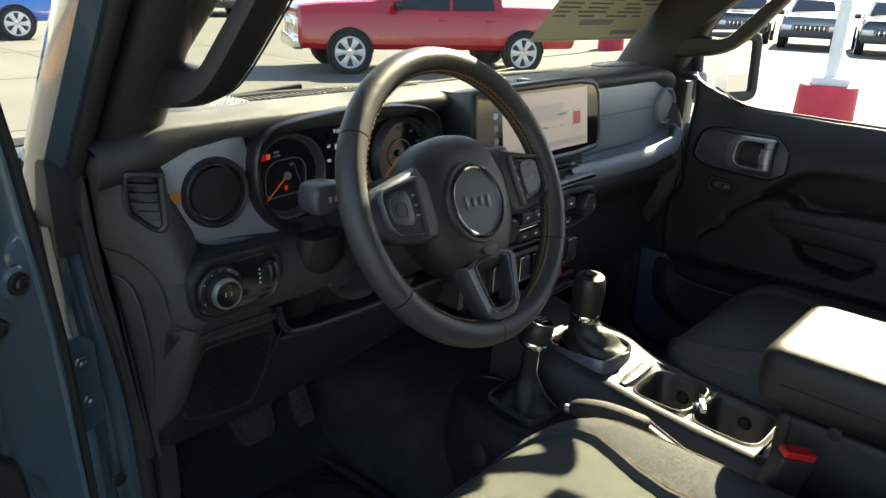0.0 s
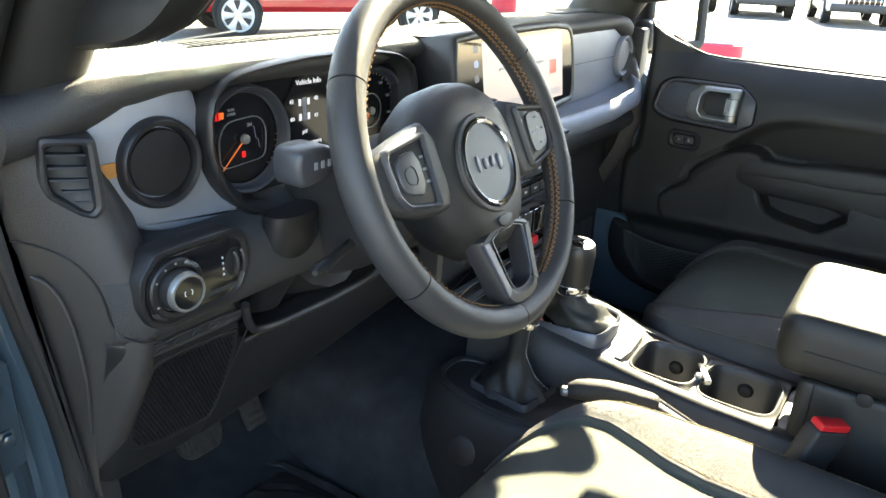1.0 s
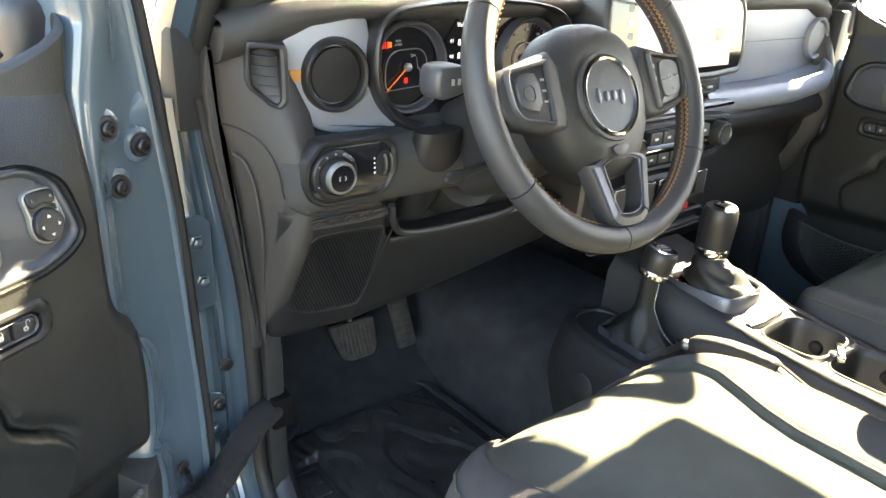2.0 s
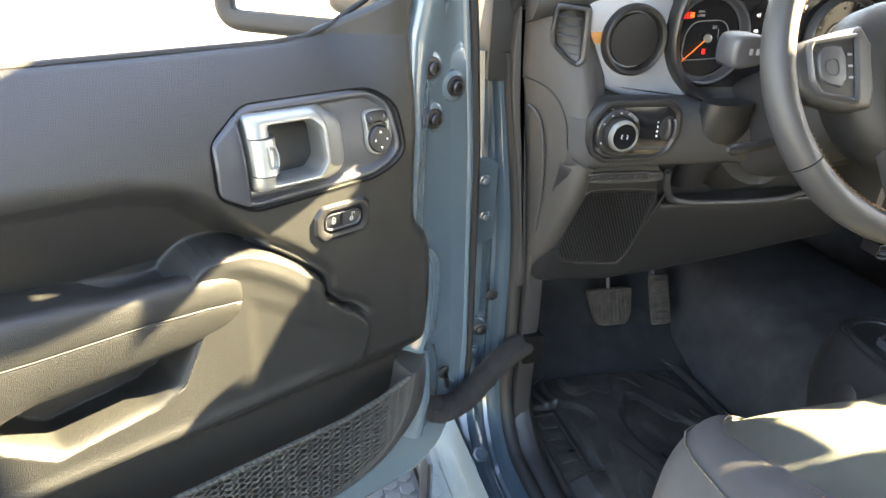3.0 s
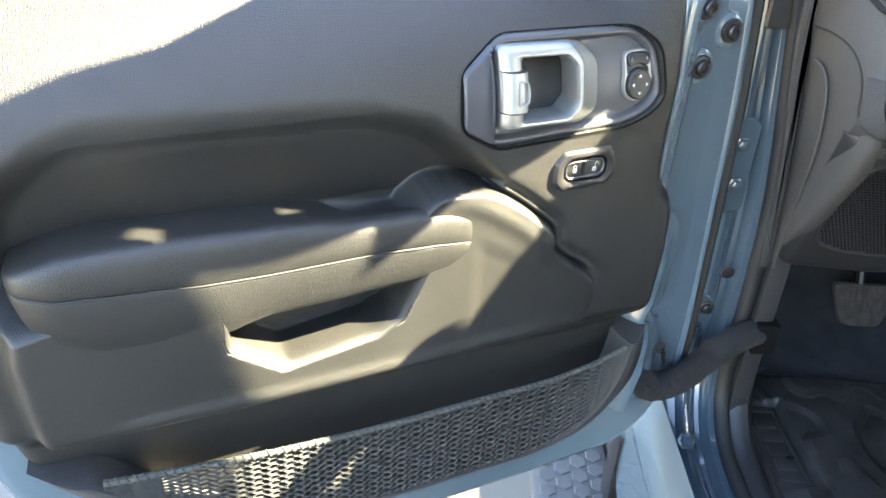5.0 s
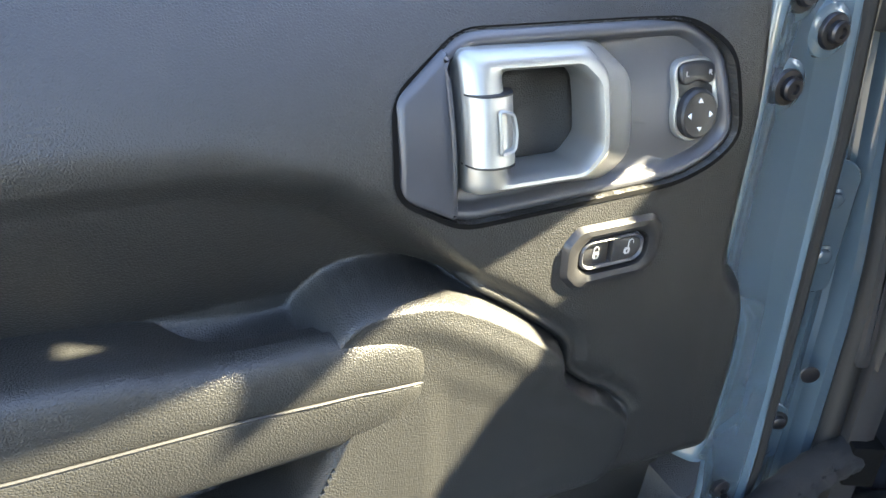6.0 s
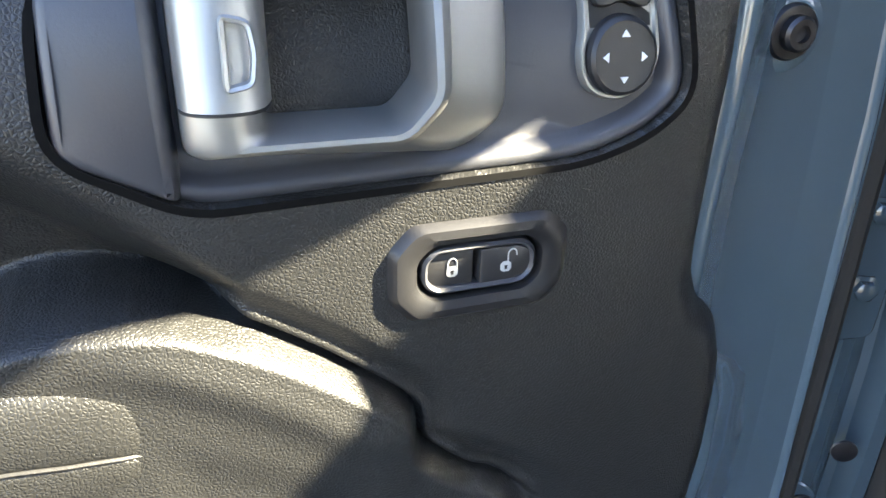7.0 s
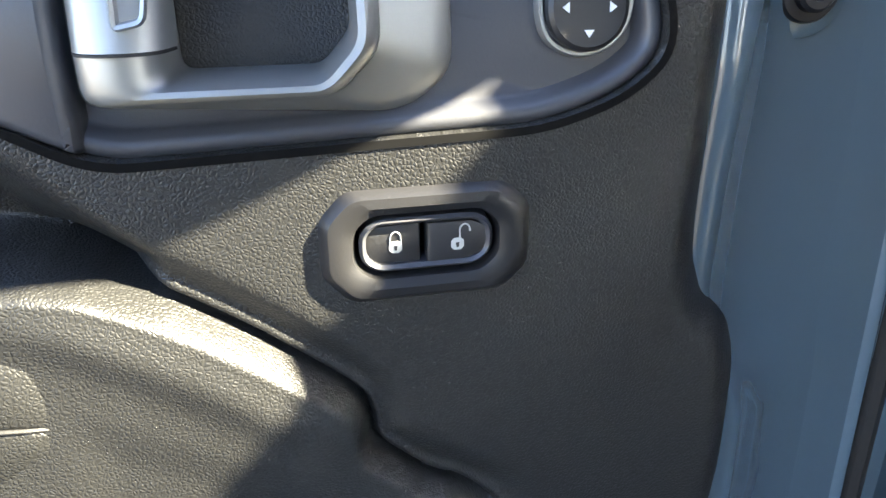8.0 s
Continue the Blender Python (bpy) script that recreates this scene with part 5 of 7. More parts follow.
for k in range(5):
    z = 0.0215 - 0.0110 * k
    wl, wr = (-0.0105 if k < 3 else -0.0105 + 0.0085 * (k - 2), 0.0200)
    bm = bmesh.new()
    bridge(bm, [[vp(a, z + b + 0.10 * (a - wl) * -1, h) for b, h in ((0.0004, -0.024), (0.0014, -0.024), (0.0032, -0.002), (0.0016, -0.0012))] for a in (wl, wr)], True, True, True)
    part("vent_slat", bm, PLASTIC, sv)

# headlamp switch plate
hp_loop = soft([(-0.676, 1.292), (-0.672, 1.321), (-0.652, 1.343), (-0.562, 1.343), (-0.544, 1.329), (-0.541, 1.298), (-0.555, 1.270), (-0.575, 1.261), (-0.648, 1.261), (-0.668, 1.272)], 0.008)
sw = part("headlamp_switch", stack(hp_loop, [(0, -0.02), (0, 0.003), (0.002, 0.006), (0.006, 0.0065), (0.010, 0.0035)], facing_rear(0.950)), PLASTIC_DARK, dash, "black headlamp switch plate")
part("switch_face", stack(shrink(hp_loop, 0.010), [(0, -0.01), (0, 0.0040), (0.001, 0.0043)], facing_rear(0.950)), SMOKE, sw)
km = facing(-0.634, 0.946, 1.301) @ Matrix.Diagonal((0.88, 0.88, 1, 1))
part("dial_ring", lathe([(0.034, -0.004), (0.034, 0.003), (0.032, 0.005), (0.027, 0.0055), (0.026, 0.002)], km, 56), PLASTIC_DARK, sw)
kb = part("dial_knob", lathe([(0.0235, 0.0), (0.0230, 0.012), (0.0215, 0.017), (0.0200, 0.0195), (0.0185, 0.0198)], km, 48), PLASTIC, sw, "round headlamp dial")
part("knob_ring", lathe([(0.0228, 0.0150), (0.0222, 0.0185), (0.0205, 0.0212), (0.0186, 0.0214), (0.0182, 0.0195)], km, 48, cap=False), SILVER, kb, "bright ring")
part("knob_face", lathe([(0.0183, 0.018), (0.0180, 0.0198), (0.0, 0.0200)], km, 40), GLOSS, kb)
for dx in (-0.003, 0.003):
    part("knob_sign", tube([km @ Vector((dx + 0.0018 * math.cos(a) * (1 if dx > 0 else -1), 0.003 * math.sin(a), 0.0201)) for a in np.linspace(-1.4, 1.4, 7)], 0.0004, 5), WHITE, kb)
writing("dial_word", "AUTO", 0.0066, km @ pose(0.0185, 0.0235, 0.0058, 0, 0, -38), PRINT_GREY, sw)
for a in (150, 118, 92, 68, 205):
    part("dial_mark", lathe([(0.0014, 0), (0.0014, 0.0004)], km @ pose(0.0298 * math.cos(radians(a)), 0.0298 * math.sin(radians(a)), 0.0056), 8), PRINT_GREY, sw)
dm = facing(-0.5625, 0.9455, 1.305)
part("dimmer_well", lathe([(0.013, 0.0), (0.0, 0.0005)], dm @ Matrix.Diagonal((1, 1.25, 1, 1)), 32), RUBBER, sw)
for k in range(2):
    bm = bmesh.new()
    tube([dm @ Vector((-0.004 + 0.009 * k + 0.003 * math.cos(a), 0.013 * math.sin(a), 0.001 + 0.004 * math.cos(a))) for a in np.linspace(-1.2, 1.2, 9)], 0.0030, 8, bm)
    part("dimmer_wheel", bm, PLASTIC, sw, "ribbed dimmer wheel")
for k in range(4):
    part("dimmer_mark", block((-0.5785, 0.9447, 1.294 + 0.006 * k), (-0.5765 - 0.0003 * k, 0.9455, 1.2965 + 0.006 * k), 0), WHITE, sw)

# instrument cluster
CL_OUT = [(-0.556, 1.40), (-0.553, 1.455), (-0.535, 1.478), (-0.50, 1.488), (-0.38, 1.496), (-0.26, 1.488), (-0.215, 1.470), (-0.205, 1.44), (-0.205, 1.37), (-0.225, 1.335), (-0.33, 1.322), (-0.46, 1.322), (-0.505, 1.332), (-0.540, 1.362)]
co = rounded(CL_OUT, 1, 96)
ctr = Vector((-0.38, 1.408))
ci = [ctr + (p - ctr) * 0.89 for p in co]
clu = part("binnacle", hoop(co, ci, [(-0.06, -0.03), (-0.05, 0.012), (0.04, 0.0185), (0.16, 0.0200), (0.30, 0.0185), (0.36, 0.0150), (0.44, 0.0085), (1.0, 0.002), (1.06, -0.002), (1.10, -0.014), (0.5, -0.018)], facing_rear(0.998)), PLASTIC_DARK, dash, "black instrument binnacle", 60)
part("binnacle_back", stack(ci, [(0, -0.018), (0, -0.0140)], facing_rear(0.998)), SMOKE, clu)
for gx_, label in ((-0.487, "tachometer"), (-0.272, "speedometer")):
    gm = facing(gx_, 1.010, 1.408)
    g = part("gauge", lathe([(0.060, -0.004), (0.060, 0.010), (0.0575, 0.014), (0.055, 0.012), (0.053, 0.001), (0.050, 0.0)], gm, 56, cap=False), PLASTIC_MID, clu, label + " ring")
    part("gauge_face", lathe([(0.0535, -0.002), (0.0, -0.0018)], gm, 48), SMOKE, g)
    tach = label == "tachometer"
    for k in range(33):
        a = radians(225 - 270 * k / 32)
        if tach and k < 27:
            continue
        r0 = 0.0455 if k % 4 == 0 else 0.0475
        part("gauge_tick", block((r0, -0.00030, 0), (0.0500, 0.00030, 0.0003), 0, gm @ pose(0, 0, 0, 0, 0, math.degrees(a))), PRINT_GREY if not tach else STITCH_DIM, g)
    for k in (0,) if tach else range(2, 9):
        a = radians(225 - 270 * k / 8)
        writing("gauge_figure", str(k if tach else 20 * k), 0.0072 if tach else 0.0052, gm @ pose(0.0405 * math.cos(a), 0.0405 * math.sin(a), 0.0002), PRINT_GREY, g)
    disp = soft([(-0.034, -0.030), (0.031, -0.026), (0.034, 0.010), (0.022, 0.024), (-0.022, 0.022), (-0.034, 0.006)], 0.012) if tach else [Vector((0.023 * math.cos(q), 0.023 * math.sin(q))) for q in np.linspace(0, 2 * math.pi, 48, endpoint=False)]
    part("gauge_screen", hoop(disp, shrink(disp, 0.0011), [(0, 0), (0, 0.0014), (1, 0.0014), (1, 0)], lambda a, b, h: gm @ Vector((a, b, h))), SILVER, g, "thin silver screen ring")
    if tach:
        writing("gauge_word", "2H", 0.0058, gm @ pose(0.010, 0.014, 0.0003), PRINT_GREY, g)
        part("gear_line", tube([gm @ Vector(q) for q in ((0.016, 0.012, 0.0003), (0.018, -0.002, 0.0003), (0.021, -0.003, 0.0003), (0.023, -0.014, 0.0003))], 0.0003, 5), PRINT_GREY, g)
        for k in range(4):
            part("redline_bar", block((-0.042 + 0.0036 * k, 0.0245, 0), (-0.040 + 0.0036 * k, 0.0330, 0.0004), 0, gm @ pose(0, 0, 0, 0, 0, 0)), RED_LIGHT, g, "red hatched bar")
    bm = bmesh.new()
    bridge(bm, [[gm @ (pose(0, 0, 0, 0, 0, 222) @ Vector(p)) for p in q] for q in (((-0.006, -0.0010, 0.003), (-0.006, 0.0010, 0.003), (-0.006, 0, 0.0042)), ((0.046, -0.0005, 0.003), (0.046, 0.0005, 0.003), (0.046, 0, 0.004)))], True, True, True)
    part("needle", bm, ORANGE_LIGHT, g, "orange needle")
    part("needle_hub", lathe([(0.0055, 0.002), (0.0052, 0.006), (0.003, 0.0068)], gm, 20), SILVER, g)
    if label == "tachometer":
        writing("gauge_word", "RPM\nx1000", 0.0046, gm @ pose(-0.014, 0.031, 0.0003), PRINT_GREY, g)
        part("warning_lamp", block((-0.030, 0.0255, 0), (-0.024, 0.0325, 0.0004), 0, gm), ORANGE_LIGHT, g, "small orange warning lamp")
        part("warning_lamp", block((-0.003, -0.021, 0), (0.002, -0.014, 0.0004), 0, gm), RED_LIGHT, g, "red warning lamp")
mid = part("centre_display", stack(rounded([(-0.425, 1.352), (-0.425, 1.466), (-0.335, 1.466), (-0.335, 1.352)], 1), [(0, -0.003), (0, 0.002)], facing_rear(1.011)), SMOKE, clu, "dark centre display")
for body_, x, z, s in (("Vehicle Info", -0.385, 1.459, 0.0088), ("64°F", -0.347, 1.449, 0.0085), ("41", -0.4135, 1.438, 0.0072), ("40", -0.3735, 1.438, 0.0072), ("40", -0.4135, 1.4175, 0.0072), ("41", -0.3735, 1.4175, 0.0072), ("psi", -0.3935, 1.401, 0.0075), ("Tire Pressure", -0.389, 1.386, 0.0085)):
    writing("display_words", body_, s, facing(x, 1.0085, z), WHITE_LIGHT, mid)
part("car_sign", block((-0.3965, 1.0080, 1.414), (-0.3905, 1.0088, 1.441), 0.0003), PRINT_GREY, mid)
for x in (-0.4005, -0.3865):
    for z in (1.436, 1.4185):
        part("wheel_sign", block((x - 0.002, 1.0080, z - 0.004), (x + 0.002, 1.0088, z + 0.004), 0.0003), WHITE_LIGHT, mid)
for k in range(7):
    part("fuel_bar", block((-0.352 + 0.0012 * k, 1.0078, 1.372 + 0.008 * (6 - k)), (-0.347 + 0.0012 * k, 1.0086, 1.377 + 0.008 * (6 - k)), 0.0002), WHITE_LIGHT if k < 4 else ORANGE_LIGHT, mid)

# touch screen
SC = rounded([(-0.190, 1.372), (-0.190, 1.498), (-0.175, 1.508), (0.00, 1.510), (0.155, 1.510), (0.186, 1.490), (0.190, 1.440), (0.190, 1.385), (0.165, 1.366), (-0.10, 1.366)], 1)
SCR_TILT = 0.12
sc_pl = lambda a, b, h: Vector((a, 0.935 - h + SCR_TILT * (b - 1.44), b))
ts = part("touch_screen", stack(SC, [(0.012, -0.075), (0.004, -0.03), (0, -0.004), (0.001, 0.002), (0.004, 0.005), (0.009, 0.0055), (0.012, 0.003)], sc_pl), PLASTIC, dash, "wide touch screen in a grey bezel", 60)
part("screen_glass", stack(shrink(SC, 0.0125), [(0, -0.01), (0, 0.0034)], sc_pl), GLOSS, ts, "glossy black screen glass")
cards = [((-0.115, 1.388, 0.140, 1.492), SCREEN_LIGHT, 0.0036), ((-0.105, 1.462, -0.045, 1.480), SCREEN_LIGHT2, 0.0040), ((-0.035, 1.440, 0.060, 1.470), SCREEN_LIGHT2, 0.0040), ((0.090, 1.425, 0.118, 1.456), SCREEN_LIGHT2, 0.0040), ((-0.105, 1.394, 0.13, 1.404), SCREEN_LIGHT2, 0.0040)]
for (x0, z0, x1, z1), mt, h in cards:
    part("screen_card", stack([Vector(p) for p in ((x0, z0), (x1, z0), (x1, z1), (x0, z1))], [(0, 0.003), (0, h)], sc_pl), mt, ts)
part("screen_code", stack([Vector(p) for p in ((0.093, 1.428), (0.115, 1.428), (0.115, 1.450), (0.093, 1.450))], [(0, 0.0038), (0, 0.0043)], sc_pl), RED_PLASTIC, ts, "dark red square on the screen")
for k in range(5):
    part("screen_icon", stack(rounded([(-0.138, 1.478 - 0.02 * k), (-0.126, 1.478 - 0.02 * k), (-0.126, 1.488 - 0.02 * k), (-0.138, 1.488 - 0.02 * k)], 1), [(0, 0.003), (0, 0.0037)], sc_pl), SCREEN_BLUE if k % 3 == 1 else PRINT_GREY, ts)
for k, (x, w) in enumerate(((-0.07, 0.030), (-0.01, 0.022), (0.045, 0.026), (0.05, 0.012))):
    part("screen_line", stack([Vector(p) for p in ((x, 1.448 - 0.02 * (k % 2)), (x + w, 1.448 - 0.02 * (k % 2)), (x + w, 1.4515 - 0.02 * (k % 2)), (x, 1.4515 - 0.02 * (k % 2)))], [(0, 0.0039), (0, 0.0044)], sc_pl), PRINT_GREY, ts)

# centre stack: vents, climate panel, switch bank, lower slot
cs = part("centre_panel", stack(rounded([(-0.175, 1.08), (-0.165, 1.25), (-0.185, 1.33), (-0.17, 1.375), (0.17, 1.375), (0.185, 1.33), (0.20, 1.29), (0.165, 1.235), (0.165, 1.08)], 1), [(0, -0.10), (0, -0.006), (0.006, 0.0)], facing_rear(0.955)), PLASTIC, dash, "black centre stack")
for x0, x1 in ((-0.140, -0.008), (0.008, 0.140)):
    part("vent_well", block((x0, 0.948, 1.332), (x1, 0.957, 1.368), 0.002), RUBBER, cs)
    for k in range(3):
        part("vent_slat", block((x0, 0.938, 1.338 + 0.0105 * k), (x1, 0.952, 1.3415 + 0.0105 * k), 0.001), PLASTIC, cs)
    part("vent_tab", block(((x0 + x1) / 2 + 0.03, 0.933, 1.347), ((x0 + x1) / 2 + 0.045, 0.940, 1.3515), 0.001), SILVER, cs)
part("stack_ledge", slab(rounded([(-0.165, 1.312), (-0.150, 1.326), (0.165, 1.326), (0.19, 1.318), (0.165, 1.308), (-0.15, 1.306)], 1), -0.02, 0.022, 0.006, facing_rear(0.945)), DASH_TRIM, cs, "pale silver ledge")
hv_l = rounded([(-0.150, 1.280), (-0.140, 1.306), (0.155, 1.306), (0.185, 1.290), (0.165, 1.250), (0.140, 1.222), (-0.115, 1.222), (-0.140, 1.245)], 1, 60)
hv = part("climate_panel", hoop(hv_l, shrink(hv_l, 0.010), [(0, -0.03), (0, 0.006), (0.3, 0.012), (0.8, 0.012), (1, 0.006), (1, -0.03)], facing_rear(0.930)), PLASTIC_MID, dash, "climate panel in a grey frame")
part("panel_face", stack(shrink(hv_l, 0.0095), [(0, -0.025), (0, 0.006)], facing_rear(0.930)), GLOSS, hv)
for x in (-0.105, 0.140):
    hm = facing(x, 0.924, 1.268)
    kb2 = part("climate_knob", lathe([(0.0225, 0), (0.0225, 0.014), (0.0205, 0.020), (0.018, 0.021), (0.0165, 0.019)], hm, 40), PLASTIC, hv, "ribbed climate knob")
    part("knob_trim", lathe([(0.0190, 0.0195), (0.0186, 0.0218), (0.0168, 0.0218), (0.0164, 0.0195)], hm, 40, cap=False), CHROME, kb2)
for k in range(5):
    x = -0.070 + 0.034 * k
    part("climate_key", block((x, 0.910, 1.270), (x + 0.030, 0.926, 1.292), 0.002), PLASTIC_MID, hv)
    part("climate_key", block((x, 0.914, 1.236), (x + 0.030, 0.926, 1.254), 0.002), PLASTIC, hv)
    part("key_sign", block((x + 0.011, 0.9095, 1.279), (x + 0.019, 0.9102, 1.283), 0), WHITE, hv)
    part("key_sign", block((x + 0.011, 0.9135, 1.2435), (x + 0.019, 0.9142, 1.2465), 0), WHITE, hv)
part("chrome_strip", block((-0.075, 0.913, 1.2585), (0.105, 0.924, 1.2615), 0.0008), CHROME, hv)
bank = part("switch_bank", slab(rounded([(-0.150, 1.150), (-0.145, 1.212), (0.135, 1.212), (0.140, 1.150)], 1), -0.03, 0.004, 0.003, facing_rear(0.930)), PLASTIC, dash, "window switch bank")
for k in range(7):
    x = -0.135 + 0.038 * k
    wk = part("window_key", block((x, 0.916, 1.160), (x + 0.028, 0.930, 1.204), 0.003), GLOSS if k % 2 else PLASTIC, bank)
    part("key_edge", tube([(x, 0.9155, 1.160), (x, 0.9150, 1.204), (x + 0.028, 0.9150, 1.204), (x + 0.028, 0.9155, 1.160)], 0.0008, 6, closed=True), CHROME, wk)
part("red_button", block((0.060, 0.914, 1.135), (0.078, 0.93, 1.150), 0.003), RED_PLASTIC, bank, "red button")
slot = part("stack_slot", slab(rounded([(-0.19, 1.098), (-0.185, 1.132), (0.13, 1.140), (0.135, 1.105)], 1), -0.03, 0.002, 0.002, facing_rear(0.918)), SMOKE, dash, "dark storage slot")
for z in (1.103, 1.110, 1.134):
    part("slot_rib", block((-0.185, 0.910, z), (0.12, 0.920, z + 0.003), 0.001), PLASTIC_MID, slot)

# pedals
brake = thing("brake_pedal", "worn ribbed rubber brake pedal on a steel arm", "pedal")
bmx = facing(-0.399, 1.285, 0.838, 22)
part("pedal_arm", tube([(-0.405, 1.36, 1.16), (-0.405, 1.345, 1.0), (-0.399, 1.295, 0.85)], 0.008, 8), STEEL, brake)
part("pad", stack(soft([(-0.050, 0.037), (0.050, 0.037), (0.046, -0.020), (0.034, -0.039), (-0.022, -0.039), (-0.036, -0.025)], 0.010), [(0, -0.006), (0, 0.003), (0.003, 0.006)], lambda a, b, h: bmx @ Vector((a, b, h))), PEDAL, brake)
for k in range(9):
    part("pad_rib", block((-0.039 + 0.0088 * k, -0.030 + 0.006 * max(0, 2 - k), 0.004), (-0.0345 + 0.0088 * k, 0.031, 0.0078), 0.0015, bmx), PEDAL, brake)
gas = thing("accelerator_pedal", "worn rubber accelerator pedal", "pedal")
gmx = facing(-0.283, 1.290, 0.840, 26)
part("pedal_arm", tube([(-0.29, 1.40, 1.16), (-0.29, 1.36, 1.0), (-0.291, 1.31, 0.86)], 0.007, 8), STEEL, gas)
part("pad", block((-0.022, -0.052, -0.006), (0.022, 0.052, 0.006), 0.006, gmx), PEDAL, gas)
for k in range(7):
    part("pad_rib", block((-0.017, -0.045 + 0.0135 * k, 0.004), (0.017, -0.038 + 0.0135 * k, 0.0085), 0.0015, gmx), PEDAL, gas)

# moulded floor mat
mat_t = thing("floor_mat", "black rubber floor mat with moulded channels", "floor mat")
bm = slab(rounded([(-0.635, 0.62), (-0.635, 1.12), (-0.60, 1.24), (-0.45, 1.26), (-0.27, 1.26), (-0.25, 1.18), (-0.25, 0.62)], 2), 0.700, 0.712, 0.005)
part("mat_base", bm, MAT_RUBBER, mat_t)
bm = bmesh.new()
tube(chaikin([Vector(p) for p in ((-0.63, 0.64, 0.712), (-0.63, 1.12, 0.712), (-0.595, 1.235, 0.714), (-0.45, 1.255, 0.716), (-0.275, 1.255, 0.716), (-0.255, 1.18, 0.713), (-0.255, 0.64, 0.712))], 2, False), 0.008, 8, bm)
part("mat_edge", bm, MAT_RUBBER, mat_t, "raised mat edge")
# flowing terraces moulded into the rubber
grid = []
for y in np.linspace(0.65, 1.235, 260):
    row = []
    for x in np.linspace(-0.620, -0.265, 170):
        q = Vector((x * 9 + 1.3 + 1.4 * y, y * 5, 0.4))
        v = 3.4 * (noise.noise(q) + 0.30 * noise.noise(q * 2.1) + 0.9)
        f = v - math.floor(v)
        side = min(1, (x + 0.620) / 0.03, (-0.265 - x) / 0.03, (1.235 - y) / 0.03, (y - 0.65) / 0.03)
        flat_badge = float(step01(np.array(max((x + 0.566) / 0.012, (0.968 - y) / 0.012, (y - 1.142) / 0.012))))
        row.append(Vector((x, y, 0.7095 + max(0, side) * flat_badge * 0.0046 * (math.floor(v) + float(step01(np.array(f / 0.35))) - 0.4 * f) + 0.0012)))
    grid.append(row)
part("mat_relief", sheet(grid), MAT_RUBBER, mat_t, "raised wavy mat relief", 60)
lb = [Vector((x, y, 0.7135)) for x, y in ((-0.618, 0.98), (-0.618, 1.13), (-0.572, 1.13), (-0.572, 0.98))]
part("mat_badge_edge", tube(lb, 0.003, 6, closed=True), MAT_RUBBER, mat_t)
for k in range(4):
    part("mat_badge_bar", block((-0.610, 1.002 + 0.030 * k, 0.711), (-0.580, 1.022 + 0.030 * k, 0.716), 0.002), MAT_RUBBER, mat_t)
for x, y in ((-0.48, 0.90), (-0.41, 0.90)):
    part("mat_eyelet", lathe([(0.026, 0.0), (0.026, 0.006), (0.018, 0.007), (0.016, 0.002)], Matrix.Translation((x, y, 0.711)), 28), MAT_RUBBER, mat_t)


# ---------------------------------------------------------------- steering wheel
WHEEL = facing(-0.373, 0.785, 1.408, 24.8)
sw_t = thing("steering_wheel", "black leather steering wheel with silver ringed hub", "steering wheel", WHEEL)


def rim_arc(a0, a1, r=0.1775, n=60, tr=0.0165):
    rings = []
    for a in np.linspace(radians(a0), radians(a1), n):
        c, s = math.cos(a), math.sin(a)
        rings.append([Vector((c * (r + tr * math.cos(b)), s * (r + tr * math.cos(b)), 0.0185 * math.sin(b))) for b in (2 * math.pi * k / 20 for k in range(20))])
    return bridge(bmesh.new(), rings, True, True, True)


for a0, a1 in ((32.5, 147.5), (148, 212), (-32, 32), (212.5, 265), (265.5, 327.5)):
    part("rim", rim_arc(a0, a1), RIM_HIDE, sw_t, "black leather rim section")
# cross stitching round the inside of the rim
threads = {True: bmesh.new(), False: bmesh.new()}
for k in range(150):
    a = 2 * math.pi * k / 150
    if 158 < math.degrees(a) % 360 < 202 or 250 < math.degrees(a) % 360 < 290:
        continue
    for sg in (1, -1):
        p0 = Vector((0.1612 * math.cos(a), 0.1612 * math.sin(a), 0.0055 * sg + 0.004))
        p1 = Vector((0.1608 * math.cos(a + 0.036), 0.1608 * math.sin(a + 0.036), -0.0055 * sg + 0.004))
        tube([p0, p1], 0.0006, 5, threads[202 <= math.degrees(a) % 360 <= 250])
for bm in threads.values():
    part("stitching", bm, STITCH, sw_t, "tan cross stitching")
bm = bmesh.new()
tube([Vector((0.1606 * math.cos(a), 0.1606 * math.sin(a), 0.004)) for a in np.linspace(0, 2 * math.pi, 120, endpoint=False)], 0.0012, 6, bm, closed=True)
part("rim_seam", bm, RUBBER, sw_t)
hub_at = lambda a, b, h: Vector((a, b, h - 0.017))
hub = rounded([(-0.040, 0.078), (0.0, 0.083), (0.040, 0.078), (0.072, 0.058), (0.088, 0.024), (0.090, -0.014), (0.080, -0.052), (0.060, -0.084), (0.036, -0.103), (0.0, -0.108), (-0.036, -0.103), (-0.060, -0.084), (-0.080, -0.052), (-0.090, -0.014), (-0.088, 0.024), (-0.072, 0.058)], 2)
hb = part("airbag_cover", stack(hub, [(0.012, -0.045), (0, -0.02), (0, 0.004), (0.003, 0.014), (0.010, 0.023), (0.022, 0.030), (0.036, 0.0335), (0.048, 0.0345)], hub_at), LEATHER, sw_t, "black grained airbag cover", 60)
part("badge_well", lathe([(0.0535, 0.0325), (0.0520, 0.0368), (0.0480, 0.0372), (0.0470, 0.0345)], Matrix.Translation((0, -0.012, -0.017)), 56, cap=False), RIM_HIDE, hb)
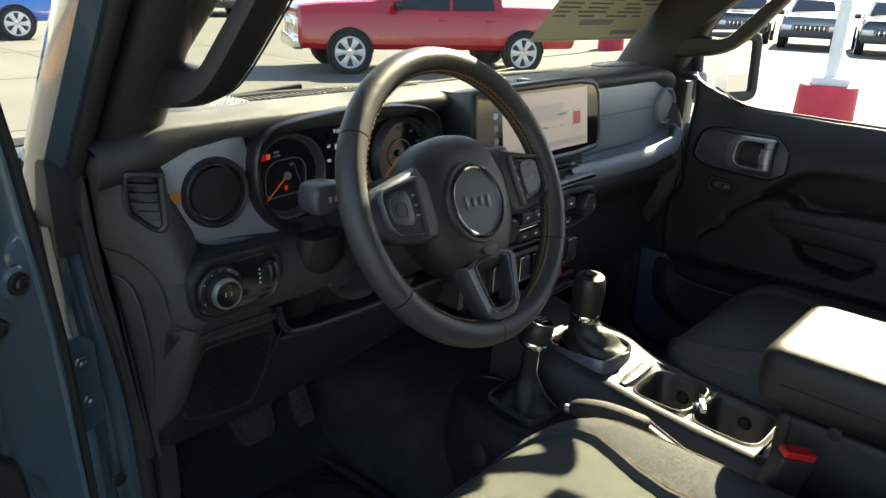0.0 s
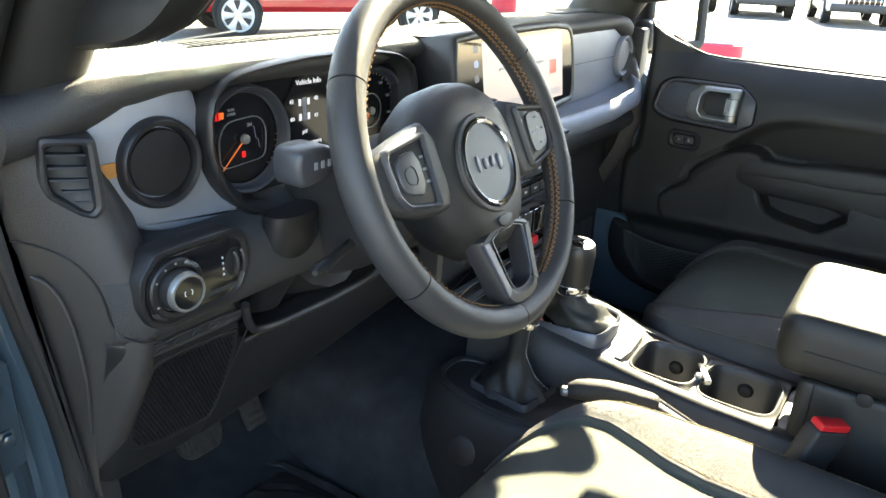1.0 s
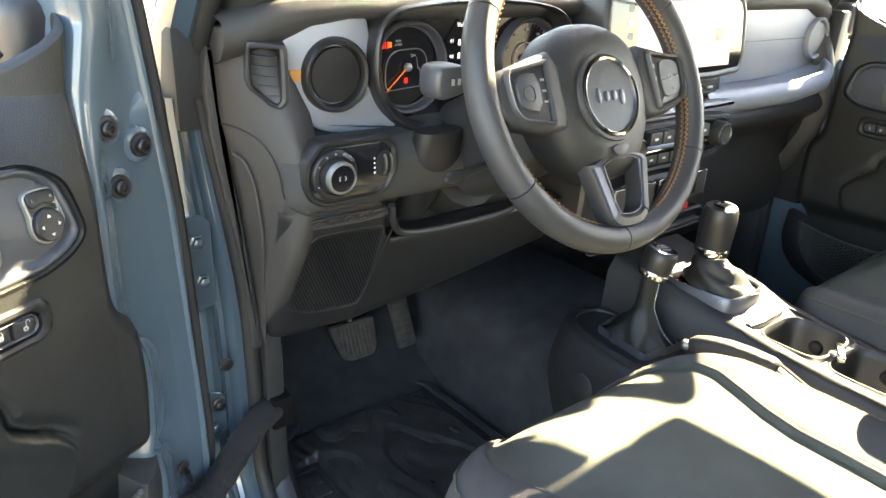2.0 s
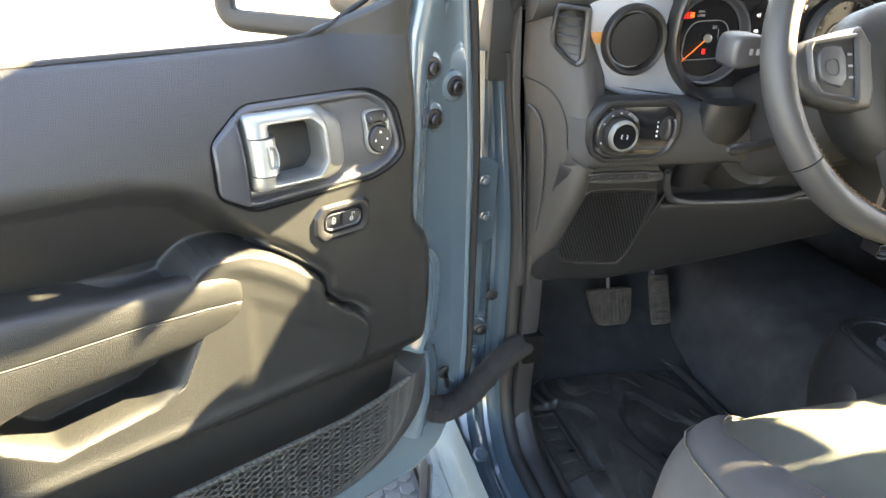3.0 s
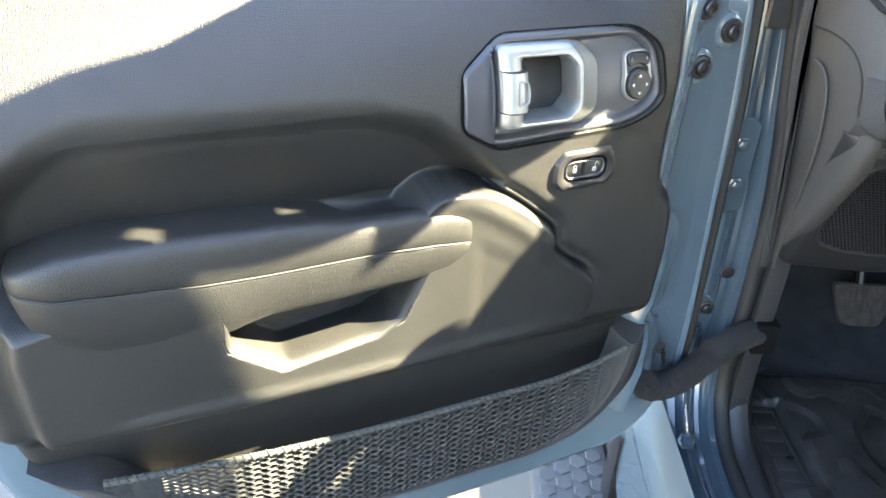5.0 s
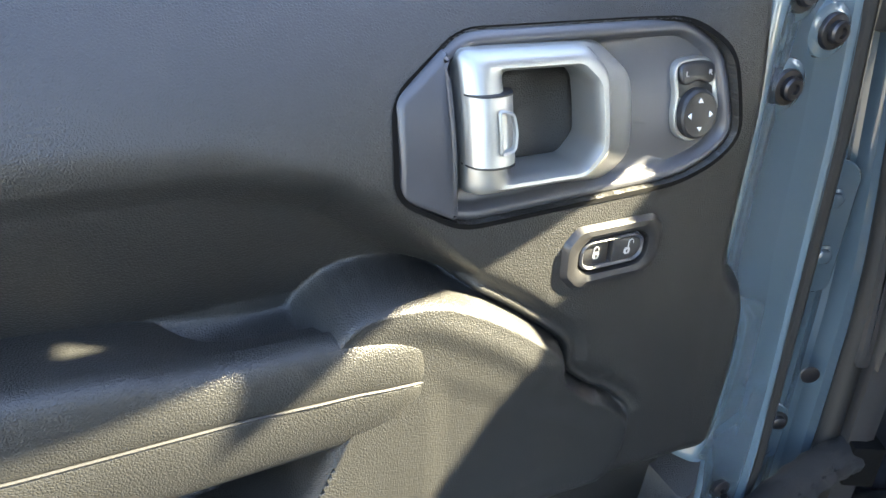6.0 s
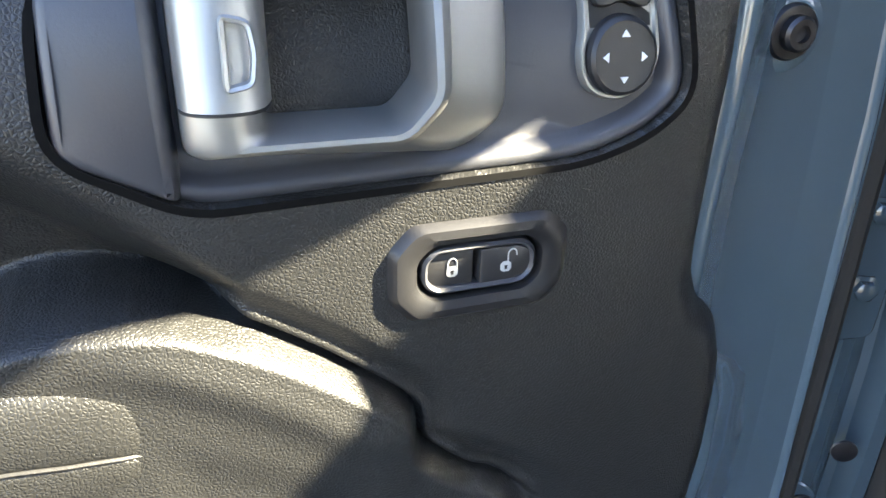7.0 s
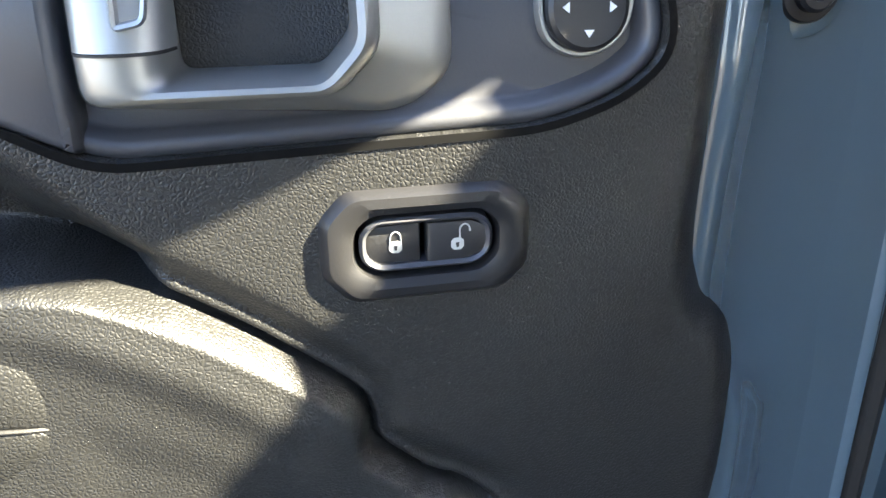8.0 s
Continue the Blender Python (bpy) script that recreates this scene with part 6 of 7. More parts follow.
part("badge_ring", lathe([(0.0470, 0.033), (0.0468, 0.0385), (0.0445, 0.0398), (0.0420, 0.0385), (0.0415, 0.033)], Matrix.Translation((0, -0.012, -0.017)), 64, cap=False), CHROME, hb, "polished silver ring")
part("badge_face", lathe([(0.0420, 0.033), (0.0418, 0.0362), (0.0, 0.0368)], Matrix.Translation((0, -0.012, -0.017)), 56), PLASTIC_MID, hb)
for x, w, h0, h1 in ((-0.0215, 0.006, -0.007, 0.010), (-0.0085, 0.009, -0.006, 0.006), (0.0045, 0.009, -0.006, 0.006), (0.0180, 0.009, -0.012, 0.006)):
    lp = rounded([(x - w / 2, h0 - 0.012), (x + w / 2, h0 - 0.012), (x + w / 2, h1 - 0.012), (x - w / 2, h1 - 0.012)], 1, 28)
    part("badge_mark", stack(lp, [(0, 0.0355), (0.0003, 0.0376), (0.001, 0.0380)], hub_at), SPOKE, hb, "plain silver badge mark")
part("badge_notch", stack(rounded([(-0.016, -0.069), (0.016, -0.069), (0.010, -0.081), (-0.010, -0.081)], 1), [(0, 0.030), (0, 0.0352), (0.002, 0.0358)], hub_at), RIM_HIDE, hb)
for k in range(3):
    part("airbag_mark", block((-0.011, -0.0735 - 0.006 * k, 0.0150 - 0.001 * k), (0.011, -0.0722 - 0.006 * k, 0.0166 - 0.001 * k), 0.0003), PLASTIC, hb)
for sg in (-1, 1):
    arm = [(sg * 0.066, 0.050), (sg * 0.115, 0.040), (sg * 0.166, 0.026), (sg * 0.168, -0.016), (sg * 0.150, -0.030), (sg * 0.100, -0.044), (sg * 0.062, -0.040)]
    part("spoke", stack(rounded(arm, 1), [(0.006, -0.018), (0, -0.010), (0, 0.004), (0.003, 0.010), (0.008, 0.012)], flat), RIM_HIDE, sw_t, "", 60)
    pod = soft([(sg * 0.087, 0.038), (sg * 0.148, 0.030), (sg * 0.153, 0.020), (sg * 0.151, -0.014), (sg * 0.140, -0.028), (sg * 0.091, -0.037)], 0.006)
    pd = part("switch_pod", hoop(pod, shrink(pod, 0.0055), [(-0.1, 0.004), (0, 0.0145), (0.4, 0.0175), (0.8, 0.0165), (1, 0.012), (1, 0.004)], flat), PLASTIC_MID if sg < 0 else PLASTIC, sw_t, "grey framed switch pod" if sg < 0 else "black framed switch pod")
    part("pod_face", stack(shrink(pod, 0.0052), [(0, 0.004), (0, 0.0125), (0.001, 0.0132)], flat), PLASTIC, pd)
    if sg < 0:
        part("pod_key", stack(rounded([(-0.141, 0.016), (-0.141, -0.006), (-0.136, -0.015), (-0.108, -0.021), (-0.106, 0.022), (-0.128, 0.024)], 1), [(0, 0.010), (0, 0.0150), (0.0012, 0.0165), (0.0025, 0.0168)], flat), PLASTIC_MID, pd, "grey arrow key")
        kk = rounded([(-0.134, 0.008), (-0.134, -0.006), (-0.117, -0.009), (-0.117, 0.011)], 1, 30)
        part("key_mark", hoop(kk, shrink(kk, 0.0008), [(0, 0.0165), (0, 0.0174), (1, 0.0174), (1, 0.0165)], flat), RUBBER, pd)
        for k in range(3):
            part("pod_print", block((-0.102, 0.014 - 0.012 * k, 0.0131), (-0.096, 0.0165 - 0.012 * k, 0.0135), 0), PRINT_GREY, pd)
    else:
        part("pod_key", stack(rounded([(0.108, 0.025), (0.130, 0.026), (0.142, 0.020), (0.142, -0.008), (0.134, -0.018), (0.108, -0.023), (0.104, -0.010), (0.104, 0.014)], 1), [(0, 0.010), (0, 0.0145), (0.001, 0.0155)], flat), PLASTIC, pd)
        for wd, x, y in (("SET+", 0.126, 0.018), ("RES", 0.1365, 0.004), ("CANC", 0.1105, 0.001), ("SET-", 0.126, -0.012)):
            writing("pod_word", wd, 0.0042, Matrix.Translation((x, y, 0.0157)), PRINT_GREY, pd)
        for k in range(3):
            part("pod_print", block((0.093, 0.016 - 0.016 * k, 0.0131), (0.099, 0.021 - 0.016 * k, 0.0135), 0), PRINT_GREY, pd)
        part("pod_key_mark", lathe([(0.004, 0.0150), (0.004, 0.0158), (0.0028, 0.0159), (0.0028, 0.015)], Matrix.Translation((0.1235, 0.003, 0)), 16), PRINT_GREY, pd)
# lower spoke: two legs round a dark window
leg_o = rounded([(-0.052, -0.078), (0.052, -0.078), (0.046, -0.110), (0.034, -0.158), (0.020, -0.168), (-0.020, -0.168), (-0.034, -0.158), (-0.046, -0.110)], 1, 64)
leg_i = rounded([(-0.030, -0.084), (0.036, -0.084), (0.033, -0.106), (0.025, -0.142), (0.015, -0.150), (-0.012, -0.150), (-0.019, -0.142), (-0.026, -0.106)], 1, 64)
ls = part("lower_spoke", hoop(leg_o, leg_i, [(0, -0.010), (0, 0.006), (0.25, 0.013), (0.7, 0.014), (1, 0.010), (1, -0.012)], flat), PLASTIC, sw_t, "satin black lower spoke")
part("spoke_edge", tube([Vector((p.x, p.y, 0.0125)) for p in leg_i], 0.0006, 6, closed=True), SPOKE, ls, "thin satin edge")
for sg in (-1, 1):
    fc = [(sg * 0.0475, -0.090), (sg * 0.0375, -0.090), (sg * 0.0235, -0.146), (sg * 0.0320, -0.152)]
    part("spoke_face", stack([Vector(p) for p in fc], [(0, 0.006), (0, 0.0140), (0.001, 0.0148)], flat), PLASTIC if sg > 0 else SPOKE, ls, "brushed face")

# column, stalks
col = thing("steering_column", "black steering column shroud with two stalks", "steering column")
rings = []
for z, w, hu, hd in ((-0.030, 0.046, 0.042, 0.046), (-0.045, 0.058, 0.052, 0.062), (-0.12, 0.064, 0.056, 0.082), (-0.20, 0.064, 0.052, 0.092), (-0.28, 0.058, 0.05, 0.092)):
    sec = rounded([(-w, hu * 0.5), (-w * 0.7, hu), (w * 0.7, hu), (w, hu * 0.5), (w, -hd * 0.6), (w * 0.6, -hd), (-w * 0.6, -hd), (-w, -hd * 0.6)], 2)
    rings.append([WHEEL @ Vector((p.x, p.y, z)) for p in sec])
part("shroud", bridge(bmesh.new(), rings, True, True, True), PLASTIC, col, "black column shroud", 50)
for sg, x1, zt in ((-1, -0.552, 1.417), (1, -0.195, 1.418)):
    st = part("stalk", tube([(-0.373 + sg * 0.055, 0.862, 1.402), (-0.373 + sg * 0.10, 0.864, 1.408), (x1 - sg * 0.035, 0.868, zt - 0.002)], [0.010, 0.009, 0.011], 12), PLASTIC, col, "black column stalk")
    end = rounded([(x1 - sg * 0.048, zt - 0.014), (x1 - sg * 0.048, zt + 0.016), (x1 - sg * 0.004, zt + 0.019), (x1 + sg * 0.004, zt + 0.010), (x1 + sg * 0.004, zt - 0.014), (x1 - sg * 0.006, zt - 0.022)], 2)
    part("stalk_end", stack(end, [(0.004, -0.020), (0, -0.016), (0, 0.012), (0.003, 0.016), (0.006, 0.017)], facing_rear(0.872)), PLASTIC_MID, st, "", 55)
    for k in range(3):
        part("stalk_print", block((x1 - sg * (0.036 - 0.009 * k) - 0.002, 0.8542, zt - 0.004), (x1 - sg * (0.036 - 0.009 * k) + 0.002, 0.8552, zt + 0.003), 0), PRINT_GREY, st)
part("tilt_lever", tube([(-0.425, 0.905, 1.295), (-0.475, 0.890, 1.294), (-0.510, 0.878, 1.296), (-0.522, 0.873, 1.297)], [0.006, 0.006, 0.008, 0.003], 10), PLASTIC, col, "column tilt lever")
rings = []
for z, w, y0 in ((1.335, 0.030, 0.925), (1.30, 0.034, 0.930), (1.25, 0.028, 0.955), (1.20, 0.018, 0.985)):
    rings.append([Vector((-0.478 + p.x, y0 + 0.02 + p.y, z)) for p in rounded([(-w, -0.012), (w, -0.016), (w + 0.02, 0.03), (-w, 0.03)], 2)])
part("ignition_cover", bridge(bmesh.new(), rings, True, True, True), PLASTIC_DARK, col, "", 50)
part("lower_column", tube([(-0.40, 0.98, 1.27), (-0.39, 1.15, 1.18), (-0.37, 1.40, 1.05)], [0.06, 0.05, 0.04], 14), RUBBER, col)


# ---------------------------------------------------------------- seats
def smooth_part(*args):
    ob = part(*args)
    sub = ob.modifiers.new("smooth", "SUBSURF")
    sub.levels = sub.render_levels = 2
    return ob


def make_seat(xc, label):
    st = thing("front_seat", label, "car seat", Matrix.Translation((xc, 0, 0)), "front seats")
    half = [(-1.0, 0.80), (-1.01, 0.89), (-1.0, 0.955), (-0.965, 0.995), (-0.90, 1.019), (-0.80, 1.033), (-0.70, 1.033), (-0.63, 1.025), (-0.60, 1.017), (-0.54, 1.019), (-0.40, 1.022), (-0.20, 1.024), (0.0, 1.025)]
    prof = half + [(-a, b) for a, b in half[-2::-1]]
    ys = list(np.linspace(-0.02, 0.62, 15)) + [0.665, 0.70, 0.73, 0.752, 0.768, 0.779, 0.786, 0.790]
    grid = []
    for y in ys:
        f = max(0.0, (y - 0.62) / 0.172)
        w = 0.287 * (1 - 0.62 * f ** 3.4) - 0.012 * max(0, (0.3 - y) / 0.3)
        top = -0.005 + 0.018 * math.sin(math.pi * min(1, max(0, (y - 0.1) / 0.75))) - 0.060 * f ** 4
        row = []
        for a, z in prof:
            k = (z - 0.80) / 0.2
            # the centre panel narrows behind its wide front end
            ab, edge = abs(a), 0.50 + 0.21 * float(step01(np.array((y - 0.52) / 0.20)))
            if ab <= 0.80:
                ab = ab * edge / 0.63 if ab <= 0.63 else edge + (ab - 0.63) / 0.17 * (0.84 - edge)
            a = math.copysign(ab, a)
            row.append(Vector((a * w, y - 0.018 - (0.04 * f ** 2 if z < 0.86 else 0), z + top * k * (1 if abs(a) < 0.95 else 0.8))))
        grid.append(row)
    last = grid[-1]
    nose = [Vector((p.x * 0.96, p.y - 0.002, 0.80 + (p.z - 0.80) * 0.90)) for p in last]
    grid.append(nose)
    grid.append([Vector((p.x * 0.9, p.y - 0.03, 0.80 + (p.z - 0.80) * 0.3)) for p in last])
    i0, i1 = 7, len(prof) - 8
    smooth_part("cushion_centre", sheet([r[i0:i1 + 1] for r in grid]), FABRIC, st, "olive grey cloth seat centre", 70)
    for sl, nm in ((slice(0, i0 + 1), 0), (slice(i1, None), 1)):
        smooth_part("cushion_bolster", sheet([r[sl] for r in grid]), FABRIC_SIDE, st, "charcoal cloth side bolster", 70)
    for i in (i0, i1):
        line = [r[i] + Vector((0, 0, 0.0004)) for r in grid[:-2]]
        part("seat_piping", tube(line, 0.0022, 6), FABRIC_SIDE, st)
        off = 0.008 if i == i0 else -0.008
        stitches([p + Vector((-off, 0, 0.0012)) for p in line], 0.0085, 0.0008, STITCH, st)
    for i in (4, len(prof) - 5):
        line = [r[i] + Vector((0, 0, 0.0012)) for r in grid[:-2]]
        part("seat_piping", tube(line, 0.0016, 6), FABRIC_SIDE, st)
        stitches([p + Vector((0, 0, 0.0012)) for p in line], 0.0095, 0.0008, STITCH_DIM, st)
    # seam across the cushion
    row = grid[9]
    mid = [r + Vector((0, -0.10 + 0.10 * abs(r.x) / 0.17, 0.0006)) for r in row[i0:i1 + 1]]
    part("cross_seam", tube(mid, 0.0014, 6), FABRIC_SIDE, st)
    # back
    bk = []
    for k, (y, z, w, d) in enumerate(((0.02, 0.95, 0.25, 0.10), (-0.02, 1.05, 0.275, 0.13), (-0.08, 1.25, 0.275, 0.13), (-0.14, 1.45, 0.25, 0.11), (-0.165, 1.53, 0.20, 0.08), (-0.17, 1.56, 0.15, 0.04))):
        sec = rounded([(-w, -d * 0.5), (-w, d * 0.5), (-w * 0.75, d * 0.75), (-w * 0.55, d * 0.5), (w * 0.55, d * 0.5), (w * 0.75, d * 0.75), (w, d * 0.5), (w, -d * 0.5)], 2)
        bk.append([Vector((p.x, y + p.y - 0.10, z)) for p in sec])
    part("backrest", bridge(bmesh.new(), bk, True, True, True), FABRIC_SIDE, st, "charcoal cloth backrest", 60)
    part("seat_base", block((-0.24, 0.05, 0.70), (0.24, 0.66, 0.82), 0.02), PLASTIC, st, "black plastic seat base")
    part("headrest", block((-0.13, -0.33, 1.58), (0.13, -0.24, 1.74), 0.03, seg=3), FABRIC_SIDE, st)
    return st


make_seat(-0.398, "olive grey cloth driver seat with tan stitching")
make_seat(0.405, "olive grey cloth passenger seat beside the console")

# ---------------------------------------------------------------- console
con = thing("centre_console", "black centre console with cup holders and two levers", "console")


def con_z(y):
    return float(np.interp(y, [0.42, 0.60, 0.70, 0.78, 0.88, 0.95], [0.998, 1.002, 1.012, 1.032, 1.045, 1.06]))


CX0, CX1 = -0.035, 0.122
bm = bmesh.new()
rings = []
for y in (0.40, 0.45, 0.55, 0.65, 0.72, 0.80, 0.88, 0.96):
    z = con_z(y)
    w = 0.012 * float(step01(np.array((y - 0.70) / 0.1)))
    side = [(CX0 - 0.045, 0.88), (CX0 - 0.038, 0.94), (CX0 - 0.020 - w, z - 0.030), (CX0 - 0.006 - w, z - 0.008), (CX0 - w, z), (CX0 + 0.014, z + 0.001)]
    other = [(CX1 - 0.014, z + 0.001), (CX1 + w, z), (CX1 + 0.008 + w, z - 0.010), (CX1 + 0.02 + w, z - 0.040), (CX1 + 0.04, 0.88)]
    rings.append(([Vector((a, y, b)) for a, b in side], [Vector((a, y, b)) for a, b in other]))
part("console_side", sheet([r[0] for r in rings]), PLASTIC, con, "black console side", 60)
part("console_side", sheet([r[1] for r in rings]), PLASTIC, con, "black console side", 60)


def cup_plate(cx, cy, y0, y1, rx, ry):
    """A piece of console top with one rounded well in it."""
    n, rings, ang = 56, [], [2 * math.pi * k / 56 for k in range(56)]
    def rect(a):
        c, s = math.cos(a), math.sin(a)
        k = min((CX1 - 0.012 - cx) / c if c > 1e-6 else (CX0 + 0.012 - cx) / c if c < -1e-6 else 9, (y1 - cy) / s if s > 1e-6 else (y0 - cy) / s if s < -1e-6 else 9)
        return cx + c * k, cy + s * k
    def well(a, d):
        c, s = math.cos(a), math.sin(a)
        k = (abs(c / (rx + d)) ** 4.4 + abs(s / (ry + d)) ** 4.4) ** (-1 / 4.4)
        return cx + c * k, cy + s * k
    rings.append([Vector((*rect(a), con_z(rect(a)[1]) + 0.001)) for a in ang])
    for d, h in ((0.0055, 0.0012), (0.0040, 0.0030), (0.002, 0.0034), (0.0, 0.001), (-0.002, -0.010), (-0.005, -0.065), (-0.010, -0.072)):
        rings.append([Vector((*well(a, d), con_z(cy) + h)) for a in ang])
    return bridge(bmesh.new(), rings, True, False, True)


part("cup_holder", cup_plate(0.0435, 0.647, 0.594, 0.712, 0.055, 0.0485), PLASTIC, con, "deep black cup holder", 50)
part("cup_holder", cup_plate(0.0435, 0.533, 0.470, 0.594, 0.055, 0.0540), PLASTIC, con, "deep black cup holder", 50)
for y in (0.645, 0.532):
    part("cup_liner", lathe([(0.036, 0.0), (0.044, 0.004), (0.0, 0.004)], Matrix.Translation((0.0435, y, 0.932)) @ Matrix.Diagonal((1, 1.15, 1, 1)), 32), RUBBER, con)
    part("cup_finger", lathe([(0.013, 0.0), (0.0125, 0.005), (0.009, 0.010), (0.0, 0.012)], Matrix.Translation((0.100, y, 0.972)) @ pose(0, 0, 0, 0, -90, 0), 20), RUBBER, con, "sprung rubber finger")
part("latch", block((0.022, 0.586, 1.000), (0.034, 0.600, 1.014), 0.003, pose(0, 0, 0)), CHROME, con)
lt = part("cup_latch", block((-0.006, -0.026, -0.003), (0.006, 0.026, 0.006), 0.0025, Matrix.Translation((0.036, 0.588, 1.010)) @ pose(0, 0, 0, 0, 0, -62)), CHROME, con, "polished metal latch")
part("latch_mark", block((-0.004, -0.008, 0.006), (0.004, 0.008, 0.0065), 0, Matrix.Translation((0.036, 0.588, 1.010)) @ pose(0, 0, 0, 0, 0, -62)), PRINT_GREY, lt)
bm = bmesh.new()
sheet([[Vector((x, y, con_z(y) + 0.001)) for x in (CX0 + 0.010, 0.043, CX1 - 0.012)] for y in (0.708, 0.73, 0.76, 0.80, 0.85, 0.90, 0.96)], bm)
part("console_top", bm, PLASTIC, con, "satin console top")
part("tray_lid", slab(rounded([(-0.015, 0.700), (-0.020, 0.722), (0.105, 0.728), (0.108, 0.706)], 1), 1.010, 1.020, 0.003), PLASTIC, con)
# rear end under the armrest
part("console_end", slab(rounded([(-0.036, 0.44), (-0.036, 0.472), (0.13, 0.472), (0.13, 0.44)], 1), 0.88, 0.996, 0.006), PLASTIC, con)

# automatic shifter
sh = thing("gear_shifter", "automatic gear lever with black leather boot", "gear lever")
base = rounded([(-0.030, 0.752), (-0.038, 0.845), (-0.020, 0.875), (0.075, 0.875), (0.092, 0.845), (0.085, 0.752), (0.06, 0.738), (-0.01, 0.738)], 2, 60)
part("gate_ring", hoop(base, shrink(base, 0.006), [(0, 1.020), (0, 1.046), (0.4, 1.050), (1, 1.048), (1, 1.02)], flat), SPOKE, sh, "satin dark gate ring")
part("gate_face", stack(shrink(base, 0.005), [(0, 1.02), (0, 1.045)], flat), GLOSS, sh)
for k, mt in enumerate((ORANGE_LIGHT, PRINT_GREY, PRINT_GREY, PRINT_GREY)):
    writing("gate_letter", "PRND"[k], 0.011, pose(-0.026, 0.845 - 0.017 * k, 1.0462, 0, 0, -50), mt, sh)
rings = []
for k in range(10):
    f = k / 9
    c = Vector((0.030 + (0.006 - 0.030) * f, 0.800 + 0.012 * f, 1.044 + 0.058 * f))
    rx, ry = 0.040 * (1 - f) ** 0.8 + 0.016, 0.046 * (1 - f) ** 0.8 + 0.016
    rings.append([c + Vector((rx * math.cos(a) * (1 + 0.07 * math.sin(5 * a + 9 * f)), ry * math.sin(a) * (1 + 0.07 * math.sin(4 * a - 7 * f)), 0.004 * math.sin(3 * a + 10 * f))) for a in (2 * math.pi * j / 40 for j in range(40))])
part("boot", bridge(bmesh.new(), rings, True), LEATHER, sh, "folded black leather boot", 60)
stitches([r[0] + Vector((0, 0, 0.001)) for r in rings], 0.007, 0.0009, WHITE, sh)
KM = Matrix.Translation((0.006, 0.812, 1.096)) @ pose(0, 0, 0, 4, -3, 0)
part("collar", lathe([(0.018, 0), (0.026, 0.004), (0.0285, 0.010), (0.0285, 0.020), (0.027, 0.023)], KM, 40), CHROME, sh, "polished collar")
part("collar_mark", block((-0.008, -0.0290, 0.010), (0.002, -0.0275, 0.018), 0.001, KM), STEEL, sh)
part("knob", lathe([(0.0275, 0.022), (0.0285, 0.040), (0.0290, 0.070), (0.0275, 0.085), (0.0240, 0.092), (0.012, 0.094), (0, 0.0942)], KM, 40), PLASTIC_DARK, sh, "black gear knob")
part("knob_button", block((-0.012, -0.010, 0.0925), (0.012, 0.010, 0.0965), 0.002, KM), GLOSS, sh)

# transfer case lever and its plinth
pl_t = thing("lever_plinth", "black moulded plinth with padded edge", "console plinth")
pq = rounded([(-0.205, 0.76), (-0.200, 0.90), (-0.165, 0.985), (-0.07, 0.985), (-0.045, 0.90), (-0.055, 0.74), (-0.09, 0.66), (-0.14, 0.66)], 2, 60)
part("plinth", stack(pq, [(-0.03, 0.70), (-0.015, 0.88), (0, 0.948), (0.006, 0.957), (0.012, 0.958)], flat), PLASTIC, pl_t, "", 60)
part("plinth_frame", hoop(shrink(pq, 0.008), shrink(pq, 0.026), [(0, 0.950), (0.1, 0.960), (0.5, 0.963), (0.9, 0.961), (1, 0.954)], flat), PLASTIC, pl_t, "raised surround")
bf = soft([(-0.165, 0.792), (-0.150, 0.905), (-0.062, 0.915), (-0.050, 0.835), (-0.070, 0.782)], 0.014)
part("boot_frame", hoop(bf, shrink(bf, 0.007), [(0, 0.950), (0, 0.966), (0.4, 0.970), (0.9, 0.968), (1, 0.960)], flat), PLASTIC_MID, pl_t, "satin boot frame", 50)
part("speaker_cap", lathe([(0.024, 0), (0.024, 0.004), (0.020, 0.006), (0, 0.006)], Matrix.Translation((-0.212, 0.87, 0.885)) @ pose(0, 0, 0, 0, -75, 0), 28), PLASTIC, pl_t)
tc = thing("transfer_case_lever", "short transfer case lever with black boot", "gear lever")
rings = []
for k in range(14):
    f = k / 13
    g = max(0.0, 1 - f * 1.9)
    c = Vector((-0.110 - 0.014 * f, 0.848 - 0.016 * f, 0.960 + 0.131 * f))
    rings.append([c + Vector(((0.036 * g ** 1.5 + 0.0145) * math.cos(a) * (1 + 0.16 * g * math.sin(7 * a + 15 * f)), (0.046 * g ** 1.5 + 0.0145) * math.sin(a) * (1 + 0.16 * g * math.sin(6 * a - 11 * f)), 0.006 * g * math.sin(3 * a + 12 * f))) for a in (2 * math.pi * j / 40 for j in range(40))])
part("boot", bridge(bmesh.new(), rings, True), LEATHER, tc, "folded black leather boot", 60)
stitches([r[34] + Vector((0, 0, 0.0012)) for r in rings], 0.007, 0.0009, WHITE, tc)
TM = Matrix.Translation((-0.124, 0.832, 1.082)) @ pose(0, 0, 0, 8, 12, 0)
part("collar", lathe([(0.017, 0), (0.024, 0.004), (0.0255, 0.010), (0.0245, 0.014)], TM, 36), CHROME, tc, "polished collar")
part("knob", lathe([(0.0235, 0.013), (0.0255, 0.024), (0.0265, 0.038), (0.0250, 0.048), (0.0235, 0.050)], TM, 40), PLASTIC_DARK, tc, "black lever knob")
part("knob_cap", lathe([(0.0225, 0.049), (0.0215, 0.052), (0.0, 0.0535)], TM, 36), GLOSS, tc)
